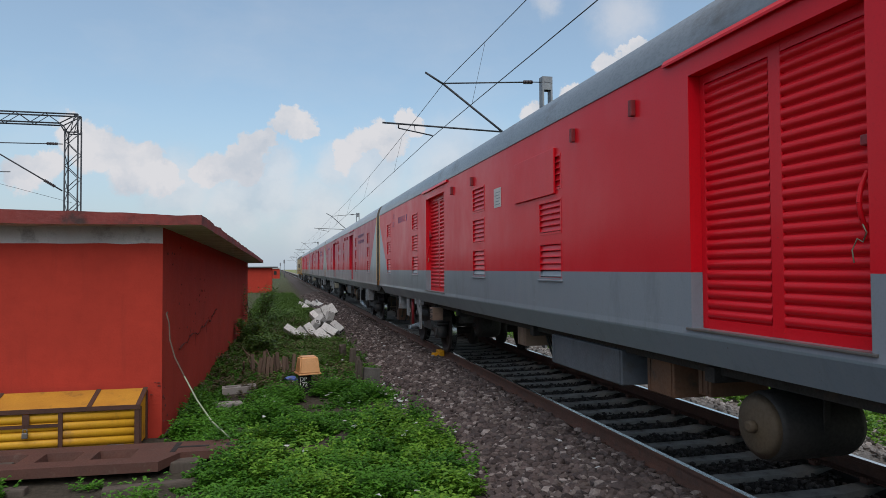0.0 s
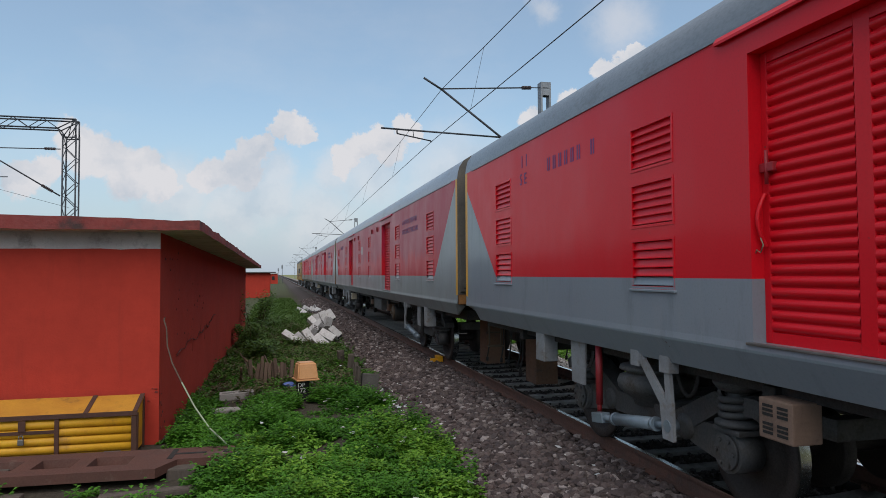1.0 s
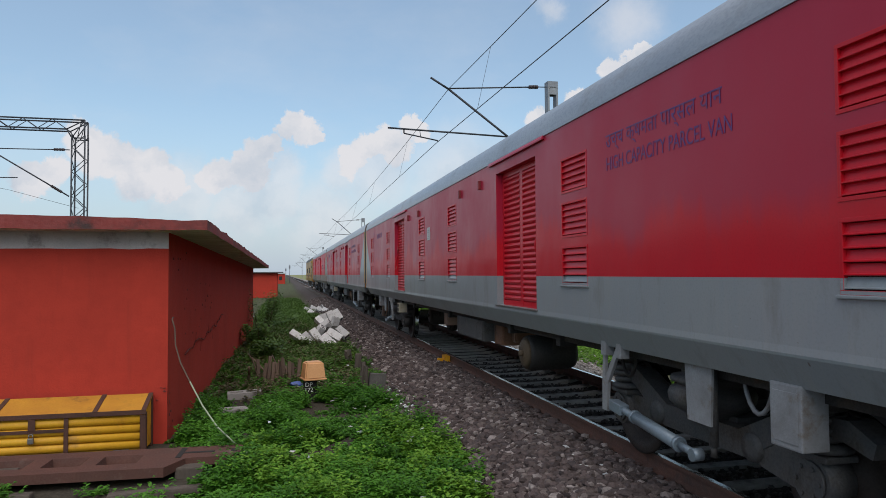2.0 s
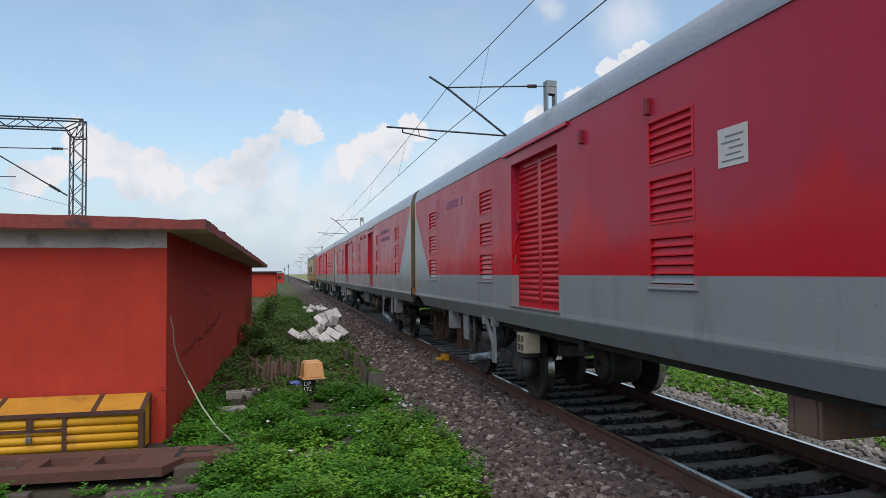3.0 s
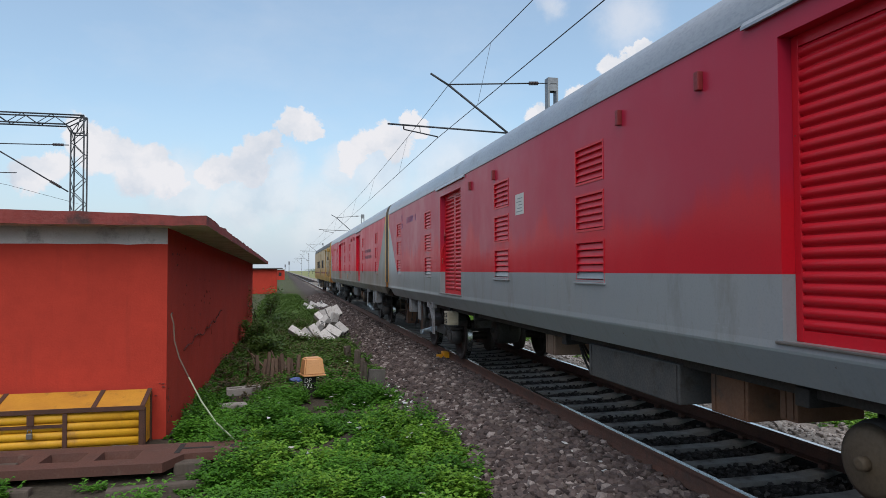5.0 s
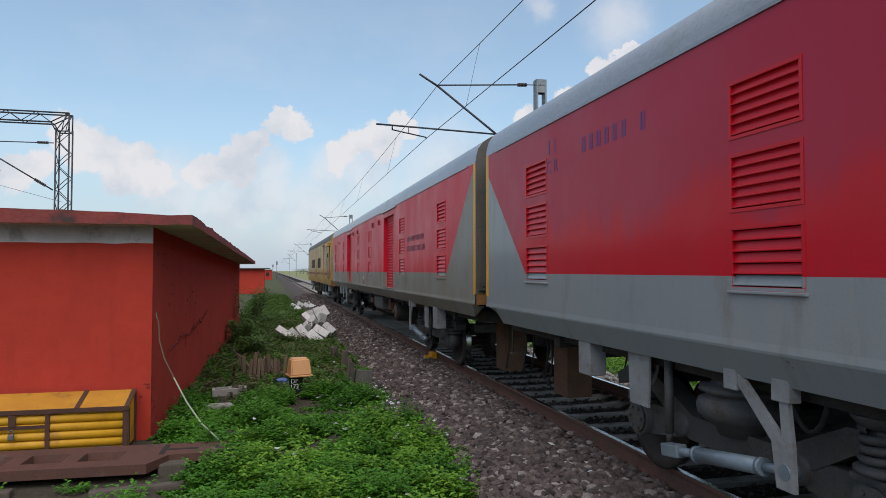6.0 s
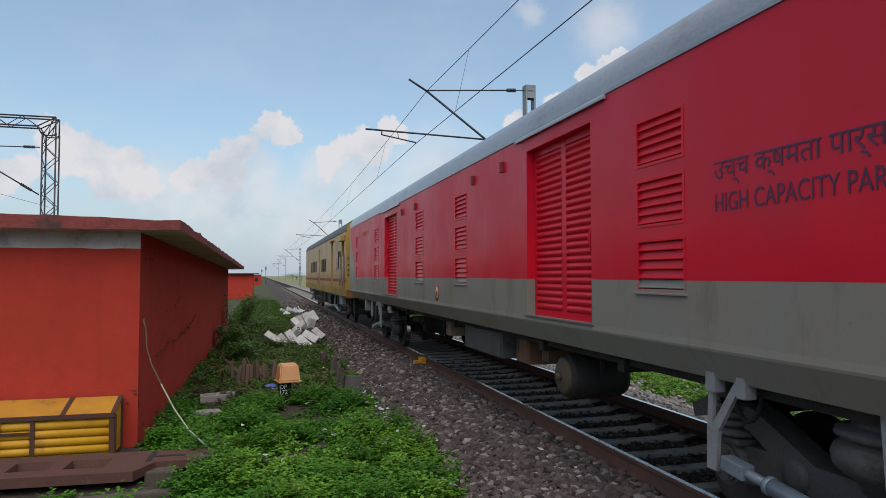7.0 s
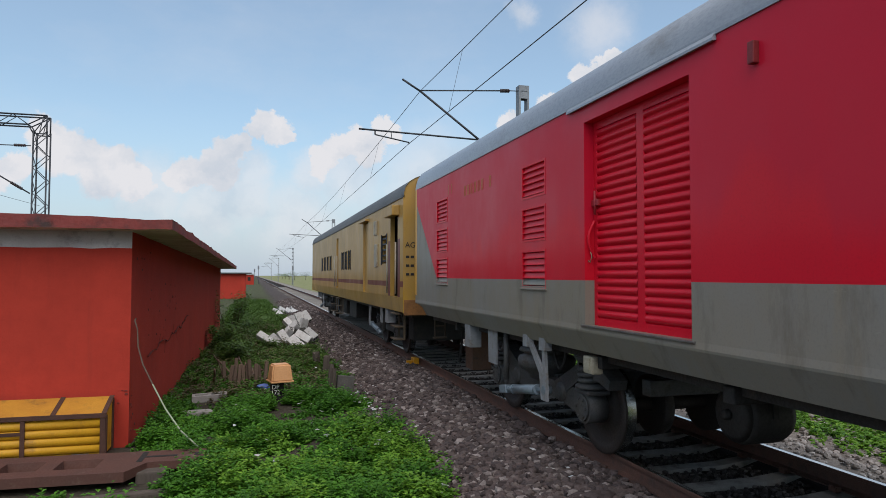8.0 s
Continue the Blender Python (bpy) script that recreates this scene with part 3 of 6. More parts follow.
def axle_arm_mesh(side, sx):
    """Axle box with its guide arm; origin at the axle centre."""
    bm = bmesh.new()
    x = 1.06
    tube(bm, (sx * (x - 0.10), 0, 0), (sx * (x + 0.11), 0, 0), 0.165, seg=20)
    tube(bm, (sx * (x + 0.11), 0, 0), (sx * (x + 0.135), 0, 0), 0.135, seg=20)
    for k in range(6):
        a = k * math.pi / 3
        tube(bm, (sx * (x + 0.135), 0.10 * math.cos(a), 0.10 * math.sin(a)), (sx * (x + 0.15), 0.10 * math.cos(a), 0.10 * math.sin(a)), 0.016, seg=6)
    polyplate(bm, [(sx * (x - 0.05), 0.10 * side, 0.14), (sx * (x - 0.05), -0.62 * side, 0.16), (sx * (x - 0.05), -0.70 * side, 0.02), (sx * (x - 0.05), -0.55 * side, -0.06), (sx * (x - 0.05), 0.05 * side, -0.16)], (sx * 0.10, 0, 0))
    lathe(bm, [(0.06, sx * (x - 0.08)), (0.11, sx * (x - 0.08)), (0.11, sx * (x + 0.08)), (0.05, sx * (x + 0.09))], (0, -0.62 * side, 0.06), "X", 14)
    box(bm, sx * x - 0.13, -0.16, 0.14, sx * x + 0.13, 0.16, 0.19, 0.02)
    return mesh_of("axle_box", bm, M["bogie"])


def coil_mesh(name, r, z0, z1, turns, wire, mats):
    """Coil spring between two seats."""
    bm = bmesh.new()
    lathe(bm, [(r * 0.2, z0), (r + 0.05, z0), (r + 0.05, z0 + 0.03), (r * 0.7, z0 + 0.06)], (0, 0, 0), "Z", 22)
    lathe(bm, [(r * 0.7, z1 - 0.09), (r + 0.02, z1 - 0.07), (r + 0.06, z1 - 0.02), (r + 0.06, z1), (0.02, z1)], (0, 0, 0), "Z", 22)
    steps = int(turns * 14)
    prev = None
    for k in range(steps + 1):
        a = 2 * math.pi * turns * k / steps
        z = z0 + 0.05 + (z1 - z0 - 0.13) * k / steps
        ring = []
        for j in range(6):
            b = 2 * math.pi * j / 6
            rr = r + wire * math.cos(b)
            ring.append(bm.verts.new((rr * math.cos(a), rr * math.sin(a), z + wire * math.sin(b))))
        if prev:
            for j in range(6):
                bm.faces.new((prev[j], prev[(j + 1) % 6], ring[(j + 1) % 6], ring[j])).smooth = True
        prev = ring
    lathe(bm, [(r * 0.72, z0 + 0.03), (r * 0.72, z1 - 0.03)], (0, 0, 0), "Z", 18)
    return mesh_of(name, bm, mats)


SHARED = {}


def shared_running_gear():
    SHARED["wheelset"] = axle_mesh()
    SHARED["wheel"] = {sx: wheel_mesh(sx) for sx in (-1, 1)}
    SHARED["brake_disc"] = disc_mesh()
    SHARED["bogie"] = bogie_frame_mesh()
    SHARED["axle_box"] = {(k, sx): axle_arm_mesh(k, sx) for k in (-1, 1) for sx in (-1, 1)}
    SHARED["primary_spring"] = coil_mesh("primary_spring", 0.13, 0.66, 1.0, 3.5, 0.028, M["bogie"])
    bm = bmesh.new()
    lathe(bm, [(0.05, 1.13), (0.35, 1.12), (0.35, 1.09), (0.29, 1.07), (0.24, 1.00), (0.25, 0.965), (0.33, 0.95), (0.34, 0.915), (0.28, 0.89), (0.27, 0.87), (0.34, 0.85), (0.36, 0.80), (0.35, 0.74), (0.30, 0.69), (0.22, 0.64), (0.20, 0.58), (0.05, 0.57)], (0, 0, 0), "Z", 28)
    SHARED["secondary_spring"] = mesh_of("secondary_spring", bm, M["bogie"])
    bm = bmesh.new()                                   # yaw damper, pinned at both ends
    tube(bm, (0, -0.06, 0), (0, 0.16, 0), 0.032, seg=12)
    tube(bm, (0, 0.16, 0), (0, 0.20, 0), 0.062, seg=14)
    tube(bm, (0, 0.20, 0), (0, 0.86, 0), 0.056, seg=16)
    tube(bm, (0, 0.86, 0), (0, 0.90, 0), 0.062, seg=14)
    tube(bm, (0, 0.90, 0), (0, 1.22, 0), 0.034, seg=12)
    tube(bm, (-0.045, -0.06, 0), (0.045, -0.06, 0), 0.05, seg=12)
    box(bm, -0.05, 1.08, -0.05, 0.05, 1.30, 0.05, 0.012)
    SHARED["damper"] = mesh_of("damper", bm, M["damper"])
    SHARED["bracket"] = {}
    for m in (-1, 1):                                  # slim Y-shaped damper bracket under the body
        bm = bmesh.new()
        k = 1.0 if m > 0 else 0.66
        polyplate(bm, [(0, m * s * k, z) for s, z in ((0.40, 1.16), (0.50, 1.16), (0.09, 0.76), (0.05, 0.48), (-0.10, 0.48), (-0.09, 0.74), (-0.04, 1.16), (0.03, 1.16), (0.0, 0.80))], (0.03, 0, 0))
        box(bm, -0.015, *sorted((m * k * 0.40, m * k * 0.53))[:1], 1.02, 0.08, sorted((m * k * 0.40, m * k * 0.53))[1], 1.18, 0.008)
        box(bm, -0.015, *sorted((m * k * -0.08, m * k * 0.07))[:1], 1.02, 0.08, sorted((m * k * -0.08, m * k * 0.07))[1], 1.18, 0.008)
        SHARED["bracket"][m] = mesh_of("damper_bracket", bm, M["bogie_pale"])
    bm = bmesh.new()                                   # vented junction box
    box(bm, 0, 0, 0, 0.22, 0.30, 0.26, 0.012)
    for i in range(2):
        for j in range(2):
            for k in range(3):
                box(bm, -0.004, 0.04 + i * 0.13, 0.035 + j * 0.115 + k * 0.028, 0.002, 0.13 + i * 0.13, 0.053 + j * 0.115 + k * 0.028, 0, 1)
    SHARED["vent_box"] = mesh_of("vent_box", bm, [M["vent"], M["void"]])
    SHARED["vent_box_cream"] = SHARED["vent_box"].copy()
    SHARED["vent_box_cream"].materials[0] = M["cream"]


def add_bogie(coach, s, side):
    """side: +1 at the coach's far end, -1 at its near end (mirrors the fittings)."""
    bogie = part("bogie", SHARED["bogie"], None, coach, "dark grey welded bogie frame", pose(0, s, 0))
    sets = []
    for k in (-1, 1):
        w = part("wheelset", SHARED["wheelset"], None, coach, "dark steel axle with two wheels", pose(0, s + k * 1.28, 0.4575))
        for sx in (-1, 1):
            part("wheel", SHARED["wheel"][sx], None, w, "brown steel wheel with a polished tread", pose(sx * 0.873, 0, 0))
            part("brake_disc", SHARED["brake_disc"], None, w, "", pose(sx * 0.33, 0, 0))
        sets.append(w)
        for sx in (-1, 1):
            part("axle_box", SHARED["axle_box"][k, sx], None, bogie, at=pose(0, k * 1.28, 0.4575))
            part("primary_spring", SHARED["primary_spring"], None, bogie, at=pose(sx * 1.06, k * 1.28, 0.0))
    for sx in (-1, 1):
        part("secondary_spring", SHARED["secondary_spring"], None, bogie, at=pose(sx * 1.0, 0, 0.0))
    part("damper_bracket", SHARED["bracket"][side], None, coach, "pale grey Y-shaped bracket", pose(-1.46, s - (0.9 if side > 0 else 1.05) * side, 0))
    if side > 0:
        part("damper", SHARED["damper"], None, coach, "blue-grey hydraulic damper", pose(-1.42, s - 0.86, 0.585, -8.5, 0, 0))
    else:
        part("damper", SHARED["damper"], None, coach, "blue-grey hydraulic damper", pose(-1.42, s - 0.33, 0.42, 6, 0, 0))
    if side > 0:
        brown = coach.name == "parcel_van"
        if coach.name == "parcel_van.003":
            bm = bmesh.new()
            box(bm, -1.42, s - 1.95, 0.90, -1.30, s - 1.76, 1.07, 0.02)
            box(bm, -1.432, s - 1.90, 0.94, -1.418, s - 1.81, 1.02, 0.006)
            part("junction_box", bm, M["cream"], coach, "small dirty cream junction box")
        elif coach.name != "yellow_coach":
            part("vent_box", SHARED["vent_box" if brown else "vent_box_cream"], None, coach, "dusty brown vented box" if brown else "dirty cream vented box", pose(-1.48, s - 2.32, 0.77))
    bm = bmesh.new()
    o = s + (0.87 if side > 0 else -0.40)
    polyplate(bm, [(-1.40, o - 0.18, 1.16), (-1.40, o + 0.18, 1.16), (-1.40, o + 0.15, 0.66), (-1.40, o - 0.15, 0.66)], (0.02, 0, 0))
    part("guard_plate", bm, M["bogie_pale"], coach, "pale grey steel guard plate")
    if side > 0:
        bm = bmesh.new()
        box(bm, -1.44, s + 1.72, 0.78, -1.26, s + 1.98, 1.12, 0.012)
        part("junction_box", bm, M["bogie_pale"], coach, "pale grey junction box")
    else:
        bm = bmesh.new()
        box(bm, -1.47, s - 1.56, 0.72, -1.27, s - 1.28, 1.13, 0.012)
        box(bm, -1.475, s - 1.53, 0.76, -1.468, s - 1.31, 1.08, 0.003)
        part("junction_box", bm, M["bogie_pale"], coach, "pale grey junction box")
    bm = bmesh.new()
    tube(bm, (-1.34, s + 0.50 * side, 0.50), (-1.34, s + 0.50 * side, 1.14), 0.036, seg=12)
    tube(bm, (-1.34, s + 0.50 * side, 0.42), (-1.34, s + 0.50 * side, 0.55), 0.025, seg=12)
    part("vertical_damper", bm, M["red_part"] if side > 0 and coach.name == "parcel_van" else M["bogie"], coach)
    # brake hoses looping down from the body
    for o in (-0.9, 0.95):
        bm = bmesh.new()
        sweep(bm, [(-1.25, s + o + 0.16 * math.cos(math.pi * k / 10), 1.16 - 0.34 * math.sin(math.pi * k / 10)) for k in range(11)], 0.018)
        part("brake_hose", bm, M["bogie_pale"] if o * side > 0 else M["black"], coach)
    return sets


def add_underframe(coach):
    bm = bmesh.new()
    box(bm, -1.30, 0.35, 1.02, 1.30, LENGTH - 0.35, 1.20)
    for s in (2.0, 6.9, 8.7, 12.4, 16.2, 18.0, LENGTH - 2.0):
        box(bm, -1.36, s - 0.06, 0.96, 1.36, s + 0.06, 1.08, 0.01)
    box(bm, -0.28, 0.35, 0.86, 0.28, LENGTH - 0.35, 1.02)
    part("underframe", bm, M["black"], coach, "black steel underframe")
    for s0, s1, z0, x0, mat, nm, lab in (
            (10.08, 11.78, 0.70, -1.34, "box_blue", "battery_box", "blue-grey steel battery box"),
            (9.39, 9.83, 0.70, -1.22, "rust_box", "equipment_box", "rust-brown equipment box"),
            (12.93, 13.23, 0.76, -1.25, "vent", "equipment_box", "dusty brown equipment box"),
            (8.98, 9.15, 0.78, -1.15, "rust_box", "equipment_box", "small rust-brown equipment box")):
        bm = bmesh.new()
        box(bm, x0, s0, z0, x0 + 0.55, s1, 1.04, 0.015)
        box(bm, x0 - 0.01, s0 + 0.03, z0 + 0.02, x0, s0 + 0.07, 1.03)
        box(bm, x0 - 0.01, s1 - 0.07, z0 + 0.02, x0, s1 - 0.03, 1.03)
        # later vans: box painted darker for the shade under the body
        if nm == "battery_box" and coach.name != "parcel_van":
            mat, lab = "bogie", "grimy battery box with under-body shade put into its dark grey"
        part(nm, bm, M[mat], coach, lab)
    for k in range(3):
        bm = bmesh.new()
        sweep(bm, [(-1.0 - 0.05 * k, 11.98 + 0.0625 * j - 0.08 * k, 1.0 - (0.20 + 0.07 * k) * math.sin(math.pi * j / 12)) for j in range(13)], 0.016)
        part("cable_loop", bm, M["black"], coach, "sagging black cable")
    for s, x0, x1 in ((8.28, -1.31, -0.55), (16.9, -0.80, -0.32)):
        bm = bmesh.new()
        lathe(bm, [(0.225, x0 + 0.05), (0.245, x0 + 0.10), (0.245, x1 - 0.08), (0.22, x1 - 0.02), (0.03, x1)], (0, s, 0.72), "X", 28, 0)
        lathe(bm, [(0.03, x0), (0.17, x0 + 0.01), (0.225, x0 + 0.05)], (0, s, 0.72), "X", 28, 1)
        lathe(bm, [(0.02, x0 - 0.05), (0.04, x0 - 0.05), (0.045, x0 + 0.01)], (0, s, 0.72), "X", 12, 1)
        tank = part("air_reservoir", bm, [M["tank"], M["tank_end"] if s < 10 else M["tank"]], coach, "dark cylindrical air reservoir with a brown end")
        for o in (-0.25, 0.25):
            bm = bmesh.new()
            box(bm, (x0 + x1) / 2 - 0.025, s + o - 0.006, 0.72, (x0 + x1) / 2 + 0.025, s + o + 0.006, 1.04)
            part("hanger", bm, M["black"], tank)
    # tanks and couplers at the ends
    for m in (0, 1):
        def S(s):
            return LENGTH - s if m else s
        bm = bmesh.new()
        a, b = sorted((S(0.3), S(0.75))) if m else (1.24, 1.70)
        box(bm, -0.66, a, 0.12, -0.30, b, 1.04, 0.01)
        part("end_tank", bm, M["rust_box"], coach, "rust-brown hanging tank")
        bm = bmesh.new()
        a, b = sorted((S(-0.22), S(0.9)))
        box(bm, -0.14, a, 0.92, 0.14, b, 1.16, 0.03)
        box(bm, -0.24, *sorted((S(-0.28), S(-0.02)))[:1], 0.82, 0.20, sorted((S(-0.28), S(-0.02)))[1], 1.22, 0.05)
        box(bm, -0.42, *sorted((S(0.30), S(0.62)))[:1], 0.62, 0.30, sorted((S(0.30), S(0.62)))[1], 0.95, 0.06)
        box(bm, -0.20, *sorted((S(-0.20), S(0.12)))[:1], 0.55, 0.02, sorted((S(-0.20), S(0.12)))[1], 0.86, 0.05)
        tube(bm, (-0.36, S(0.05), 1.0), (-0.30, S(-0.05), 0.50), 0.03, seg=8)
        tube(bm, (-0.30, S(-0.05), 0.50), (-0.12, S(-0.15), 0.42), 0.03, seg=8)
        part("coupler", bm, M["black"], coach, "black centre buffer coupler")
        for x, s, low in ((-0.74, 0.12, 0.36), (-0.56, 0.25, 0.30), (-0.86, 0.55, 0.34), (0.5, 0.15, 0.36)):
            bm = bmesh.new()
            line = [Vector((x + 0.05 * math.sin(math.pi * k / 8), S(s + 0.05 * math.sin(0.275 * k)), 1.04 - (1.04 - low) * k / 8)) for k in range(9)]
            sweep(bm, line, 0.013)
            prev = line[-1]
            tube(bm, prev, prev - Vector((0, 0, 0.07)), 0.026, seg=8)
            part("coupling_hose", bm, M["black"], coach, "hanging rubber brake hose")
        if m:
            bm = bmesh.new()
            for x in (-1.22, -1.02):
                tube(bm, (x, S(0.16), 0.66), (x, S(0.16), 1.14), 0.014, seg=6)
            box(bm, -1.25, S(0.16) - 0.05, 0.66, -0.99, S(0.16) + 0.05, 0.685)
            box(bm, -1.22, S(0.16) - 0.012, 0.88, -1.02, S(0.16) + 0.012, 0.90)
            part("step_iron", bm, M["tank_end"], coach, "hanging iron step")


def add_parcel_van(name, label, red, grey, text_z, letters, extra, text_s=5.19, hood=None, marks=None):
    """Red and grey parcel van, origin at rail level at its near end on the track centre."""
    coach = tagged(new(name), label, "train coach", "coaches of the train")
    hood = hood or red
    RED, GREY, YEL = 0, 1, 2
    bm = bmesh.new()
    coach_side(bm, -HALF, DOORS, RED, GREY, YEL, 1)
    quad(bm, [(HALF, 0, SILL), (HALF, LENGTH, SILL), (HALF, LENGTH, BORDER), (HALF, 0, BORDER)], GREY)
    quad(bm, [(HALF, 0, BORDER), (HALF, LENGTH, BORDER), (HALF, LENGTH, CANT), (HALF, 0, CANT)], RED)
    for sx in (-1, 1):                                   # turned-under lower panel, cut up at the ends
        pts = [(sx * HALF, SILL), (sx * (HALF + 0.004), FOLD + 0.012), (sx * HALF, FOLD - 0.006), (sx * (HALF - 0.115), BELOW), (sx * (HALF - 0.145), BELOW + 0.004)]
        stations = [0.02, 0.14, 0.42, 6.5, 8.05, 12.0, 16.3, 17.9, LENGTH - 0.42, LENGTH - 0.14, LENGTH - 0.02]
        rows = []
        for s in stations:
            end = min(s, LENGTH - s)
            lift = (FOLD - 0.02 - BELOW) * max(0.0, 1 - end / 0.42)
            rows.append([bm.verts.new((x, s, z if z > FOLD - 0.01 else z + lift * (FOLD - z) / (FOLD - BELOW))) for x, z in pts])
        for a, b in zip(rows, rows[1:]):
            for i in range(4):
                f = bm.faces.new((a[i], b[i], b[i + 1], a[i + 1]))
                f.material_index, f.smooth = GREY, False
    part("body", bm, [red, grey, M["yellow"]], coach)
    bm = bmesh.new()
    roof_strip(bm, 0.0, LENGTH, 0)
    box(bm, -HALF - 0.012, 0.4, CANT - 0.012, -HALF + 0.03, LENGTH - 0.4, CANT + 0.018)
    for s in (3.0, 7.3, 11.9, 16.5, 20.8):
        box(bm, -0.25, s - 0.2, 4.09, 0.25, s + 0.2, 4.18, 0.03)
    part("roof", bm, M["roof" if coach.name == "parcel_van" else "roof_light"], coach, "curved grey steel roof")
    for m in (0, 1):                                     # end walls with a doorway hood
        s, d = (LENGTH, 1) if m else (0.0, -1)
        bm = bmesh.new()
        prof = SECTION + [(-x, z) for x, z in SECTION[-2::-1]]
        bm.faces.new([bm.verts.new((x, s - 0.002 * d, z)) for x, z in [(-HALF, SILL + 0.10)] + prof + [(HALF, SILL + 0.10)]])
        wall = part("end_wall", bm, [M["end_grime_shade"], M["black"]], coach, "grey coach end with a gangway")
        bm = bmesh.new()
        ya, yb = sorted((s + 0.002 * d, s + 0.23 * d))
        for x0, x1, z0, z1 in ((-0.62, -0.50, 1.3, 3.4), (0.50, 0.62, 1.3, 3.4), (-0.62, 0.62, 3.4, 3.55), (-0.62, 0.62, 1.2, 1.3)):
            box(bm, x0, ya, z0, x1, yb, z1, 0.03, 1)
        part("gangway", bm, [M["black"], M["black"]], wall, "black rubber gangway surround")
        bm = bmesh.new()
        ya, yb = sorted((s - 0.07 * d, s - 0.01 * d))
        box(bm, -HALF + 0.02, ya, SILL - 0.07, HALF - 0.02, yb, SILL + 0.10, 0.01)
        part("buffer_beam", bm, M["beam_rust"], wall, "rusty orange beam below the coach end")
        bm = bmesh.new()
        ya, yb = sorted((s, s + 0.03 * d))
        box(bm, -1.52, ya, 1.53, -1.10, yb, 2.36, 0.008)
        box(bm, -1.30, *sorted((s, s + 0.06 * d))[:1], 2.58, -1.20, sorted((s, s + 0.06 * d))[1], 2.80, 0.006)
        for k in range(4):
            ka, kb = sorted((s + 0.03 * d, s + 0.034 * d))
            box(bm, -1.46 + k * 0.075, ka, 1.575, -1.425 + k * 0.075, kb, 1.605, 0, 1)
        part("end_locker", bm, [M["end_grime_shade"], M["black"]], wall, "small grey locker and latch on the coach end")
    # doors
    for a, b in DOORS:
        door = None
        for nm, size, bevel in door_members(b - a, DOOR_TOP - SILL):
            bm = bmesh.new()
            box(bm, *size, bevel)
            if door is None:
                door = part("sliding_door", bm, red, coach, "red corrugated double sliding door", pose(-HALF + 0.10, a, SILL))
            else:
                part(nm, bm, red, door)
        wide = (b - a) / 2 - DOOR_STILE - DOOR_MULLION / 2
        for off in (DOOR_STILE, (b - a) / 2 + DOOR_MULLION / 2):
            bm = bmesh.new()
            door_panel(bm, wide, DOOR_TOP - SILL)
            part("door_panel", bm, red, door, "corrugated steel panel", pose(0, off, 0))
        for yy in (b - a - 0.06 if a > 10 else 0.06, ):
            bm = bmesh.new()
            prev = None
            for k in range(9):
                u = math.pi * k / 8
                p = Vector((-0.02 - 0.06 * math.sin(u), yy + 0.02, 0.62 + 0.34 * k / 8))
                if prev:
                    tube(bm, prev, p, 0.014, seg=8, caps=False)
                prev = p
            part("handle", bm, red, door)
            bm = bmesh.new()
            box(bm, -0.035, yy - 0.07, 1.10, 0.01, yy + 0.05, 1.16, 0.008)
            tube(bm, (-0.03, yy - 0.01, 1.02), (-0.03, yy - 0.01, 1.24), 0.012, seg=8)
            part("latch", bm, M["red_part"], door, "steel bolt latch")
        if a > 10 or coach.name == "parcel_van":
            bm = bmesh.new()
            e = (b - a - 0.04) if a > 10 else 0.08
            sweep(bm, [(-0.06, e, 0.68), (-0.065, e - 0.03, 0.63), (-0.07, e - 0.01, 0.58), (-0.065, e + 0.03, 0.60), (-0.07, e + 0.06, 0.54), (-0.07, e + 0.05, 0.47)], 0.004, 6)
            part("cord", bm, M["hose"], door, "pale cord tied to the handle")
        bm = bmesh.new()
        box(bm, -HALF - 0.018, a - 0.04, SILL - 0.016, -HALF + 0.02, b + 0.05, SILL + 0.003, 0.005)
        part("door_sill", bm, M["steel"], coach, "worn steel door sill")
        bm = bmesh.new()
        polyplate(bm, [(-HALF - 0.002, a - 0.30, CANT - 0.05), (-HALF - 0.035, a - 0.30, CANT - 0.055), (-HALF - 0.035, a - 0.30, CANT - 0.035), (-HALF + 0.02, a - 0.30, CANT + 0.05)], (0, b - a + 0.6, 0))
        part("rain_hood", bm, hood, coach, "rain strip over the door")
    # louvres: three high in six bays
    w = BAY
    reds, greys = slat_mesh(w - 0.05, red), slat_mesh(w - 0.05, grey)
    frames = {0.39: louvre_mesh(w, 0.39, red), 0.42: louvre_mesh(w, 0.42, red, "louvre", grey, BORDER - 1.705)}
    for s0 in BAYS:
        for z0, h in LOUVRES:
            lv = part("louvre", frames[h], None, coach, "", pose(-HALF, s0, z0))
            for k in range(5):
                step = (h - 0.055) / 5
                low = z0 + 0.028 + k * step < BORDER - 0.02
                part("slat", greys if low else reds, None, lv, "", pose(0, RIM, 0.026 + k * step))
        bm = bmesh.new()
        box(bm, -HALF - 0.020, s0 - 0.02, 1.684, -HALF + 0.004, s0 + w + 0.02, 1.705, 0.006)
        part("drip_sill", bm, grey, coach)
    # small roof-line brackets
    for s in (9.37, 10.58, 14.34, 15.62):
        bm = bmesh.new()
        box(bm, -HALF - 0.045, s, 3.14, -HALF + 0.002, s + 0.055, 3.28, 0.008)
        part("hook_bracket", bm, M["bracket_red"], coach)
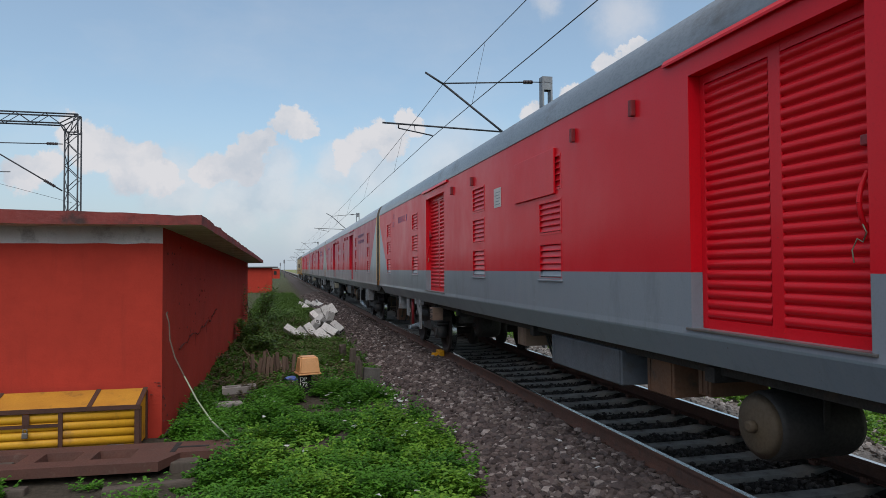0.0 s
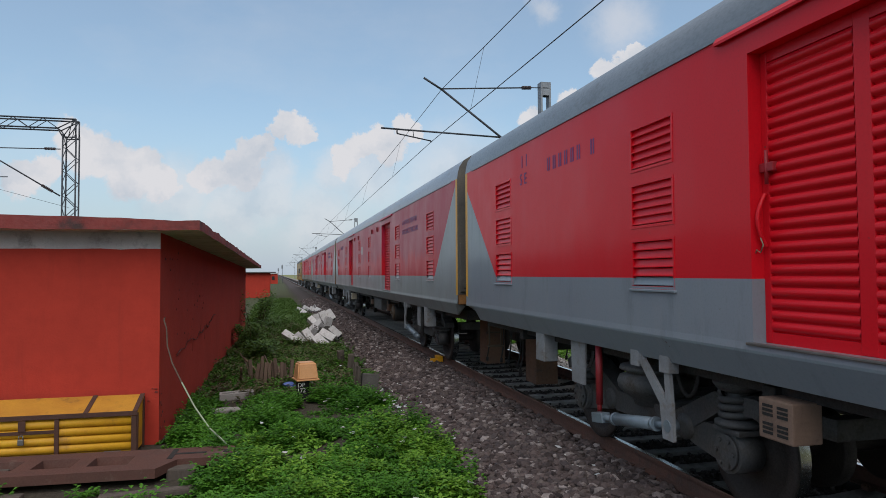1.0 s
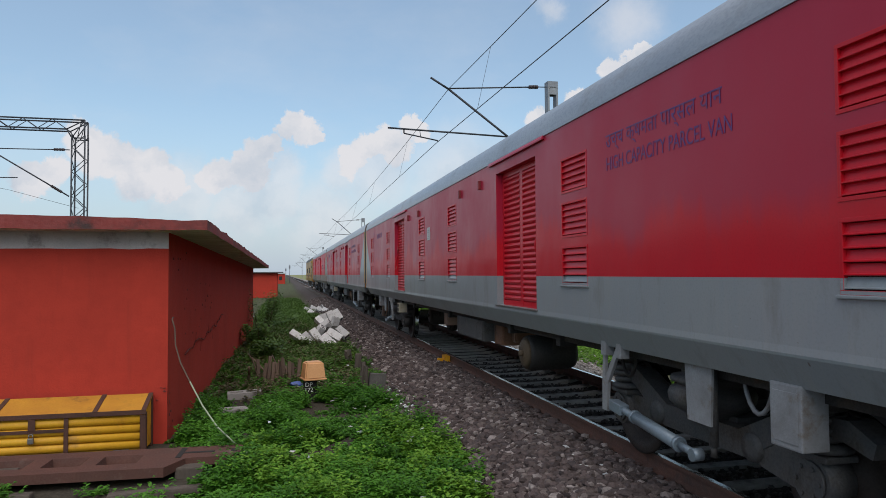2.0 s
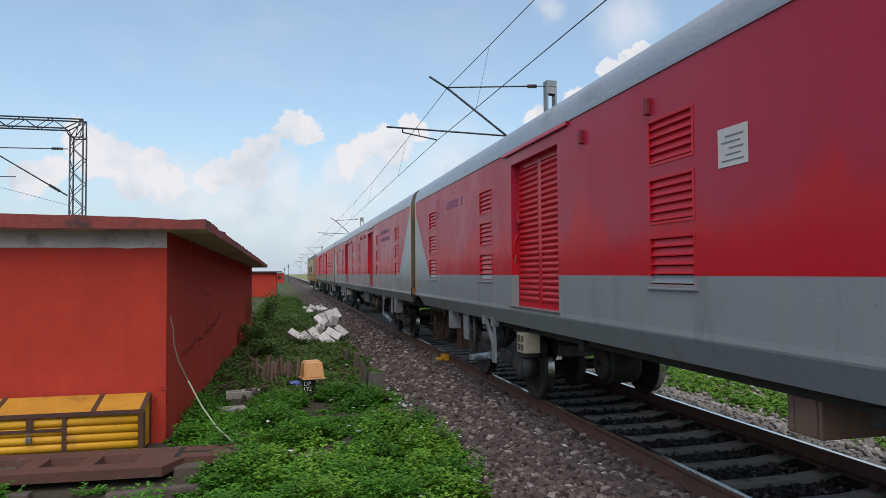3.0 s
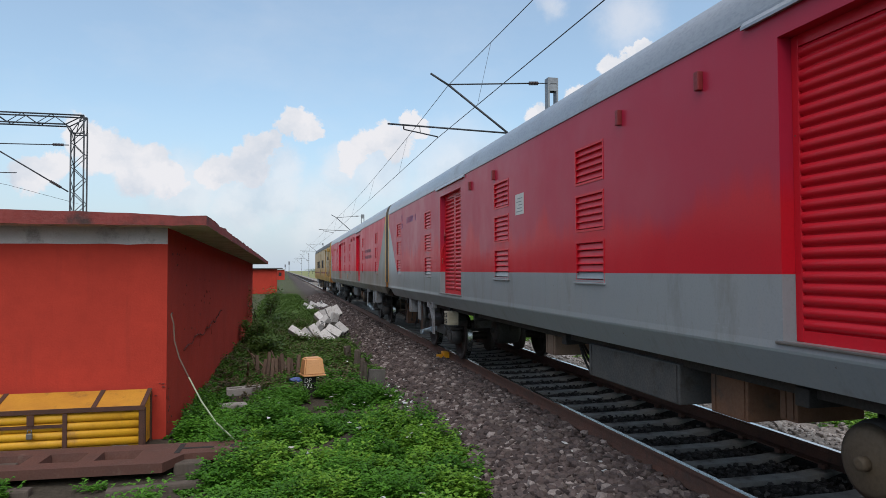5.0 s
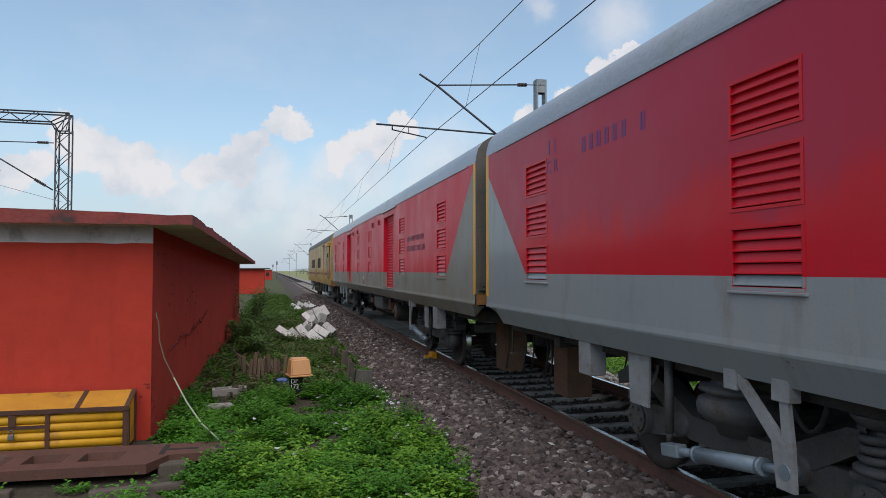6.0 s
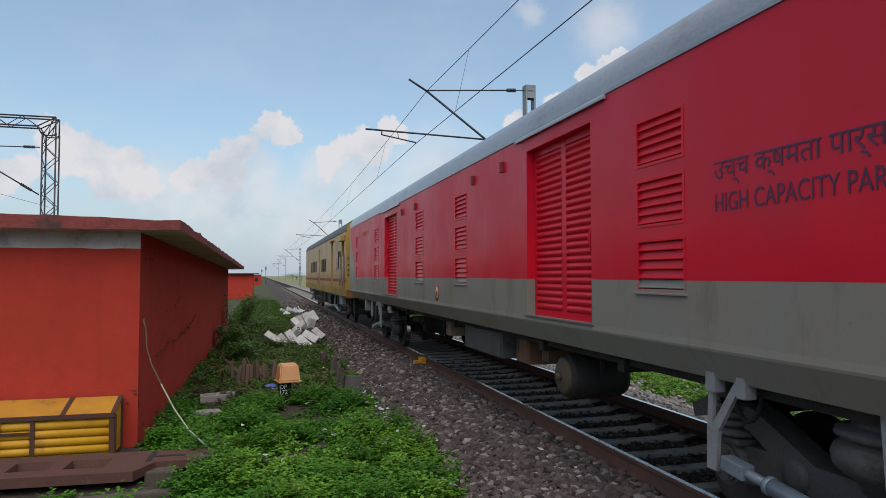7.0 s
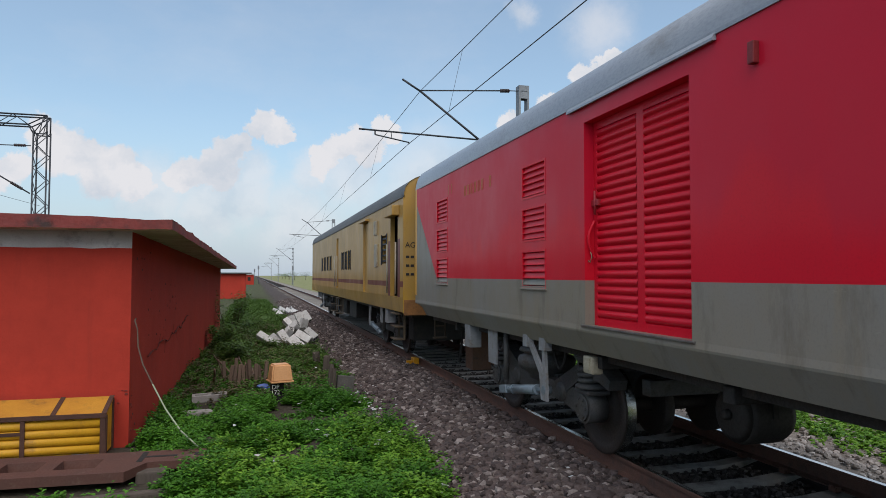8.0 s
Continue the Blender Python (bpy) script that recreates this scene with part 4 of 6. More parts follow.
    # stencilled words beside the near door, marks beside the far one
    for body, z, hgt, wid in (("HIGH CAPACITY PARCEL VAN", text_z, 0.125, 1.85), ("उच्च क्षमता पार्सल यान", text_z + 0.22, 0.13, 1.75)):
        me, long = text_mesh("lettering", body, hgt, letters)
        k = wid / long
        for v in me.vertices:
            v.co.x *= k
        ob = part("lettering", me, None, coach, "stencilled lettering", Matrix(((0, 0, -1, -HALF - 0.003), (-1, 0, 0, text_s), (0, 1, 0, z), (0, 0, 0, 1))))
    near, high = (0.14, 0.09) if coach.name == "parcel_van" else (-0.22, 0.05)
    if extra:
        me, long = text_mesh("lettering", extra, 0.14, letters)
        part("lettering", me, None, coach, "stencilled letters", Matrix(((0, 0, -1, -HALF - 0.003), (-1, 0, 0, LENGTH - 2.40 - near), (0, 1, 0, 2.86 + high), (0, 0, 0, 1))))
    bm = bmesh.new()
    box(bm, -0.003, 0, 0, -0.001, 0.026, 0.15)
    bar = mesh_of("painted_bar", bm, marks or letters)
    for k in range(2):
        part("painted_bar", bar, None, coach, "", pose(-HALF, LENGTH - 2.50 - near - 0.15 * k, 3.07 + high))
    for k in range(8):
        if k != 6:
            part("painted_bar", bar, None, coach, "", pose(-HALF, LENGTH - 3.32 - near - 0.155 * k, 3.0))
            part("painted_bar", bar, None, coach, "", pose(-HALF, LENGTH - 3.37 - near - 0.155 * k, 3.0))
    add_underframe(coach)
    sets = add_bogie(coach, 4.44, -1) + add_bogie(coach, LENGTH - 4.69, 1)
    return coach, sets


def add_yellow_coach():
    """Older yellow coach with a maroon band, origin as for the parcel vans."""
    L = 22.2
    coach = tagged(new("yellow_coach"), "weathered yellow coach with a maroon band and open doorways", "train coach", "coaches of the train")
    openings = [(0.55, 1.35, SILL, 3.25), (4.45, 5.25, SILL, 3.30), (11.0, 11.6, SILL, 3.2)]
    windows = [(1.75, 2.4, 2.12, 2.78), (7.8, 8.25, 2.05, 2.62), (8.65, 9.1, 2.05, 2.62), (9.5, 9.95, 2.05, 2.62), (13.3, 13.75, 2.05, 2.6), (14.4, 14.85, 2.05, 2.6), (15.5, 15.95, 2.05, 2.6), (16.6, 17.05, 2.05, 2.6)]
    bm = bmesh.new()
    Z = [SILL, 1.60, 1.72, 2.05, 2.12, 2.6, 2.62, 2.78, 3.2, 3.25, 3.30, CANT]
    cuts = sorted({0, L, 1.6, 0.3} | {v for o in openings + windows for v in o[:2]})
    for a, b in zip(cuts, cuts[1:]):
        for z0, z1 in zip(Z, Z[1:]):
            mid, mz = (a + b) / 2, (z0 + z1) / 2
            if any(o[0] < mid < o[1] and o[2] < mz < o[3] for o in openings + windows):
                continue
            mi = 1 if (z0 == 1.60 or (1.6 > mid > 0.3 and mz < 2.62)) else 0
            quad(bm, [(-HALF, a, z0), (-HALF, b, z0), (-HALF, b, z1), (-HALF, a, z1)], mi)
    for o in openings + windows:
        for s in o[:2]:
            quad(bm, [(-HALF, s, o[2]), (-HALF + 0.1, s, o[2]), (-HALF + 0.1, s, o[3]), (-HALF, s, o[3])])
        for z in o[2:]:
            quad(bm, [(-HALF, o[0], z), (-HALF + 0.1, o[0], z), (-HALF + 0.1, o[1], z), (-HALF, o[1], z)])
    quad(bm, [(HALF, 0, SILL), (HALF, L, SILL), (HALF, L, CANT), (HALF, 0, CANT)])
    for sx in (-1, 1):
        quad(bm, [(sx * HALF, 0, SILL), (sx * HALF, L, SILL), (sx * (HALF - 0.05), L, BELOW - 0.05), (sx * (HALF - 0.05), 0, BELOW - 0.05)])
    for s in (0.0, L):
        bm.faces.new([bm.verts.new((x, s, z)) for x, z in [(-HALF, BELOW - 0.05)] + SECTION + [(-x, z) for x, z in SECTION[-2::-1]] + [(HALF, BELOW - 0.05)]])
    part("body", bm, [M["yellow_coach"], M["maroon"]], coach)
    bm = bmesh.new()
    roof_strip(bm, -0.03, L + 0.03, 0)
    box(bm, -HALF - 0.02, 0.0, CANT - 0.01, -HALF + 0.03, L, CANT + 0.03)
    part("roof", bm, M["roof_dark"], coach, "dark grey roof")
    # near-black block inside the body stands for the shade behind its openings
    bm = bmesh.new()
    box(bm, -HALF + 0.3, 0.2, 1.2, HALF - 0.3, L - 0.2, 3.4)
    part("interior", bm, M["void"], coach, "near-black block standing for the shade inside the coach")
    for a, b, z0, z1 in windows:
        bm = bmesh.new()
        box(bm, -HALF - 0.02, a - 0.03, z0 - 0.03, -HALF + 0.02, a + 0.01, z1 + 0.03)
        box(bm, -HALF - 0.02, b - 0.01, z0 - 0.03, -HALF + 0.02, b + 0.03, z1 + 0.03)
        for k in range(5):
            z = z0 + (z1 - z0) * (k + 0.5) / 5
            box(bm, -HALF + 0.02, a, z - 0.02, -HALF + 0.05, b, z + 0.02)
        part("barred_window", bm, M["dark_iron"], coach)
    for a, b, top in ((4.75, 5.25, 3.28), (11.0, 11.6, 3.2)):
        bm = bmesh.new()
        polyplate(bm, [(-HALF + 0.06, a, SILL), (-HALF + 0.06, b, SILL), (-HALF + 0.06, b, top), (-HALF + 0.06, a, top)], (0.05, 0, 0))
        part("sliding_door", bm, M["yellow_coach"], coach)
    for size in ((-HALF - 0.10, 4.3, 3.30, -HALF + 0.01, 5.5, 3.36, 0.01), (-HALF - 0.16, 0.4, 3.12, -HALF + 0.01, 1.3, 3.34, 0.02)):
        bm = bmesh.new()
        box(bm, *size)
        part("door_hood", bm, M["yellow_coach"], coach)
    for size in ((-HALF - 0.03, 2.95, 2.05, -HALF + 0.005, 3.35, 2.62, 0.01), (-HALF - 0.05, 3.0, 2.85, -HALF + 0.005, 3.3, 3.2, 0.01)):
        bm = bmesh.new()
        box(bm, *size)
        part("notice_board", bm, M["cream"], coach)
    for s in (0.95, 11.3, 13.0):
        bm = bmesh.new()
        for z in (0.45, 0.72, 1.0):
            box(bm, -HALF - 0.02, s - 0.28, z, -HALF + 0.20, s + 0.28, z + 0.03, 0.005)
        for o in (-0.28, 0.28):
            box(bm, -HALF + 0.16, s + o - 0.02, 0.45, -HALF + 0.20, s + o + 0.02, 1.2)
        part("footstep", bm, M["tank_end"], coach, "hanging steel footsteps")
    bm = bmesh.new()                                     # hood and posts of the gangway at the near end
    box(bm, -1.30, -0.30, 3.22, 1.30, -0.004, 3.80, 0.05)
    for x in (-0.70, 0.56):
        box(bm, x, -0.26, 1.25, x + 0.14, -0.004, 3.22, 0.03)
    part("gangway", bm, M["yellow_coach"], coach, "yellow hooded gangway")
    bm = bmesh.new()
    box(bm, -HALF + 0.02, -0.02, 1.02, HALF - 0.02, -0.003, 1.34, 0.01)
    part("buffer_beam", bm, M["beam_rust"], coach, "orange-brown buffer beam")
    for s in (0.48, 1.42, 10.9, 11.7):
        bm = bmesh.new()
        tube(bm, (-HALF - 0.06, s, 1.45), (-HALF - 0.06, s, 2.55), 0.018, seg=8)
        part("handrail", bm, M["cream"], coach)
    me, long = text_mesh("lettering", "AGTL", 0.11, M["black"])
    part("lettering", me, None, coach, "black stencilled letters", Matrix(((1, 0, 0, -HALF + 0.04), (0, 0, -1, -0.006), (0, 1, 0, 2.42), (0, 0, 0, 1))))
    for k, z in enumerate((2.20, 2.02, 1.84)):
        for j in range(4 - k % 2):
            bm = bmesh.new()
            box(bm, -HALF + 0.06 + j * 0.10, -0.006, z, -HALF + 0.13 + j * 0.10, 0.0, z + 0.05)
            part("painted_bar", bm, M["black"], coach)
    bm = bmesh.new()
    box(bm, -1.3, 0.3, 0.95, 1.3, L - 0.3, 1.15)
    for s in (8.6, 11.0, 13.2):
        box(bm, -1.25, s, 0.45, -0.4, s + 1.6, 0.96, 0.02)
    for s in (1.0, 6.6, 15.2, 20.6):
        box(bm, -1.1, s, 0.40, 1.1, s + 0.5, 0.96, 0.02)
    part("underframe", bm, M["black"], coach, "black steel underframe")
    sets = add_bogie(coach, 3.7, -1) + add_bogie(coach, L - 3.9, 1)
    return coach, sets


shared_running_gear()
RED_FRESH = coach_paint("coach_red_fresh", (0.66, 0.007, 0.017), (0.60, 0.02, 0.026), 0.25, 0.36, 0.05, 0.18)
GREY_FRESH = coach_paint("coach_grey_fresh", (0.205, 0.245, 0.285), (0.26, 0.28, 0.295), 0.4, 0.34, 0.04, 0.4, grime=(0.13, 0.15, 0.165))
RED_WORN = coach_paint("coach_red_worn", (0.54, 0.008, 0.019), (0.46, 0.022, 0.034), 0.4, 0.40, 0.05, 0.2, fade=(0.35, 0.022, 0.058))
GREY_WORN = coach_paint("coach_grey_worn", (0.235, 0.265, 0.285), (0.275, 0.285, 0.28), 0.6, 0.38, 0.04, 0.35, grime=(0.15, 0.14, 0.12))
RED_DEEP = coach_paint("coach_red_deep", (0.62, 0.007, 0.024), (0.58, 0.014, 0.032), 0.4, 0.40, 0.05, 0.12, fade=(0.52, 0.010, 0.036))
GREY_DIRTY = coach_paint("coach_grey_dirty", (0.225, 0.22, 0.20), (0.24, 0.205, 0.15), 0.9, 0.45, 0.04, 0.15, grime=(0.10, 0.078, 0.055))
TRAIN = []
for args in (("parcel_van", "clean red and slate-grey parcel van with louvres and sliding doors", RED_FRESH, GREY_FRESH, 2.80, M["lettering"], "S E"),
             ("parcel_van", "faded red and grey parcel van with yellow end strips", RED_WORN, GREY_WORN, 2.80, M["lettering"], "S E"),
             ("parcel_van", "dusty red and grey parcel van with blue lettering", RED_WORN, GREY_WORN, 2.80, M["lettering"], "C R", 5.19, M["roof_light"]),
             ("parcel_van", "deep red and dirty grey parcel van with dark lettering", RED_DEEP, GREY_DIRTY, 2.26, M["lettering_dark"], "", 5.29, M["roof_light"], M["yellow_faint"])):
    TRAIN.append(add_parcel_van(*args))
TRAIN.append(add_yellow_coach())

# a patched panel and a paper notice on the first van, notices and an emblem on others
for i, s, z in ((0, 12.98, 2.69), (1, 13.15, 2.55), (2, 13.15, 2.55)):
    bm = bmesh.new()
    box(bm, -HALF - 0.006, s, z, -HALF - 0.002, s + 0.31, z + 0.27)
    notice = part("paper_notice", bm, M["paper"], TRAIN[i][0], "white printed paper notice")
    for k in range(5):
        bm = bmesh.new()
        box(bm, -HALF - 0.008, s + 0.04 + 0.03 * (k % 2), z + 0.035 + k * 0.042, -HALF - 0.006, s + 0.27 - 0.04 * (k % 3), z + 0.046 + k * 0.042)
        part("printed_line", bm, M["galv"], notice)
bm = bmesh.new()
box(bm, -HALF - 0.026, 11.10, 2.66, -HALF - 0.002, 12.38, 3.17, 0.006)
part("cover_panel", bm, RED_FRESH, TRAIN[0][0], "red riveted cover panel")
bm = bmesh.new()
lathe(bm, [(0.005, -HALF - 0.005), (0.045, -HALF - 0.005), (0.045, -HALF - 0.001)], (0, 12.72, 1.53), "X", 24, 1)
lathe(bm, [(0.105, -HALF - 0.003), (0.145, -HALF - 0.003), (0.145, -HALF - 0.0005)], (0, 12.72, 1.54), "X", 28, 0)
lathe(bm, [(0.045, -HALF - 0.0035), (0.105, -HALF - 0.0035), (0.105, -HALF)], (0, 12.72, 1.54), "X", 28, 2)
part("emblem", bm, [M["red_part"], M["lettering_dark"], M["cream_paint"]], TRAIN[3][0], "round red and yellow painted emblem")


# the train's small gains and losses on a steadily rising pace
DRIFT = ((0.0, 0.19), (0.5, 0.12), (1.0, 0.17), (1.5, 0.17), (1.85, -0.14), (2.1, -0.17), (3.5, 0.17), (4.0, 0.22), (4.5, -0.05), (5.2, 0.1), (6.0, 0.29), (6.5, 0.39), (6.7, 0.37), (7.05, 0.05), (7.5, -0.02), (8.0, 0.20))


def start_of(t):
    """Near end of the first coach along the track at t seconds."""
    t = max(0.0, min(8.0, t))
    for (t0, d0), (t1, d1) in zip(DRIFT, DRIFT[1:]):
        if t <= t1:
            u = (t - t0) / (t1 - t0)
            return -4.425 - 9.826 * t - 0.077 * t * t + d0 + (d1 - d0) * u * u * (3 - 2 * u)


def motions():
    for i, (coach, sets) in enumerate(TRAIN):
        rows = []
        for k in range(81):
            t = k / 10
            rows.append((t, pose(XC, start_of(t) + PITCH * i + (0.58 if i == 4 else 0.0), 0.0)))
        walk(coach, rows)
        for w in sets:
            at = w.matrix_basis.translation.copy()
            rows = []
            for k in range(241):
                t = k / 30
                rows.append((t, Matrix.Translation(at) @ Matrix.Rotation((start_of(0) - start_of(t)) / 0.4575, 4, "X")))
            walk(w, rows)


# ---- the ground ----
def ground_z(x, y):
    """Flat cess at -0.43, ballast shoulder under the track, gentle swells."""
    d = abs(x - XC)
    if d < 0.76:
        z = -0.27
    elif d < 0.92:
        z = -0.27 + (d - 0.76) * 0.45
    elif d < 1.70:
        z = -0.198
    elif d < 2.55:
        z = -0.198 - (d - 1.70) / 0.85 * 0.232
    else:
        z = -0.43
    if d >= 1.70:
        z += 0.03 * (noise.noise(Vector((x * 0.5, y * 0.5, 3.0))) + 0.4 * noise.noise(Vector((x * 1.9, y * 1.9, 7.0)))) * min(1.0, (d - 1.70) / 0.6)
    return z


def ground_material():
    m, n, l, b = nodes_of("ground_soil_and_grass")
    co = n.new("ShaderNodeTexCoord")
    sep = n.new("ShaderNodeSeparateXYZ")
    l.new(co.outputs["Object"], sep.inputs[0])
    edge = noise_node(n, l, 1.1, 5, 0.6)
    wob = n.new("ShaderNodeMath")
    wob.operation = "MULTIPLY_ADD"
    l.new(edge.outputs["Fac"], wob.inputs[0])
    wob.inputs[1].default_value = 1.6
    l.new(sep.outputs["X"], wob.inputs[2])
    grain = noise_node(n, l, 18, 8, 0.7)
    broad = noise_node(n, l, 0.35, 6, 0.6)
    soil = blend(n, l, span(n, l, grain.outputs["Fac"], 0.35, 0.7), (0.038, 0.033, 0.025), (0.08, 0.068, 0.052))
    grass = blend(n, l, span(n, l, broad.outputs["Fac"], 0.35, 0.65), (0.15, 0.19, 0.05), (0.30, 0.28, 0.17))
    grass = blend(n, l, span(n, l, grain.outputs["Fac"], 0.42, 0.75, 0, 0.7), grass, (0.09, 0.12, 0.04))
    stone = blend(n, l, span(n, l, grain.outputs["Fac"], 0.35, 0.7), (0.04, 0.032, 0.03), (0.11, 0.09, 0.083))
    left = span(n, l, wob.outputs[0], 2.55, 3.05)
    col = blend(n, l, left, soil, stone)
    col = blend(n, l, span(n, l, wob.outputs[0], 8.6, 9.2), col, grass)
    far = span(n, l, sep.outputs["Y"], 30, 48)
    side = span(n, l, wob.outputs[0], 2.6, 2.0)
    mul = n.new("ShaderNodeMath")
    mul.operation = "MULTIPLY"
    l.new(far, mul.inputs[0])
    l.new(side, mul.inputs[1])
    scrub = blend(n, l, span(n, l, grain.outputs["Fac"], 0.35, 0.7), (0.035, 0.05, 0.016), (0.10, 0.095, 0.055))
    col = blend(n, l, mul.outputs[0], col, scrub)
    bed = n.new("ShaderNodeMath")                      # oil-stained stone between the rails, darkened for the train's shade
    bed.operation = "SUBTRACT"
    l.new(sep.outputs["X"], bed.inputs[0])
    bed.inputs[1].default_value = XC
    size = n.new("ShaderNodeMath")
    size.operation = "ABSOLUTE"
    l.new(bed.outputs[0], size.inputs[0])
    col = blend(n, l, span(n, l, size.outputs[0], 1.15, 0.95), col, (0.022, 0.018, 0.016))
    pale = blend(n, l, span(n, l, grain.outputs["Fac"], 0.35, 0.7), (0.17, 0.15, 0.135), (0.32, 0.29, 0.265))
    shoulder = n.new("ShaderNodeMath")
    shoulder.operation = "MULTIPLY"
    l.new(span(n, l, sep.outputs["X"], 5.6, 5.9), shoulder.inputs[0])
    l.new(span(n, l, wob.outputs[0], 9.2, 8.6), shoulder.inputs[1])
    col = blend(n, l, shoulder.outputs[0], col, pale)
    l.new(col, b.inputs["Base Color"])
    b.inputs["Roughness"].default_value = 0.95
    b.inputs["Specular IOR Level"].default_value = 0.2
    relief(n, l, b, grain.outputs["Fac"], 0.8, 0.03)
    return m


def build_ground():
    def steps(lo, hi, fine_lo, fine_hi, fine, grow=1.35):
        v = list(np.arange(fine_lo, fine_hi + 1e-6, fine))
        d = fine
        while v[-1] < hi:
            d *= grow
            v.append(v[-1] + d)
        d = fine
        while v[0] > lo:
            d *= grow
            v.insert(0, v[0] - d)
        return v
    xs = steps(-2600, 2600, -6, 10, 0.2)
    ys = steps(-2600, 2600, 0, 45, 0.35)
    verts = [(x, y, ground_z(x, y)) for y in ys for x in xs]
    k = len(xs)
    faces = [(j * k + i, j * k + i + 1, (j + 1) * k + i + 1, (j + 1) * k + i) for j in range(len(ys) - 1) for i in range(k - 1)]
    me = bpy.data.meshes.new("ground")
    me.from_pydata(verts, [], faces)
    me.materials.append(ground_material())
    for p in me.polygons:
        p.use_smooth = True
    tagged(new("ground", me), "flat soil, gravel and grass beside a railway", "ground", "", "structure")


build_ground()


# ---- the track ----
def rail_mesh(y0, y1):
    bm = bmesh.new()
    prof = [(-0.075, -0.172), (0.075, -0.172), (0.075, -0.160), (0.012, -0.140), (0.010, -0.045), (0.035, -0.034), (0.036, -0.006), (0.028, 0.0), (-0.028, 0.0), (-0.036, -0.006), (-0.035, -0.034), (-0.010, -0.045), (-0.012, -0.140), (-0.075, -0.160)]
    ys = [y0, 0, 15, 30, 60, 100, y1]
    rows = [[bm.verts.new((x, y, z)) for x, z in prof] for y in ys]
    k = len(prof)
    for a, b in zip(rows, rows[1:]):
        for i in range(k):
            f = bm.faces.new((a[i], a[(i + 1) % k], b[(i + 1) % k], b[i]))
            f.material_index = 1 if i == 7 else 0
    bm.faces.new(rows[0])
    bm.faces.new(rows[-1][::-1])
    return mesh_of("rail", bm, [M["rail_side"], M["rail_top"]])


def build_track():
    track = tagged(new("railway_track"), "broad-gauge track of rusty rails on concrete sleepers", "railway track", "", "structure")
    me = rail_mesh(-40, 420)
    for sx in (-1, 1):
        part("rail", me, None, track, "rusty steel rail with a polished head", pose(XC + sx * GAUGE, 0, 0))
    bm = bmesh.new()
    prof = [(-1.375, -0.20), (-0.95, -0.185), (-0.45, -0.23), (0.45, -0.23), (0.95, -0.185), (1.375, -0.20)]
    a = [bm.verts.new((x, -0.085, z)) for x, z in prof]
    b = [bm.verts.new((x, 0.085, z)) for x, z in prof]
    c = [bm.verts.new((x, -0.125, -0.36)) for x, z in prof]
    d = [bm.verts.new((x, 0.125, -0.36)) for x, z in prof]
    for i in range(5):
        bm.faces.new((a[i], a[i + 1], b[i + 1], b[i]))
        bm.faces.new((c[i], c[i + 1], a[i + 1], a[i]))
        bm.faces.new((b[i], b[i + 1], d[i + 1], d[i]))
    bm.faces.new((a[0], b[0], d[0], c[0]))
    bm.faces.new((a[-1], c[-1], d[-1], b[-1]))
    sl = mesh_of("sleeper", bm, M["sleeper"])
    bm = bmesh.new()
    for sx in (-1, 1):
        for o in (-1, 1):
            x = sx * GAUGE + o * 0.10
            box(bm, x - 0.035, -0.045, -0.19, x + 0.035, 0.045, -0.145, 0.008)
            tube(bm, (x, -0.06, -0.15), (x, 0.06, -0.15), 0.014, seg=6)
    clip = mesh_of("rail_clip", bm, M["rail_side"])
    y = -6.0
    k = 0
    while y < 120:
        s = part("sleeper", sl, None, track, "", pose(XC + random.uniform(-0.012, 0.012), y, random.uniform(-0.006, 0.006), 0, 0, random.uniform(-0.6, 0.6)))
        if y < 40:
            part("rail_clip", clip, None, s)
        y += 0.62
        k += 1


build_track()


def stones(name, spots, lo, hi, material, label, flat=0.75, seed=3):
    """Broken stones, each a distorted lump of 20 faces, joined as one loose heap."""
    rng = np.random.default_rng(seed)
    bm = bmesh.new()
    bmesh.ops.create_icosphere(bm, subdivisions=1, radius=1.0)
    base = np.array([v.co[:] for v in bm.verts])
    faces = np.array([[v.index for v in f.verts] for f in bm.faces])
    bm.free()
    allv, allf = [], []
    nv = len(base)
    for i, (x, y, z) in enumerate(spots):
        s = rng.uniform(lo, hi)
        p = base * (1 + rng.uniform(-0.32, 0.32, (nv, 1)))
        p = np.sign(p) * np.abs(p) ** 0.85 * np.array([1.0, rng.uniform(0.6, 0.95), rng.uniform(0.5, flat)]) * s
        a, t = rng.uniform(0, 6.28), rng.uniform(-0.5, 0.5)
        ca, sa, ct, st = math.cos(a), math.sin(a), math.cos(t), math.sin(t)
        R = np.array([[ca, -sa, 0], [sa, ca, 0], [0, 0, 1]]) @ np.array([[1, 0, 0], [0, ct, -st], [0, st, ct]])
        allv.append(p @ R.T + np.array([x, y, z]))
        allf.append(faces + i * nv)
    me = bpy.data.meshes.new(name)
    me.from_pydata(np.concatenate(allv).tolist(), [], np.concatenate(allf).tolist())
    me.materials.append(material)
    return tagged(new(name, me), label, "ballast", "", "stuff")


def ballast_spots(count, x0, x1, y0, y1, bias, seed):
    rng = np.random.default_rng(seed)
    out = []
    while len(out) < count:
        x = rng.uniform(x0, x1)
        y = y0 + (y1 - y0) * rng.uniform() ** bias
        edge = 2.02 + 0.25 * noise.noise(Vector((y * 0.7, 1.0, 0.0)))
        if x < edge and rng.uniform() > 0.12:
            continue
        if abs(abs(x - XC) - GAUGE) < 0.09:
            continue
        if abs(x - XC) < 0.82 and abs((y + 6.0 + 0.31) % 0.62 - 0.31) < 0.14:
            continue
        out.append((x, y, ground_z(x, y) + rng.uniform(-0.02, 0.045)))
    return out


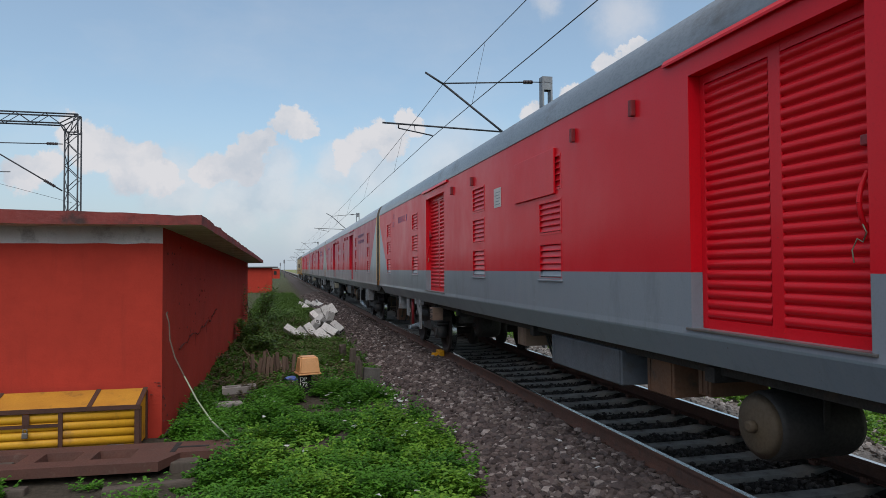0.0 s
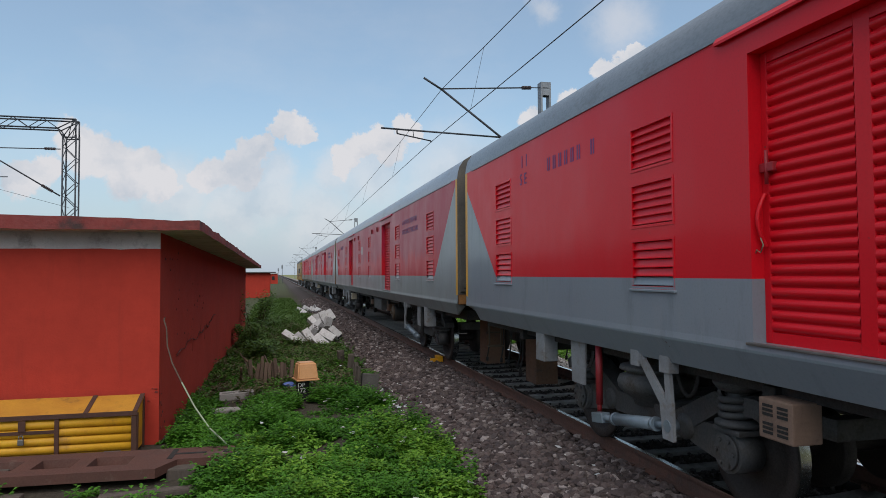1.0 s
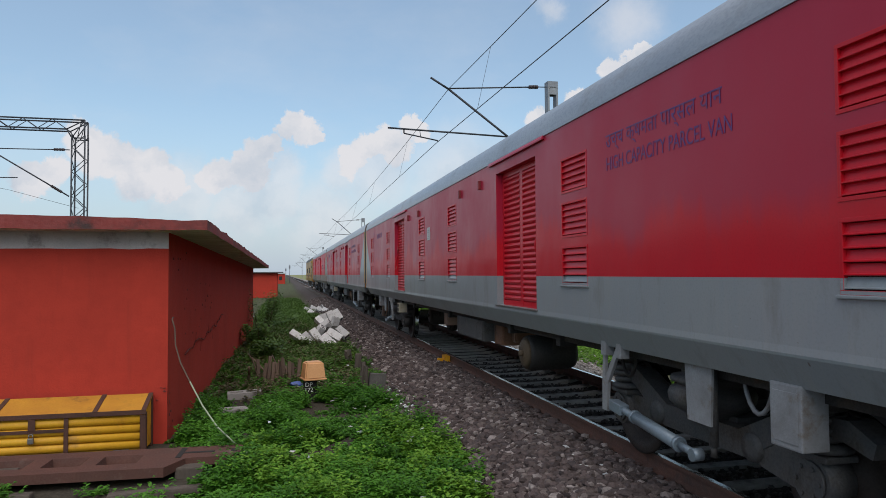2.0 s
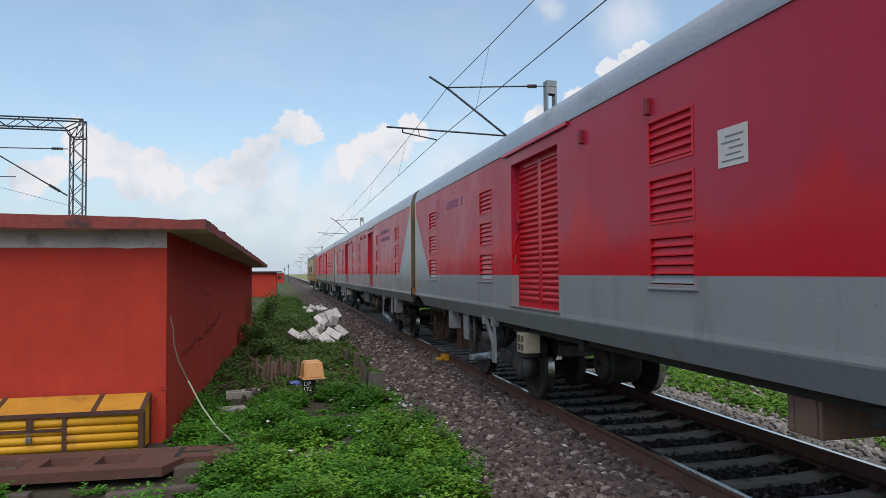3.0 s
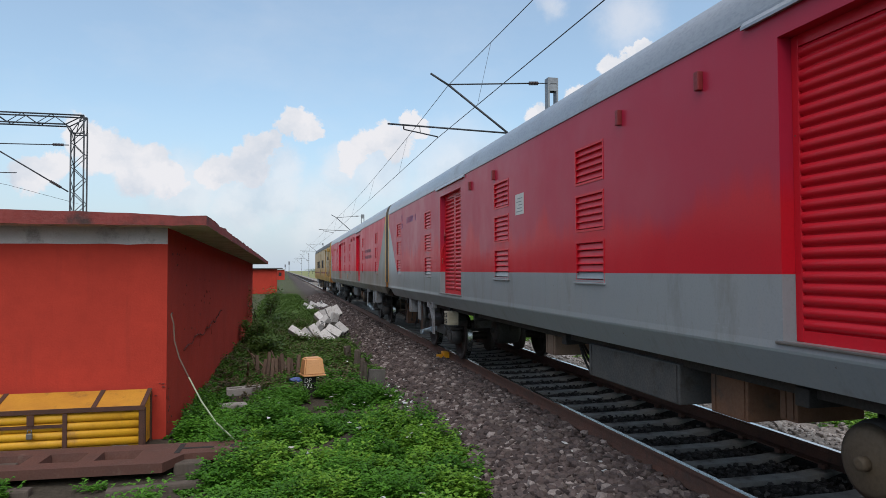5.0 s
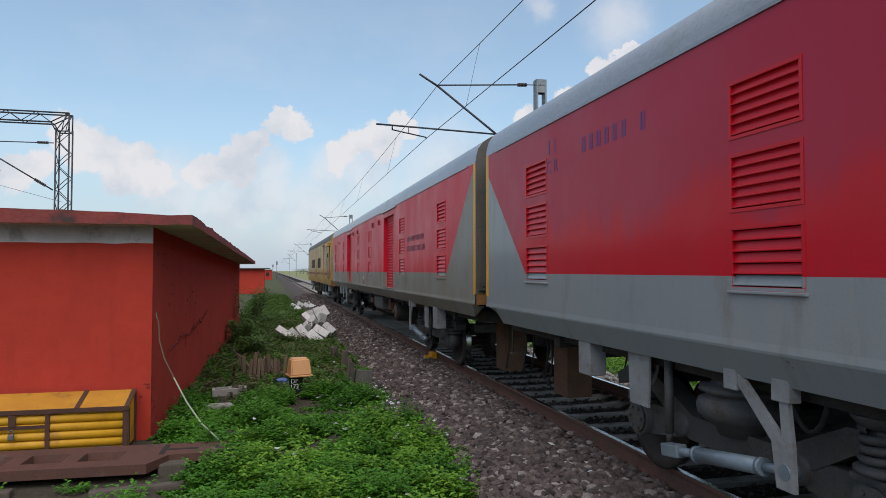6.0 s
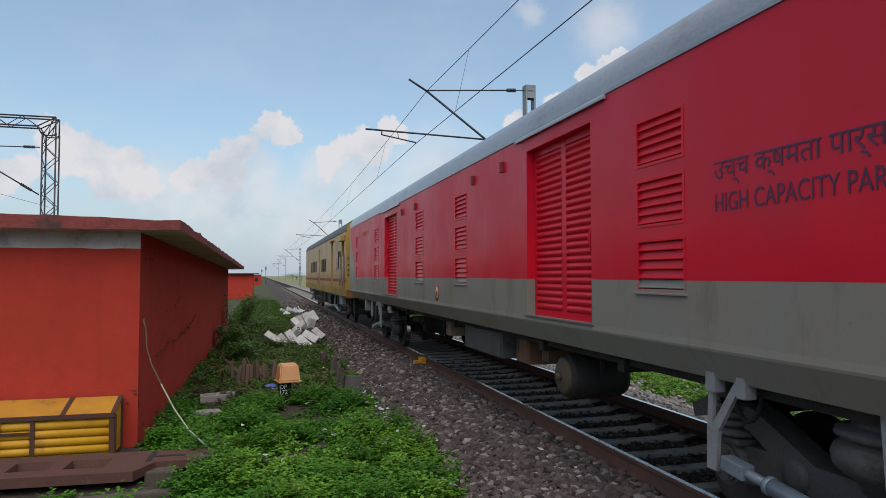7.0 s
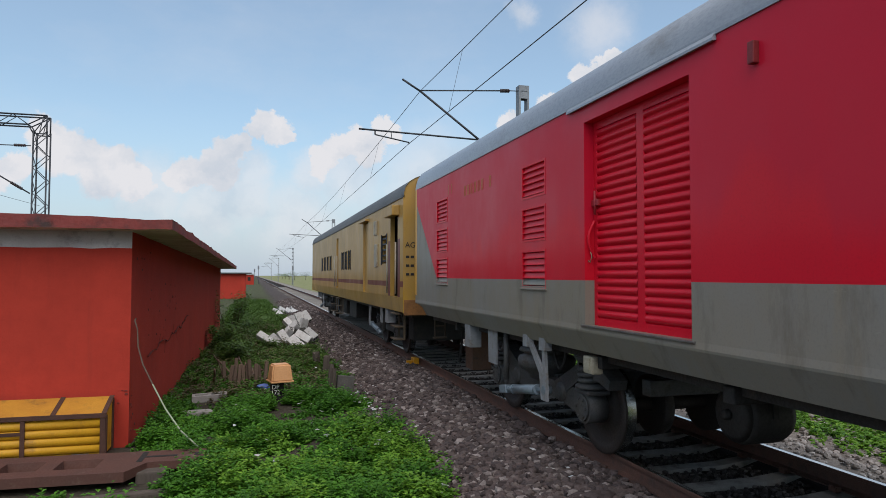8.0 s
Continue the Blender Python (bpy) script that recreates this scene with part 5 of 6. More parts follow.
M["stone"] = island("ballast_stone", [(0.04, 0.029, 0.028), (0.09, 0.067, 0.063), (0.135, 0.10, 0.094)], [(0.07, 0.056, 0.057), (0.12, 0.092, 0.083), (0.34, 0.29, 0.275)], 0.9, 0.5)
# stone under the train: oil stain and deep shade share one dark colour
M["stone_oily_shade"] = island("oily_shaded_ballast_stone", [(0.025, 0.02, 0.018), (0.045, 0.036, 0.032), (0.06, 0.05, 0.045)], [(0.035, 0.03, 0.028), (0.05, 0.042, 0.038), (0.15, 0.13, 0.12)], 0.8, 0.5)
M["stone_pale"] = island("pale_ballast_stone", [(0.24, 0.215, 0.20), (0.33, 0.30, 0.28), (0.42, 0.385, 0.365)], [(0.28, 0.255, 0.24), (0.40, 0.365, 0.34), (0.56, 0.53, 0.51)], 0.9, 0.5)
stones("ballast", ballast_spots(15000, 1.75, 3.55, 4.0, 16.0, 1.5, 1), 0.028, 0.072, M["stone"], "loose brown-grey crushed stone ballast", seed=4)
stones("ballast", ballast_spots(6500, 3.22, 5.8, 4.0, 16.0, 1.4, 2), 0.018, 0.034, M["stone_oily_shade"], "oil-stained ballast between the rails, train's shade put into its dark colour", seed=5)
stones("ballast", ballast_spots(8000, 1.7, 3.5, 16.0, 60.0, 1.7, 3), 0.03, 0.065, M["stone"], "brown-grey ballast along the far track", seed=6)
stones("ballast", ballast_spots(6000, 5.5, 9.4, 4.0, 30.0, 1.4, 4), 0.025, 0.055, M["stone_pale"], "pale grey ballast beyond the track", seed=7)


# ---- the red hut ----
def build_hut():
    """Long low rendered hut; local x along its front to the right, y along its track side. Origin at the front corner nearest the track."""
    hut = tagged(new("hut"), "low orange-red rendered hut with a flat concrete roof", "hut")
    hut.matrix_basis = pose(-1.56, 9.77, -0.43, 0, 0, -1.2)
    W, D = 8.0, 17.0
    H0, H1 = 2.87, 2.52
    bm = bmesh.new()
    t = 0.23
    fine_x = list(np.linspace(-W, 0, 33))
    zs = list(np.linspace(-0.1, 2.63, 12)) + [2.88]
    # front wall: the paint stops short of the roof with a wavering edge
    rows = []
    for j, z in enumerate(zs):
        rows.append([bm.verts.new((x, 0.006 * noise.noise(Vector((x * 1.3, z * 1.3, 0))), z + (0.018 * noise.noise(Vector((x * 3, 0, 5))) if abs(z - 2.63) < 1e-6 else 0))) for x in fine_x])
    for j in range(len(zs) - 1):
        for i in range(len(fine_x) - 1):
            f = bm.faces.new((rows[j][i], rows[j][i + 1], rows[j + 1][i + 1], rows[j + 1][i]))
            f.material_index, f.smooth = (1 if j == len(zs) - 2 else 0), True
    part("front_wall", bm, [M["hut_red"], M["band"]], hut, "orange-red wall with a bare band under the roof", fix=False)
    bm = bmesh.new()
    ys = np.linspace(0, D, 60)
    zz = np.linspace(-0.1, 1.0, 12)
    rows = []
    for u in zz:
        rows.append([bm.verts.new((0.012 * noise.noise(Vector((y * 1.1, u * 6, 2))) + 0.012 * noise.noise(Vector((y * 4, u * 9, 8))), y, u * (H0 + (H1 - H0) * y / D) if u > 0 else u)) for y in ys])
    for j in range(len(zz) - 1):
        for i in range(len(ys) - 1):
            bm.faces.new((rows[j][i], rows[j][i + 1], rows[j + 1][i + 1], rows[j + 1][i])).smooth = True
    part("side_wall", bm, M["hut_red"], hut, "stained orange-red side wall with long cracks", fix=False)
    bm = bmesh.new()
    box(bm, -W, D - t, -0.1, -0.02, D, H1)
    box(bm, -W, 0.02, -0.1, -W + t, D - t, H1)
    part("back_wall", bm, M["hut_red"], hut)
    # roof slab, thicker to one side, edge broken and painted red
    bm = bmesh.new()
    n = 110
    x0, x1, y0, y1 = -W - 0.5, 0.56, -0.42, D + 0.5
    lower, upper = [], []
    ring = [(x0 + (x1 - x0) * i / n, y0) for i in range(n)] + [(x1, y0 + (y1 - y0) * i / n) for i in range(n)] + [(x1 - (x1 - x0) * i / n, y1) for i in range(n)] + [(x0, y1 - (y1 - y0) * i / n) for i in range(n)]
    for x, y in ring:
        k = (y - y0) / (y1 - y0)
        j = noise.noise(Vector((x * 2.2, y * 2.2, 1))) * 0.018 + noise.noise(Vector((x * 9, y * 9, 1))) * 0.010
        zl = 2.865 + (H1 - H0) * k + 0.012 * noise.noise(Vector((x * 3, y * 3, 4)))
        zu = 2.99 + (x1 - x) * 0.022 + (H1 - H0) * 1.05 * k + 0.02 * noise.noise(Vector((x * 2.5, y * 2.5, 9))) + 0.010 * noise.noise(Vector((x * 8, y * 8, 3)))
        lower.append(bm.verts.new((x + j, y + j, zl)))
        upper.append(bm.verts.new((x + j, y + j, zu)))
    k = len(ring)
    for i in range(k):
        bm.faces.new((lower[i], lower[(i + 1) % k], upper[(i + 1) % k], upper[i])).material_index = 1
    bm.faces.new(upper).material_index = 0
    bm.faces.new(lower[::-1]).material_index = 2
    part("roof_slab", bm, [M["concrete"], M["roof_edge"], M["band"]], hut, "concrete roof slab with a chipped red edge")
    # cracks as raised, broken lines of render
    bm = bmesh.new()
    rng = random.Random(5)
    p = Vector((0.018, 1.3, 1.04))
    for k in range(26):
        q = p + Vector((rng.uniform(-0.004, 0.004), rng.uniform(0.12, 0.36), rng.uniform(-0.05, 0.062)))
        tube(bm, p, q, rng.uniform(0.005, 0.014), seg=5)
        if rng.random() < 0.25:
            r = q + Vector((0, rng.uniform(-0.1, 0.15), rng.uniform(-0.25, 0.2)))
            tube(bm, q, r, 0.003, seg=5)
        p = q
    part("crack", bm, M["crack"], hut, "dark broken crack in the render")
    for k in range(34):
        if k < 20:                                    # flaked render on the track side
            y, z = rng.uniform(1.2, 5.0), rng.uniform(1.2, 2.2)
        elif k < 28:                                  # flakes along the foot of the corner
            y, z = abs(rng.gauss(0.1, 0.12)), rng.uniform(0.15, 0.85)
        else:                                         # mould under the eaves
            y, z = rng.uniform(0.2, 1.4), rng.uniform(2.3, 2.65)
        bm = bmesh.new()
        w, h = rng.uniform(0.010, 0.04), rng.uniform(0.008, 0.03)
        ring = [(0.016, y + w * rng.uniform(0.5, 1.1) * math.cos(a * 0.9), z + h * rng.uniform(0.5, 1.1) * math.sin(a * 0.9)) for a in range(7)]
        polyplate(bm, ring, (0.006, 0, 0))
        part("flake", bm, M["crack"], hut)
    for k in range(4):
        bm = bmesh.new()
        x, z = -abs(rng.gauss(0.0, 0.14)), rng.choice((0.62, 0.66, 0.78)) + rng.uniform(-0.05, 0.05)
        w, h = rng.uniform(0.012, 0.035), rng.uniform(0.006, 0.014)
        polyplate(bm, [(x + w * rng.uniform(0.5, 1.1) * math.cos(a * 0.9), -0.008, z + h * rng.uniform(0.5, 1.1) * math.sin(a * 0.9)) for a in range(7)], (0, -0.006, 0))
        part("flake", bm, M["crack"], hut)
    bm = bmesh.new()
    box(bm, -1.2, 7.2, 2.9, -1.05, 7.35, 3.0)
    part("roof_stub", bm, M["dark_iron"], hut)


M["roof_edge"] = surface("weathered_red_edge", (0.26, 0.046, 0.038), (0.18, 0.038, 0.034), 0.9, 0, 1.2, 16, 0.5, dist=0.02, stain=(0.055, 0.03, 0.028), stain_at=(0.50, 0.70))
M["crack"] = surface("dark_crack", (0.15, 0.026, 0.02), (0.10, 0.022, 0.018), 0.95, 0, 6, 60, 0.3)
build_hut()


def build_far_hut():
    hut = tagged(new("hut"), "small red hut with a thin dark overhanging roof", "hut")
    hut.matrix_basis = pose(-0.75, 68.0, -0.43)
    bm = bmesh.new()
    box(bm, -2.6, 0, 0, 0, 5.0, 2.42, 0.02)
    part("wall", bm, M["hut_red"], hut)
    bm = bmesh.new()
    box(bm, -2.9, -0.4, 2.42, 0.55, 5.4, 2.54, 0.03)
    part("roof", bm, M["roof_dark"], hut, "thin dark flat roof")


build_far_hut()


# ---- yellow chest, casting and debris by the hut ----
def build_chest():
    chest = tagged(new("storage_chest"), "yellow wooden chest with rusty iron straps and a padlock", "chest")
    chest.matrix_basis = pose(-1.74, 9.30, -0.43, 0, 0, -1.0)
    W, D, HF, HB = 2.9, 0.42, 0.52, 0.66
    for k in range(4):
        bm = bmesh.new()
        z0, z1 = 0.06 + k * 0.103, 0.06 + (k + 1) * 0.103
        prof = [(0.02, z0), (-0.012, z0 + 0.012), (-0.022, (z0 + z1) / 2), (-0.012, z1 - 0.012), (0.02, z1)]
        a = [bm.verts.new((-W, y, z)) for y, z in prof]
        b = [bm.verts.new((-0.03, y, z)) for y, z in prof]
        for i in range(4):
            bm.faces.new((a[i], b[i], b[i + 1], a[i + 1])).smooth = True
        bm.faces.new(a)
        bm.faces.new(b[::-1])
        part("plank", bm, M["box_yellow"], chest)
    bm = bmesh.new()
    polyplate(bm, [(-0.03, 0.0, 0.04), (-0.03, D, 0.04), (-0.03, D, HB - 0.02), (-0.03, 0.0, HF - 0.04)], (0.015, 0, 0))
    polyplate(bm, [(-W, 0.03, 0.04), (-0.03, 0.03, 0.04), (-0.03, 0.03, HF - 0.04), (-W, 0.03, HF - 0.04)], (0, 0.02, 0))
    part("side_panel", bm, M["box_yellow"], chest)
    bm = bmesh.new()
    polyplate(bm, [(-W - 0.02, -0.03, HF), (0.0, -0.03, HF), (0.0, D, HB), (-W - 0.02, D, HB)], (0, 0, 0.025))
    lid = part("lid", bm, M["lid_paint"], chest, "sloping grimy orange-yellow lid")
    for x in (-0.60, -1.75, -0.024):
        bm = bmesh.new()
        polyplate(bm, [(x - 0.028, -0.034, HF + 0.027), (x + 0.028, -0.034, HF + 0.027), (x + 0.028, D, HB + 0.027), (x - 0.028, D, HB + 0.027)], (0, 0, 0.008))
        part("strap", bm, M["box_iron"], lid, "rusty iron strap")
    for a in ((-W - 0.02, -0.045, HF - 0.022, 0.006, -0.028, HF + 0.032), (-0.065, -0.04, 0.03, -0.005, -0.022, HF - 0.03), (-0.95, -0.04, 0.03, -0.90, -0.022, HF - 0.03),
              (-1.85, -0.04, 0.03, -1.80, -0.022, HF - 0.03), (-1.80, -0.04, 0.32, -0.95, -0.024, 0.36), (-1.35, -0.05, 0.36, -1.27, -0.041, HF - 0.03),
              (-0.03, D - 0.05, 0.0, 0.004, D, HB), (-0.004, -0.03, 0.0, 0.008, 0.03, HF)):
        bm = bmesh.new()
        box(bm, *a)
        part("strap", bm, M["box_iron"], chest, "rusty iron strap")
    bm = bmesh.new()
    box(bm, -1.345, -0.085, 0.20, -1.275, -0.05, 0.275, 0.012)
    for o in (-0.022, 0.022):
        tube(bm, (-1.31 + o, -0.066, 0.27), (-1.31 + o, -0.066, 0.315), 0.007, seg=6)
    tube(bm, (-1.332, -0.066, 0.315), (-1.288, -0.066, 0.315), 0.007, seg=6)
    part("padlock", bm, M["steel"], chest, "worn steel padlock")
    for x in (-2.3, -0.3):
        bm = bmesh.new()
        box(bm, x - 0.1, 0.02, -0.03, x + 0.1, 0.36, 0.05, 0.01)
        part("foot", bm, M["concrete"], chest)


build_chest()


def build_casting():
    """Long brown track casting with square pockets and a narrow slotted nose, lying on old timbers."""
    bm = bmesh.new()
    L, top, deep = 3.3, -0.24, 0.10
    y0, y1, nose = -0.50, 0.36, 0.62
    holes = [(-2.66, -2.24), (-2.06, -1.66), (-1.50, -1.08)]
    corner = {}

    def v(x, y, z):
        key = (round(x, 4), round(y, 4), round(z, 4))
        if key not in corner:
            corner[key] = bm.verts.new(key)
        return corner[key]
    xs = sorted({-L, -nose - 0.12} | {e for h in holes for e in h})
    ys = [y0, -0.26, 0.10, y1]
    for a, b in zip(xs, xs[1:]):
        for c, d in zip(ys, ys[1:]):
            if (a, b) in holes and c == -0.26:
                lo = top - deep
                e = 0.02
                bm.faces.new((v(a + e, c + e, lo), v(b - e, c + e, lo), v(b - e, d - e, lo), v(a + e, d - e, lo)))
                for (p, q), (r, t) in ((((a, c), (b, c)), ((a + e, c + e), (b - e, c + e))), (((b, c), (b, d)), ((b - e, c + e), (b - e, d - e))),
                                       (((b, d), (a, d)), ((b - e, d - e), (a + e, d - e))), (((a, d), (a, c)), ((a + e, d - e), (a + e, c + e)))):
                    bm.faces.new((v(*p, top), v(*q, top), v(*t, lo), v(*r, lo)))
            else:
                bm.faces.new((v(a, c, top), v(b, c, top), v(b, d, top), v(a, d, top)))
    k = -nose - 0.12
    bm.faces.new((v(k, y0, top), v(-nose + 0.04, -0.16, top), v(-nose + 0.12, -0.14, top), v(-0.03, -0.14, top), v(0, -0.10, top), v(0, y1 - 0.04, top), v(-0.04, y1, top), v(k, y1, top), v(k, 0.10, top), v(k, -0.26, top)))
    rim = [(x, y0) for x in xs] + [(-nose + 0.04, -0.16), (-nose + 0.12, -0.14), (-0.03, -0.14), (0, -0.10), (0, y1 - 0.04), (-0.04, y1)] + [(x, y1) for x in xs[::-1]] + [(-L, y) for y in ys[2:0:-1]]
    for p, q in zip(rim, rim[1:] + rim[:1]):
        drop = [top - (0.105 if x < k + 0.01 else 0.09) for x, y in (p, q)]
        bm.faces.new((v(*p, top), v(*p, drop[0]), v(*q, drop[1]), v(*q, top)))
    c = thing("track_casting", bm, M["slab"], "rust-brown slotted track casting lying on old timbers", "casting", at=pose(-0.52, 8.28, 0, 0.0, 0, -3.0))
    # slots as thin near-black blocks, their shade given by colour
    for a in ((-0.70, -0.12, -0.64, 0.30), (-0.64, 0.06, -0.30, 0.12), (-0.11, 0.06, -0.04, 0.17)):
        bm = bmesh.new()
        box(bm, a[0], a[1], top - 0.03, a[2], a[3], top + 0.004)
        part("slot", bm, M["void"], c, "near-black block standing for the shade in a slot")
    for k, (x, y, l, yaw) in enumerate(((-1.75, 7.42, 0.95, 6), (-2.9, 7.0, 0.8, -9), (-3.9, 7.7, 1.4, -2))):
        bm = bmesh.new()
        box(bm, 0, -0.07, -0.50, l, 0.07, -0.36, 0.025)
        thing("timber", bm, M["old_wood"], "grey weathered timber lying in the weeds", "timber", "old timbers", at=pose(x, y, 0, 0, 0, yaw))
    for x in (-3.2, -1.2):
        bm = bmesh.new()
        box(bm, x, 8.0, -0.50, x + 0.3, 8.5, -0.305, 0.02)
        thing("timber", bm, M["old_wood"], "short timber packing under a casting", "timber", "old timbers")


build_casting()


def build_hose():
    bm = bmesh.new()
    pts = [(-1.50, 9.72, 1.24), (-1.46, 9.68, 1.12), (-1.44, 9.62, 0.90), (-1.36, 9.5, 0.68), (-1.22, 9.36, 0.44), (-1.04, 9.16, 0.16), (-0.84, 8.96, -0.08), (-0.62, 8.76, -0.24), (-0.44, 8.62, -0.36)]
    pts = [(-1.50, 9.80, 1.26)] + pts
    sweep(bm, pts, 0.0105, 8, [1 if k < 5 else 0 for k in range(len(pts) - 1)])
    thing("hose", bm, [M["hose"], M["stick_wood"]], "thin pale green hose drooping from the wall to the ground", "hose")


build_hose()


def build_marker():
    """Track detector box: black post with a number plate and an orange cover."""
    post = tagged(new("track_detector"), "orange-capped trackside detector on a black post", "trackside box")
    post.matrix_basis = pose(0.485, 12.35, -0.43, 0, 0, 12)
    bm = bmesh.new()
    box(bm, -0.06, -0.05, -0.05, 0.06, 0.05, 0.44, 0.008)
    box(bm, -0.10, -0.09, 0.36, 0.10, 0.09, 0.42, 0.01)
    part("post", bm, M["void"], post, "black steel post")
    bm = bmesh.new()
    lo = [(-0.19, -0.18, 0.40), (0.19, -0.18, 0.40), (0.19, 0.18, 0.40), (-0.19, 0.18, 0.40)]
    hi = [(-0.155, -0.14, 0.70), (0.155, -0.14, 0.70), (0.155, 0.14, 0.70), (-0.155, 0.14, 0.70)]
    a = [bm.verts.new(p) for p in lo]
    b = [bm.verts.new(p) for p in hi]
    bm.faces.new(a[::-1])
    bm.faces.new(b)
    for i in range(4):
        bm.faces.new((a[i], a[(i + 1) % 4], b[(i + 1) % 4], b[i]))
    bmesh.ops.bevel(bm, geom=bm.edges[:], offset=0.025, segments=3, affect="EDGES")
    box(bm, -0.205, -0.195, 0.385, 0.205, 0.195, 0.412, 0.01)
    part("cover", bm, M["orange"], post, "faded orange plastic cover")
    bm = bmesh.new()
    box(bm, -0.19, -0.062, 0.14, 0.0, -0.051, 0.37)
    plate = part("plate", bm, M["void"], post, "black number plate")
    for body, z in (("DP", 0.265), ("172", 0.17)):
        me, long = text_mesh("lettering", body, 0.075, M["white_paint"])
        part("lettering", me, None, plate, "white painted letters", Matrix(((1, 0, 0, -0.095 - long / 2), (0, 0, -1, -0.066), (0, 1, 0, z), (0, 0, 0, 1))))


build_marker()


def build_debris():
    # upended sleeper ends beside the ballast
    for x, y, w, d, h, rx, ry, rz, mat, lab in (
            (1.40, 12.85, 0.07, 0.08, 0.58, 0, 5, 8, "old_wood", "split grey timber post stuck in the ground"),
            (1.48, 12.75, 0.06, 0.08, 0.52, 3, -2, 30, "old_wood", "split grey timber post stuck in the ground"),
            (1.68, 12.8, 0.32, 0.14, 0.36, -6, 6, 4, "concrete_dark", "grey broken concrete stump"),
            (1.62, 15.6, 0.14, 0.10, 0.42, 0, 4, 0, "old_wood", "short timber stump by the ballast"),
            (1.52, 16.6, 0.14, 0.12, 0.40, 0, -5, 20, "old_wood", "short timber stump by the ballast")):
        bm = bmesh.new()
        box(bm, -w / 2, -d / 2, -0.08, w / 2, d / 2, h, 0.015)
        for v in bm.verts:
            if v.co.z > h * 0.8:
                v.co.z += random.uniform(-0.04, 0.03)
            v.co.x += random.uniform(-0.008, 0.008)
        thing("stump", bm, M[mat], lab, "stump", "stumps", at=pose(x, y, ground_z(x, y), rx, ry, rz))
    # heap of pale blocks
    rng = random.Random(11)
    bm = bmesh.new()
    box(bm, -0.5, -0.5, -0.5, 0.5, 0.5, 0.5, 0.03)
    for o in (-0.24, 0.24):                            # dark pieces painted as the shade of hollow ends and underside
        box(bm, -0.502, o - 0.17, -0.32, 0.502, o + 0.17, 0.32, 0, 1)
    box(bm, -0.42, -0.40, -0.505, 0.42, 0.40, -0.44, 0, 1)
    block = mesh_of("block", bm, [M["white_block"], M["block_shade"]])
    # place, slope and size of each block in the heap
    heap = [(0.46, 21.55, -0.17, 30, 0.88, 0.26), (0.70, 21.55, -0.18, 45, 0.52, 0.24), (0.94, 21.70, -0.12, 52, 0.58, 0.30), (1.27, 21.29, -0.27, 38, 0.58, 0.40),
            (1.52, 21.70, -0.12, 30, 0.60, 0.32), (1.79, 21.92, -0.05, 36, 0.52, 0.28), (1.25, 22.32, 0.13, -40, 0.56, 0.38), (1.10, 22.06, 0.02, -50, 0.40, 0.26),
            (1.57, 22.43, 0.17, 108, 0.62, 0.28), (1.48, 22.94, 0.40, 65, 0.46, 0.28), (1.71, 23.05, 0.44, 50, 0.46, 0.30), (1.26, 22.83, 0.33, 70, 0.42, 0.26), (1.11, 22.76, 0.28, 40, 0.36, 0.24)]
    for x, y, z, slope, long, wide in heap:
        thing("block", block, None, "pale grey concrete block tumbled in a heap", "block", "heap of blocks",
              at=pose(x, y, z, rng.uniform(34, 60), slope, rng.uniform(-42, -12)) @ Matrix.Diagonal((long * 0.84, wide * 0.80, 0.20, 1)))
    for x, y, long in ((1.26, 41.5, 0.35), (1.71, 42.7, 0.45), (2.02, 41.3, 0.4), (2.32, 42.5, 0.45), (1.38, 38.4, 0.3), (2.30, 40.5, 0.35)):
        thing("block", block, None, "pale grey concrete block lying in weeds", "block", "far blocks",
              at=pose(x, y, -0.30, rng.uniform(30, 60), rng.uniform(10, 45), rng.uniform(-40, 40)) @ Matrix.Diagonal((long, 0.3, 0.16, 1)))
    # a rough core added to hold the heap up, dark like shadow between blocks
    bm = bmesh.new()
    bmesh.ops.create_icosphere(bm, subdivisions=3, radius=1.0)
    for v in bm.verts:
        k = 1 + 0.25 * noise.noise(v.co * 2.0)
        v.co = Vector((v.co.x * 0.55 * k, v.co.y * 0.95 * k, v.co.z * 0.72 * k))
    thing("heap_core", bm, M["rubble"], "core added under the blocks, shade of the gaps in its dark colour", "rubble", at=pose(1.38, 22.75, -0.45))
    # hollow block lying by the hut
    bm = bmesh.new()
    box(bm, -0.30, -0.12, 0, 0.30, -0.07, 0.16, 0.006)
    box(bm, -0.30, 0.07, 0, 0.30, 0.12, 0.16, 0.006)
    for x in (-0.30, 0.25):
        box(bm, x, -0.07, 0, x + 0.05, 0.07, 0.16, 0.004)
    box(bm, -0.03, -0.07, 0, 0.03, 0.07, 0.15, 0.004)
    thing("hollow_block", bm, M["concrete"], "grey hollow concrete block lying in weeds", "block", at=pose(-0.73, 12.95, -0.47, 3, -2, 4))
    # dry sticks and bark
    for k in range(26):
        bm = bmesh.new()
        l = rng.uniform(0.35, 1.0)
        a = Vector((0, 0, 0))
        d = Vector((rng.uniform(-0.3, 0.3), rng.uniform(-1, 1), rng.uniform(0.05, 0.4))).normalized()
        r = rng.uniform(0.012, 0.035)
        for j in range(3):
            b = a + (d + Vector((rng.uniform(-0.2, 0.2), rng.uniform(-0.2, 0.2), rng.uniform(-0.2, 0.1)))).normalized() * l / 3
            tube(bm, a, b, r, r * 0.85, seg=6)
            a, r = b, r * 0.85
        thing("stick", bm, M["stick_wood"], "dry brown branch in a woodpile", "branch", "woodpile", at=pose(rng.uniform(-0.75, 0.2), rng.uniform(14.3, 15.8), -0.43))
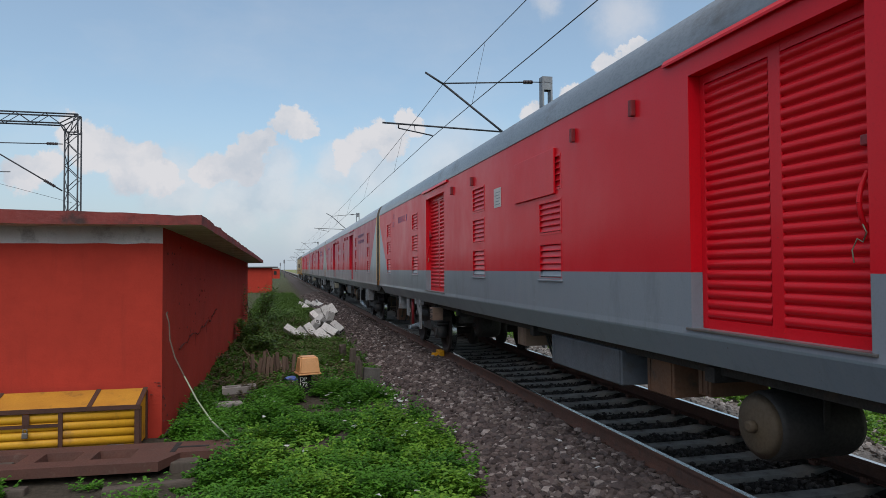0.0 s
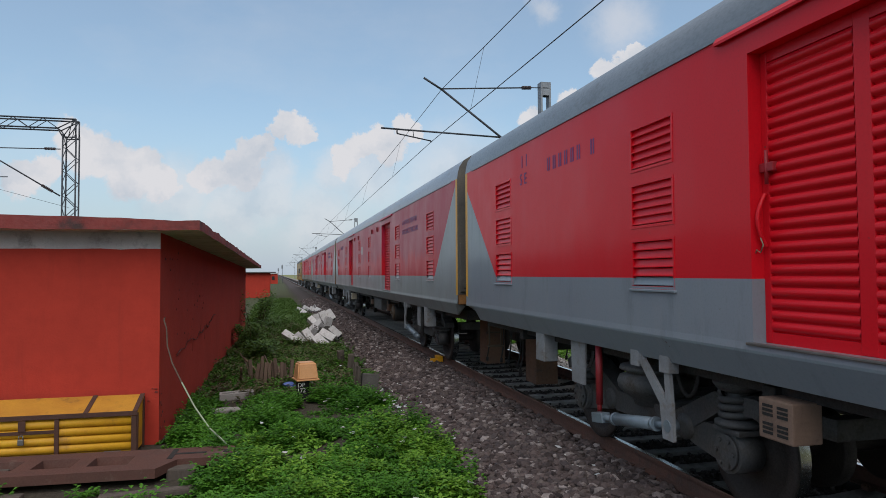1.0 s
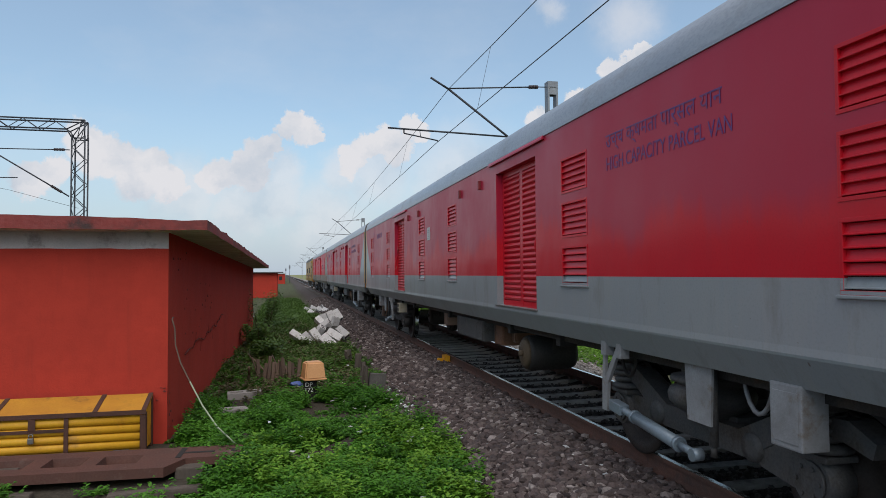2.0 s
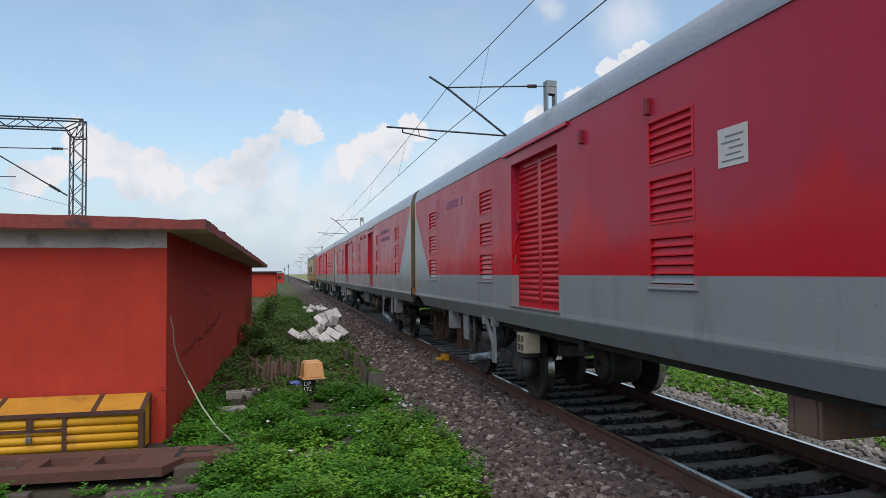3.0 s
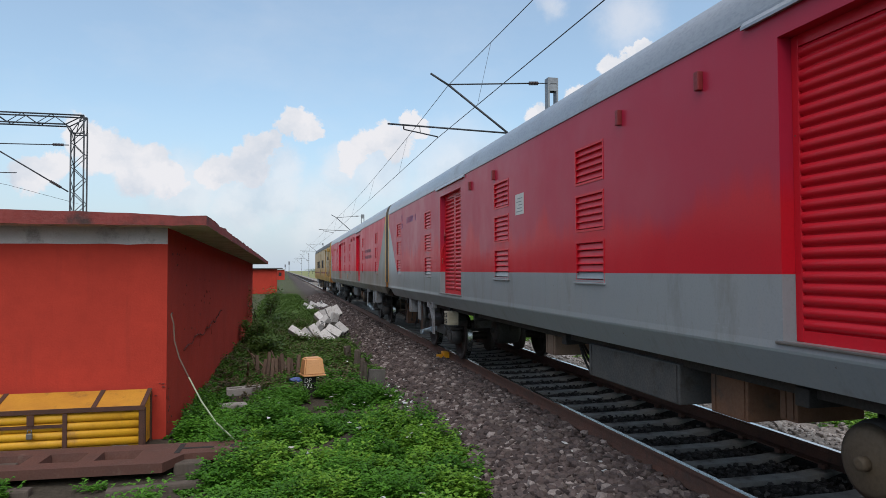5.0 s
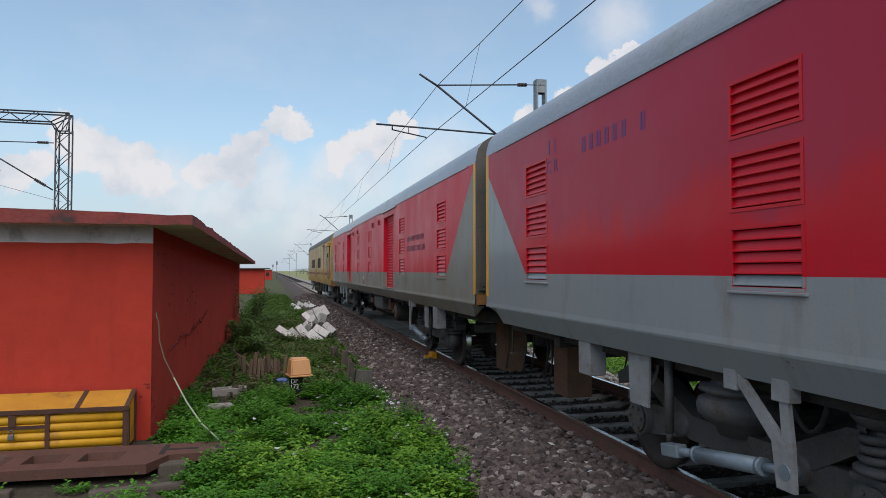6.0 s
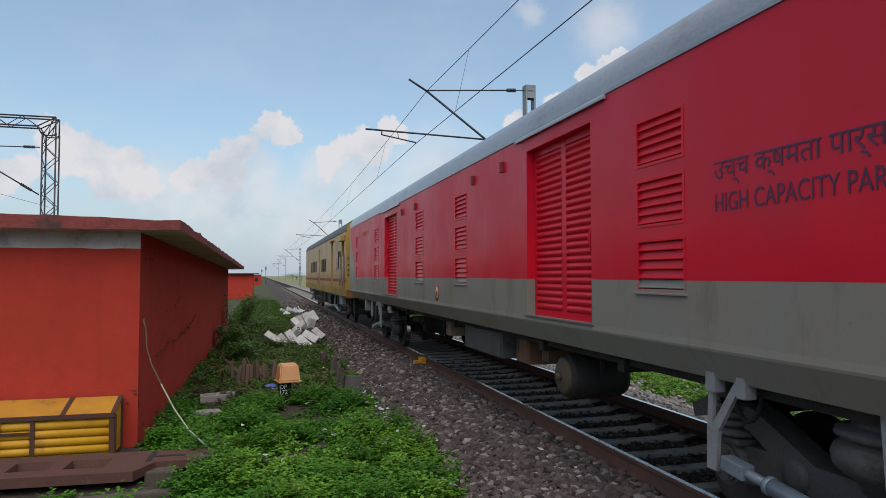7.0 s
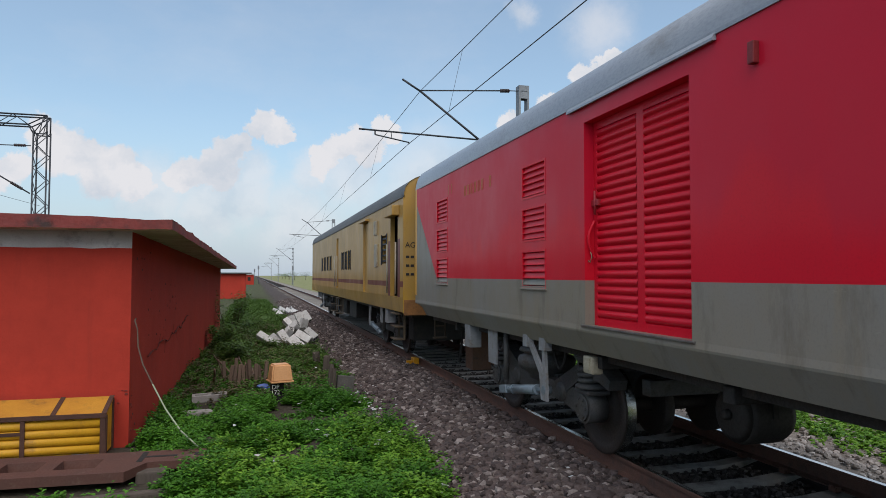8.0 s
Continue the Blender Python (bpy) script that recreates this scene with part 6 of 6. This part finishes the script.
    for k in range(10):
        bm = bmesh.new()
        box(bm, -0.035, -0.03, -0.05, 0.035, 0.03, rng.uniform(0.38, 0.62), 0.01)
        thing("plank", bm, M["stick_wood"], "brown split plank leaning in a pile", "plank", "woodpile", at=pose(-0.52 + k * 0.085, 14.25 + rng.uniform(-0.1, 0.1), -0.43, rng.uniform(-25, -10), rng.uniform(-8, 8), rng.uniform(-20, 20)))
    for x, y, w, d, rz in ((-0.95, 15.2, 0.7, 0.25, 5), (-0.5, 16.3, 0.9, 0.2, -12), (-0.85, 11.6, 0.5, 0.2, 20)):
        bm = bmesh.new()
        box(bm, -w / 2, -d / 2, -0.05, w / 2, d / 2, 0.06, 0.015)
        thing("slab_piece", bm, M["concrete"], "flat piece of broken concrete in the weeds", "rubble", "rubble pieces", at=pose(x, y, -0.41, 4, 3, rz))
    # litter
    bm = bmesh.new()
    for k in range(150):
        if k < 40:
            x, y = rng.gauss(2.02, 0.18), rng.gauss(11.9, 0.8)
        elif k < 95:
            x, y = rng.uniform(1.7, 3.2), 5.5 + 14 * rng.random() ** 1.2
        else:
            x, y = rng.uniform(-0.4, 2.0), rng.uniform(6.0, 16)
        z = ground_z(x, y) + (0.035 if x > 1.9 else 0.16 if y < 11 else 0.1)
        s = rng.uniform(0.015, 0.045)
        a = rng.uniform(0, 6.28)
        pts = [Vector((x + s * math.cos(a + i * 1.57) * rng.uniform(0.6, 1.3), y + s * math.sin(a + i * 1.57) * rng.uniform(0.6, 1.3), z + rng.uniform(0, 0.03))) for i in range(4)]
        polyplate(bm, pts, (0, 0, 0.004))
    thing("litter", bm, M["litter"], "scattered scraps of white paper and plastic", "litter", kind="stuff")
    bm = bmesh.new()
    bmesh.ops.create_icosphere(bm, subdivisions=2, radius=0.09)
    for v in bm.verts:
        v.co = Vector((v.co.x * 1.5, v.co.y, v.co.z * 0.6)) * (1 + 0.4 * noise.noise(v.co * 14))
    thing("plastic_bag", bm, M["blue_bag"], "crumpled blue plastic bag", "bag", at=pose(0.22, 13.6, -0.32))


M["concrete_dark"] = surface("old_dark_concrete", (0.10, 0.092, 0.085), (0.065, 0.06, 0.055), 0.9, 0, 5, 50, 0.6)
M["block_shade"] = surface("block_hollow_shade", (0.045, 0.042, 0.04), (0.03, 0.028, 0.027), 0.95, 0, 5, 50, 0.4)
M["rubble"] = surface("dark_heap_core", (0.05, 0.046, 0.04), (0.03, 0.028, 0.024), 0.95, 0, 6, 30, 0.9, dist=0.05)
M["blue_bag"] = surface("blue_plastic", (0.05, 0.10, 0.35), (0.04, 0.08, 0.28), 0.4, 0, 5, 50, 0.2)
build_debris()

# yellow wheel sensor clamped to the near rail
bm = bmesh.new()
box(bm, -0.16, -0.16, -0.16, -0.04, 0.16, -0.02, 0.015)
box(bm, -0.30, -0.05, -0.20, -0.14, 0.05, -0.08, 0.015)
thing("wheel_sensor", bm, M["yellow"], "yellow wheel sensor clamped beside the rail", "rail sensor", at=pose(XC - GAUGE, 14.9, 0))


# ---- overhead line ----
def lattice_leg(bm, x, y, z0, z1, w, r=0.022):
    for dx in (0, w):
        for dy in (-w / 2, w / 2):
            tube(bm, (x + dx, y + dy, z0), (x + dx, y + dy, z1), r, seg=6)
    n = int((z1 - z0) / 0.42)
    for k in range(n):
        a, b = z0 + (z1 - z0) * k / n, z0 + (z1 - z0) * (k + 1) / n
        for dy in (-w / 2, w / 2):
            s = k % 2
            tube(bm, (x + (w if s else 0), y + dy, a), (x + (0 if s else w), y + dy, b), r * 0.5, seg=5)
        tube(bm, (x, y - w / 2 if k % 2 else y + w / 2, a), (x, y + w / 2 if k % 2 else y - w / 2, b), r * 0.5, seg=5)


def insulator(parent, start, step, count, r):
    """A rod of ribbed discs from start, one rib a step."""
    bm = bmesh.new()
    tube(bm, start - step * 0.3, start + step * (count + 0.1), r * 0.45, seg=8)
    for k in range(count):
        tube(bm, start + step * k, start + step * (k + 0.55), r, seg=12)
    part("insulator", bm, M["insulator"], parent, "ribbed brown insulator")


def build_portal():
    p = tagged(new("lattice_portal"), "steel lattice portal carrying overhead wires", "portal")
    y = 26.0
    for x in (-7.33, -22.0):
        bm = bmesh.new()
        lattice_leg(bm, x, y, -0.5, 6.8, 0.42, 0.028)
        part("column", bm, M["dark_iron"], p, "lattice steel column")
    bm = bmesh.new()
    z0, z1 = 7.0, 7.34
    for dy in (-0.21, 0.21):
        tube(bm, (-22.0, y + dy, z1), (-6.92, y + dy, z1), 0.028, seg=6)
        tube(bm, (-21.4, y + dy, z0), (-7.5, y + dy, z0), 0.028, seg=6)
        n = 30
        for k in range(n):
            a, b = -21.4 + 13.9 * k / n, -21.4 + 13.9 * (k + 1) / n
            tube(bm, (a, y + dy, z1 if k % 2 else z0), (b, y + dy, z0 if k % 2 else z1), 0.014, seg=5)
        tube(bm, (-7.5, y + dy, z0), (-6.92, y + dy, z1), 0.022, seg=6)
        tube(bm, (-7.5, y + dy, z0), (-7.33, y + dy, 6.7), 0.022, seg=6)
        tube(bm, (-7.33, y + dy, 6.7), (-6.92, y + dy, z1), 0.018, seg=6)
        tube(bm, (-6.92, y + dy, 6.7), (-6.92, y + dy, z1), 0.026, seg=6)
        tube(bm, (-7.33, y + dy, 6.7), (-6.92, y + dy, 6.7), 0.022, seg=6)
        tube(bm, (-7.15, y + dy, 6.72), (-7.02, y + dy, z1), 0.014, seg=6)
    part("beam", bm, M["dark_iron"], p, "lattice steel beam")
    bm = bmesh.new()
    tube(bm, (-7.38, y - 0.25, 6.26), (-10.6, y - 0.25, 6.22), 0.018, seg=6)
    tube(bm, (-7.38, y - 0.25, 4.62), (-10.3, y - 0.25, 6.45), 0.024, seg=6)
    tube(bm, (-9.0, y - 0.25, 5.24), (-10.8, y - 0.25, 5.21), 0.016, seg=6)
    part("bracket_arm", bm, M["dark_iron"], p)
    insulator(p, Vector((-7.55, y - 0.25, 6.26)), Vector((-0.05, 0, 0)), 7, 0.05)
    insulator(p, Vector((-7.62, y - 0.25, 4.77)), Vector((-0.05, 0, 0.0313)), 7, 0.05)


build_portal()


def wire(name, pts, r, label):
    bm = bmesh.new()
    sweep(bm, pts, r, 5)
    thing(name, bm, M["wire"], label, "wire", "overhead wires")


MASTS = [17.4, 64.0, 133.0, 212.0, 300.0]
STAG = [-0.45, 0.05, -0.2, 0.1, -0.1]


def mast_mesh():
    """Mast of two channels tied by batten plates, seen with gaps between."""
    bm = bmesh.new()
    for dx in (-0.15, 0.10):
        box(bm, dx, -0.12, -0.6, dx + 0.05, 0.12, 7.17)
    z = 0.2
    while z < 7.1:
        box(bm, -0.10, -0.125, z, 0.10, -0.115, z + 0.22)
        box(bm, -0.10, 0.115, z, 0.10, 0.125, z + 0.22)
        z += 0.66
    box(bm, -0.15, -0.125, 6.98, 0.15, 0.125, 7.17)
    return mesh_of("mast", bm, M["galv"])


def build_mast(y, stag, me):
    m = tagged(new("overhead_mast"), "steel mast with a cantilever holding the overhead line", "mast", "overhead line masts")
    m.matrix_basis = pose(7.24, y, 0)
    part("mast_post", me, None, m, "grey battened steel post")
    j = XC + stag - 7.24 + 0.2
    bm = bmesh.new()
    tube(bm, (-0.15, 0, 4.75), (j, 0, 6.81), 0.032, seg=8)
    tube(bm, (j, 0, 6.81), (j - 0.50, 0, 7.10), 0.030, seg=8)
    tube(bm, (-0.67, 0, 7.0), (j, 0, 6.83), 0.02, seg=8)
    tube(bm, (-0.15, 0, 7.03), (-0.40, 0, 7.02), 0.014, seg=6)
    tube(bm, (-1.17, 0, 5.58), (j - 1.66, 0, 5.69), 0.024, seg=8)
    tube(bm, (j - 1.23, 0, 5.68), (j - 1.23, 0, 5.56), 0.02, seg=6)
    tube(bm, (j - 1.23, 0, 5.56), (j - 0.31, 0, 5.40), 0.018, seg=6)
    tube(bm, (j - 0.31, 0, 5.40), (j - 0.31, 0, 5.36), 0.018, seg=6)
    tube(bm, (j - 0.8, 0, 5.66), (j - 0.78, 0, 5.48), 0.01, seg=6)
    part("cantilever", bm, M["dark_iron"], m, "tubular steel cantilever")
    insulator(m, Vector((-0.66, 0, 7.0)), Vector((0.045, 0, 0.003)), 6, 0.055)
    insulator(m, Vector((-0.30, 0, 4.85)), Vector((-0.055, 0, 0.032)), 8, 0.07)


def build_overhead():
    me = mast_mesh()
    for y, s in zip(MASTS, STAG):
        build_mast(y, s, me)
    ys = [-34.0] + MASTS
    st = [0.1] + STAG
    mess, cont = [], []
    for (a, sa), (b, sb) in zip(zip(ys, st), zip(ys[1:], st[1:])):
        n = 14
        for k in range(n):
            u = k / n
            mess.append((XC + 0.2 + sa + (sb - sa) * u, a + (b - a) * u, 6.82 - 4 * 0.27 * u * (1 - u)))
            cont.append((XC - 0.11 + sa + (sb - sa) * u, a + (b - a) * u, 5.37 - 0.0 * u))
    wire("messenger_wire", mess, 0.009, "sagging dark messenger wire of the overhead line")
    wire("contact_wire", cont, 0.009, "dark contact wire above the track")
    for i in range(len(mess)):
        if i % 3 == 1 and mess[i][1] > 0:
            wire("dropper", [mess[i], cont[i]], 0.004, "thin dropper between the overhead wires")


build_overhead()
wire("far_wire", [(-30, 20, 7.6), (-16, 23, 5.9), (-9.4, 26, 4.85), (-7.2, 26.2, 4.25)], 0.006, "thin cable sagging behind the hut")


# ---- plants ----
def leaves_mesh(name, spots, material, label, category, seed, height, leaf, per, spread, fern=True):
    """Low weeds: each spot is a tuft of stems bearing small folded leaflets."""
    rng = np.random.default_rng(seed)
    V, F = [], []
    n = 0
    for x, y, z, k in spots:
        for s in range(per):
            a = rng.uniform(0, 6.283)
            lean = rng.uniform(0.1, 1.0)
            h = height * k * rng.uniform(0.35, 1.15)
            ox, oy = rng.normal(0, spread, 2)
            dx, dy = math.cos(a), math.sin(a)
            m = rng.integers(4, 7)
            for j in range(m):
                u = (j + 1) / m
                r = h * lean * 0.8 * u
                px, py, pz = x + ox + dx * r, y + oy + dy * r, z + h * (u - 0.35 * lean * u * u)
                for side in (-1, 1):
                    b = a + side * rng.uniform(0.6, 1.3) if j < m - 1 else a + side * 0.3
                    l = leaf * rng.uniform(0.6, 1.2) * (1.15 - 0.5 * u)
                    w = l * 0.36
                    cb, sb = math.cos(b), math.sin(b)
                    up = rng.uniform(-0.25, 0.45)
                    tip = (px + cb * l, py + sb * l, pz + up * l)
                    mid = (px + cb * l * 0.5, py + sb * l * 0.5, pz + (up + 0.25) * l * 0.5)
                    V += [(px, py, pz), (mid[0] - sb * w, mid[1] + cb * w, mid[2] + 0.15 * w), tip, (mid[0] + sb * w, mid[1] - cb * w, mid[2] + 0.15 * w)]
                    F.append((n, n + 1, n + 2, n + 3))
                    n += 4
    me = bpy.data.meshes.new(name)
    me.from_pydata(V, [], F)
    me.materials.append(material)
    return tagged(new(name, me), label, category, "", "stuff")


def leaf_material(name, tones):
    m, n, l, b = nodes_of(name)
    g = n.new("ShaderNodeNewGeometry")
    cr = n.new("ShaderNodeValToRGB")
    cr.color_ramp.elements[0].color = (*tones[0], 1)
    cr.color_ramp.elements[1].color = (*tones[-1], 1)
    for i, c in enumerate(tones[1:-1]):
        e = cr.color_ramp.elements.new((i + 1) / (len(tones) - 1))
        e.color = (*c, 1)
    patch = noise_node(n, l, 1.3, 4, 0.6)
    l.new(g.outputs["Random Per Island"], cr.inputs["Fac"])
    col = blend(n, l, span(n, l, patch.outputs["Fac"], 0.42, 0.62, 0, 0.55), cr.outputs[0], tones[-1])
    l.new(col, b.inputs["Base Color"])
    b.inputs["Roughness"].default_value = 0.55
    b.inputs["Specular IOR Level"].default_value = 0.35
    tr = n.new("ShaderNodeBsdfTranslucent")
    l.new(col, tr.inputs["Color"])
    mx = n.new("ShaderNodeMixShader")
    mx.inputs[0].default_value = 0.3
    l.new(b.outputs[0], mx.inputs[1])
    l.new(tr.outputs[0], mx.inputs[2])
    l.new(mx.outputs[0], n["Material Output"].inputs["Surface"])
    return m


M["weed"] = leaf_material("fresh_weed_leaves", [(0.03, 0.11, 0.011), (0.06, 0.19, 0.017), (0.045, 0.15, 0.014), (0.11, 0.30, 0.024)])
M["weed_light"] = leaf_material("light_ground_cover", [(0.05, 0.16, 0.016), (0.13, 0.29, 0.028), (0.09, 0.22, 0.02), (0.21, 0.40, 0.04)])
M["weed_dark"] = leaf_material("dark_weed_leaves", [(0.035, 0.085, 0.012), (0.06, 0.13, 0.018), (0.08, 0.14, 0.024), (0.10, 0.18, 0.028)])
M["dry"] = leaf_material("dry_grass_blades", [(0.12, 0.10, 0.05), (0.16, 0.13, 0.07), (0.09, 0.09, 0.04), (0.14, 0.13, 0.06)])


def weed_spots(count, x0, x1, y0, y1, seed, lush, cut):
    rng = np.random.default_rng(seed)
    out = []
    tries = 0
    while len(out) < count and tries < count * 30:
        tries += 1
        x, y = rng.uniform(x0, x1), y0 + (y1 - y0) * rng.uniform() ** 1.25
        edge = 1.95 + 0.30 * noise.noise(Vector((y * 0.8, 5.0, 0.0))) - 0.02 * max(0, y - 12)
        if x > edge:
            continue
        if x < -1.45 and y > 9.6 or (x < -0.45 and 7.85 < y < 8.7) or (x < -1.75 and y > 9.2):
            continue
        if abs(x - 0.47) < 0.35 and 11.2 < y < 12.6 or (-1.2 < x < -0.3 and 12.0 < y < 13.2):
            if rng.uniform() < 0.95:
                continue
        d = 0.7 * noise.noise(Vector((x * 0.9, y * 0.6, 9.0))) + 0.8 * noise.noise(Vector((x * 2.6, y * 1.9, 4.0))) + lush
        if d < cut:
            continue
        out.append((x, y, ground_z(x, y), 0.25 + 0.95 * min(1.3, max(0.0, d))))
    return out


def clump_spots(count, x0, x1, y0, y1, seed, tufts):
    """Domed clumps: each a ring of tufts, tallest in the middle."""
    rng = np.random.default_rng(seed)
    out = []
    for cx, cy, cz, k in weed_spots(count, x0, x1, y0, y1, seed, 0.2, 0.12):
        r = rng.uniform(0.16, 0.38)
        tall = rng.uniform(0.55, 1.15)
        for j in range(tufts):
            a, u = rng.uniform(0, 6.283), math.sqrt(rng.uniform())
            out.append((cx + r * u * math.cos(a), cy + r * u * math.sin(a), cz, tall * (1.05 - 0.85 * u * u)))
    return out


leaves_mesh("weeds", clump_spots(64, -1.3, 2.0, 5.2, 12.4, 21, 15), M["weed"], "bright green leafy weeds in domed clumps", "weeds", 31, 0.40, 0.075, 9, 0.035)
leaves_mesh("weeds", clump_spots(26, -0.4, 1.9, 5.4, 9.6, 41, 16), M["weed_light"], "tall light green leafy clumps", "weeds", 39, 0.42, 0.085, 9, 0.035)
leaves_mesh("weeds", weed_spots(1700, -1.6, 2.2, 5.0, 13.0, 27, 0.2, 0.0), M["weed"], "low green ground cover between clumps", "weeds", 37, 0.15, 0.06, 5, 0.09)
leaves_mesh("weeds", weed_spots(800, -1.6, 2.1, 12.2, 18.0, 22, 0.15, 0.2), M["weed"], "patchy green weeds round stumps and rubble", "weeds", 32, 0.26, 0.09, 5, 0.10)
leaves_mesh("weeds", weed_spots(2600, -1.3, 1.8, 15.0, 62.0, 23, 0.2, 0.05), M["weed_dark"], "dull green weeds along the far cess", "weeds", 33, 0.34, 0.12, 6, 0.17)
leaves_mesh("dry_grass", weed_spots(800, -1.4, 1.6, 12.5, 30.0, 24, 0.3, 0.0), M["dry"], "straw-coloured dry grass along the wall", "grass", 34, 0.34, 0.10, 4, 0.10)
leaves_mesh("weeds", weed_spots(200, -4.0, -0.4, 6.6, 7.9, 25, 0.3, 0.3), M["weed"], "weeds sprouting round old timbers", "weeds", 35, 0.22, 0.07, 5, 0.05)
rng0 = np.random.default_rng(77)
leaves_mesh("grass_verge", [(7.5 + 8.5 * rng0.uniform() ** 1.3, 5 + 53 * rng0.uniform() ** 1.3, -0.43, 0.8) for _ in range(4200)], M["weed_light"], "light green grass verge beyond the track", "grass", 36, 0.16, 0.10, 5, 0.2)


def build_bush(x, y, w, h, seed, label):
    bush = tagged(new("bush"), label, "bush", "bushes by the wall")
    bush.matrix_basis = pose(x, y, -0.43)
    rng = random.Random(seed)
    bm = bmesh.new()
    tips = []
    for k in range(9):
        a = rng.uniform(0, 6.28)
        p = Vector((rng.uniform(-0.1, 0.1), rng.uniform(-0.1, 0.1), -0.05))
        d = Vector((math.cos(a) * 0.6, math.sin(a) * 0.8, 1.0))
        for j in range(4):
            q = p + Vector((d.x * w * 0.3 + rng.uniform(-0.06, 0.06), d.y * w * 0.3 + rng.uniform(-0.06, 0.06), d.z * h * 0.25))
            tube(bm, p, q, 0.018 - 0.003 * j, 0.015 - 0.003 * j, seg=5)
            p = q
            tips.append(q)
    part("stem", bm, M["stick_wood"], bush)
    V, F = [], []
    for q in tips:
        for k in range(70):
            c = q + Vector((rng.gauss(0, 0.17 * w), rng.gauss(0, 0.22 * w), rng.gauss(0, 0.11 * h)))
            if c.z < 0.02:
                continue
            l = rng.uniform(0.04, 0.10)
            a, u = rng.uniform(0, 6.28), rng.uniform(-0.5, 0.6)
            t = Vector((math.cos(a), math.sin(a), u)) * l
            s = Vector((-math.sin(a), math.cos(a), 0.2)) * l * 0.38
            n = len(V)
            V += [c, c + t * 0.5 + s, c + t, c + t * 0.5 - s]
            F.append((n, n + 1, n + 2, n + 3))
    me = bpy.data.meshes.new("foliage")
    me.from_pydata([tuple(v) for v in V], [], F)
    me.materials.append(M["weed_dark"])
    part("foliage", me, None, bush, "dark green leaves")


build_bush(-0.82, 24.4, 0.72, 1.45, 2, "dense dark green bush at the hut's far corner")
build_bush(-0.80, 21.0, 0.5, 0.7, 1, "small dark green bush against the hut wall")
build_bush(-0.55, 18.2, 0.45, 0.5, 3, "scrubby bush in dry grass")
build_bush(-0.15, 29.0, 0.8, 0.55, 4, "low green bush beyond the hut")


# ---- distance ----
def build_tree(x, y, h, w, seed, label):
    tree = tagged(new("tree"), label, "tree", "far trees")
    tree.matrix_basis = pose(x, y, -0.45)
    rng = random.Random(seed)
    bm = bmesh.new()
    tube(bm, (0, 0, -0.2), (0.1, 0, h * 0.5), h * 0.035, h * 0.02, seg=8)
    heads = []
    for k in range(7):
        a = rng.uniform(0, 6.28)
        q = Vector((math.cos(a) * w * rng.uniform(0.15, 0.42), math.sin(a) * w * rng.uniform(0.15, 0.42), h * rng.uniform(0.5, 0.85)))
        tube(bm, (0.05, 0, h * 0.38), q, h * 0.014, h * 0.006, seg=6)
        heads.append(q)
    part("trunk", bm, M["old_wood"], tree)
    V, F = [], []
    for q in heads:
        for k in range(150):
            c = q + Vector((rng.gauss(0, w * 0.15), rng.gauss(0, w * 0.15), rng.gauss(0, h * 0.10)))
            l = h * rng.uniform(0.02, 0.045)
            a, u = rng.uniform(0, 6.28), rng.uniform(-0.6, 0.6)
            t = Vector((math.cos(a), math.sin(a), u)) * l
            s = Vector((-math.sin(a), math.cos(a), 0.3)) * l * 0.5
            n = len(V)
            V += [c, c + t * 0.5 + s, c + t, c + t * 0.5 - s]
            F.append((n, n + 1, n + 2, n + 3))
    me = bpy.data.meshes.new("crown")
    me.from_pydata([tuple(v) for v in V], [], F)
    me.materials.append(M["weed_dark"])
    part("crown", me, None, tree)


def build_distance():
    rng = random.Random(9)
    for k in range(14):
        y = rng.uniform(320, 560)
        x = y * rng.uniform(-0.02, 0.30)
        build_tree(x if abs(x - XC) > 12 else XC + 14, y, rng.uniform(3.0, 5.0), rng.uniform(5, 9), 100 + k, "small hazy tree on the horizon")
    # signal posts and a far building by the line
    for x, y, h in ((1.2, 190.0, 5.0), (0.2, 230.0, 4.5), (9.0, 165.0, 4.6)):
        bm = bmesh.new()
        tube(bm, (0, 0, -0.5), (0, 0, h), 0.09, 0.07, seg=8)
        box(bm, -0.22, -0.2, h - 1.1, 0.22, 0.1, h - 0.2, 0.05)
        thing("signal_post", bm, M["galv"], "far grey railway signal post", "signal", "signal posts", at=pose(x, y, -0.43))
    bm = bmesh.new()
    box(bm, -2.6, 0, -0.5, 2.6, 5, 2.0)
    b = thing("far_building", bm, M["hut_red"], "far low red building by the line", "building", at=pose(-2.6, 170, 0))
    bm = bmesh.new()
    box(bm, -2.8, -0.3, 2.0, 2.8, 5.3, 2.25)
    part("roof", bm, M["white_block"], b)
    for o in (-1.5, 0.0, 1.5):
        bm = bmesh.new()
        box(bm, o - 0.35, -0.05, 0.5, o + 0.35, 0.02, 1.4)
        part("window", bm, M["void"], b)
    for y in (48.0, 64.0, 86.0):
        bm = bmesh.new()
        box(bm, -0.09, -0.09, -0.2, 0.09, 0.09, 1.35, 0.02)
        thing("marker_post", bm, M["white_block"], "white concrete marker post beside the track", "post", "marker posts", at=pose(8.1, y, -0.43))


build_distance()

motions()
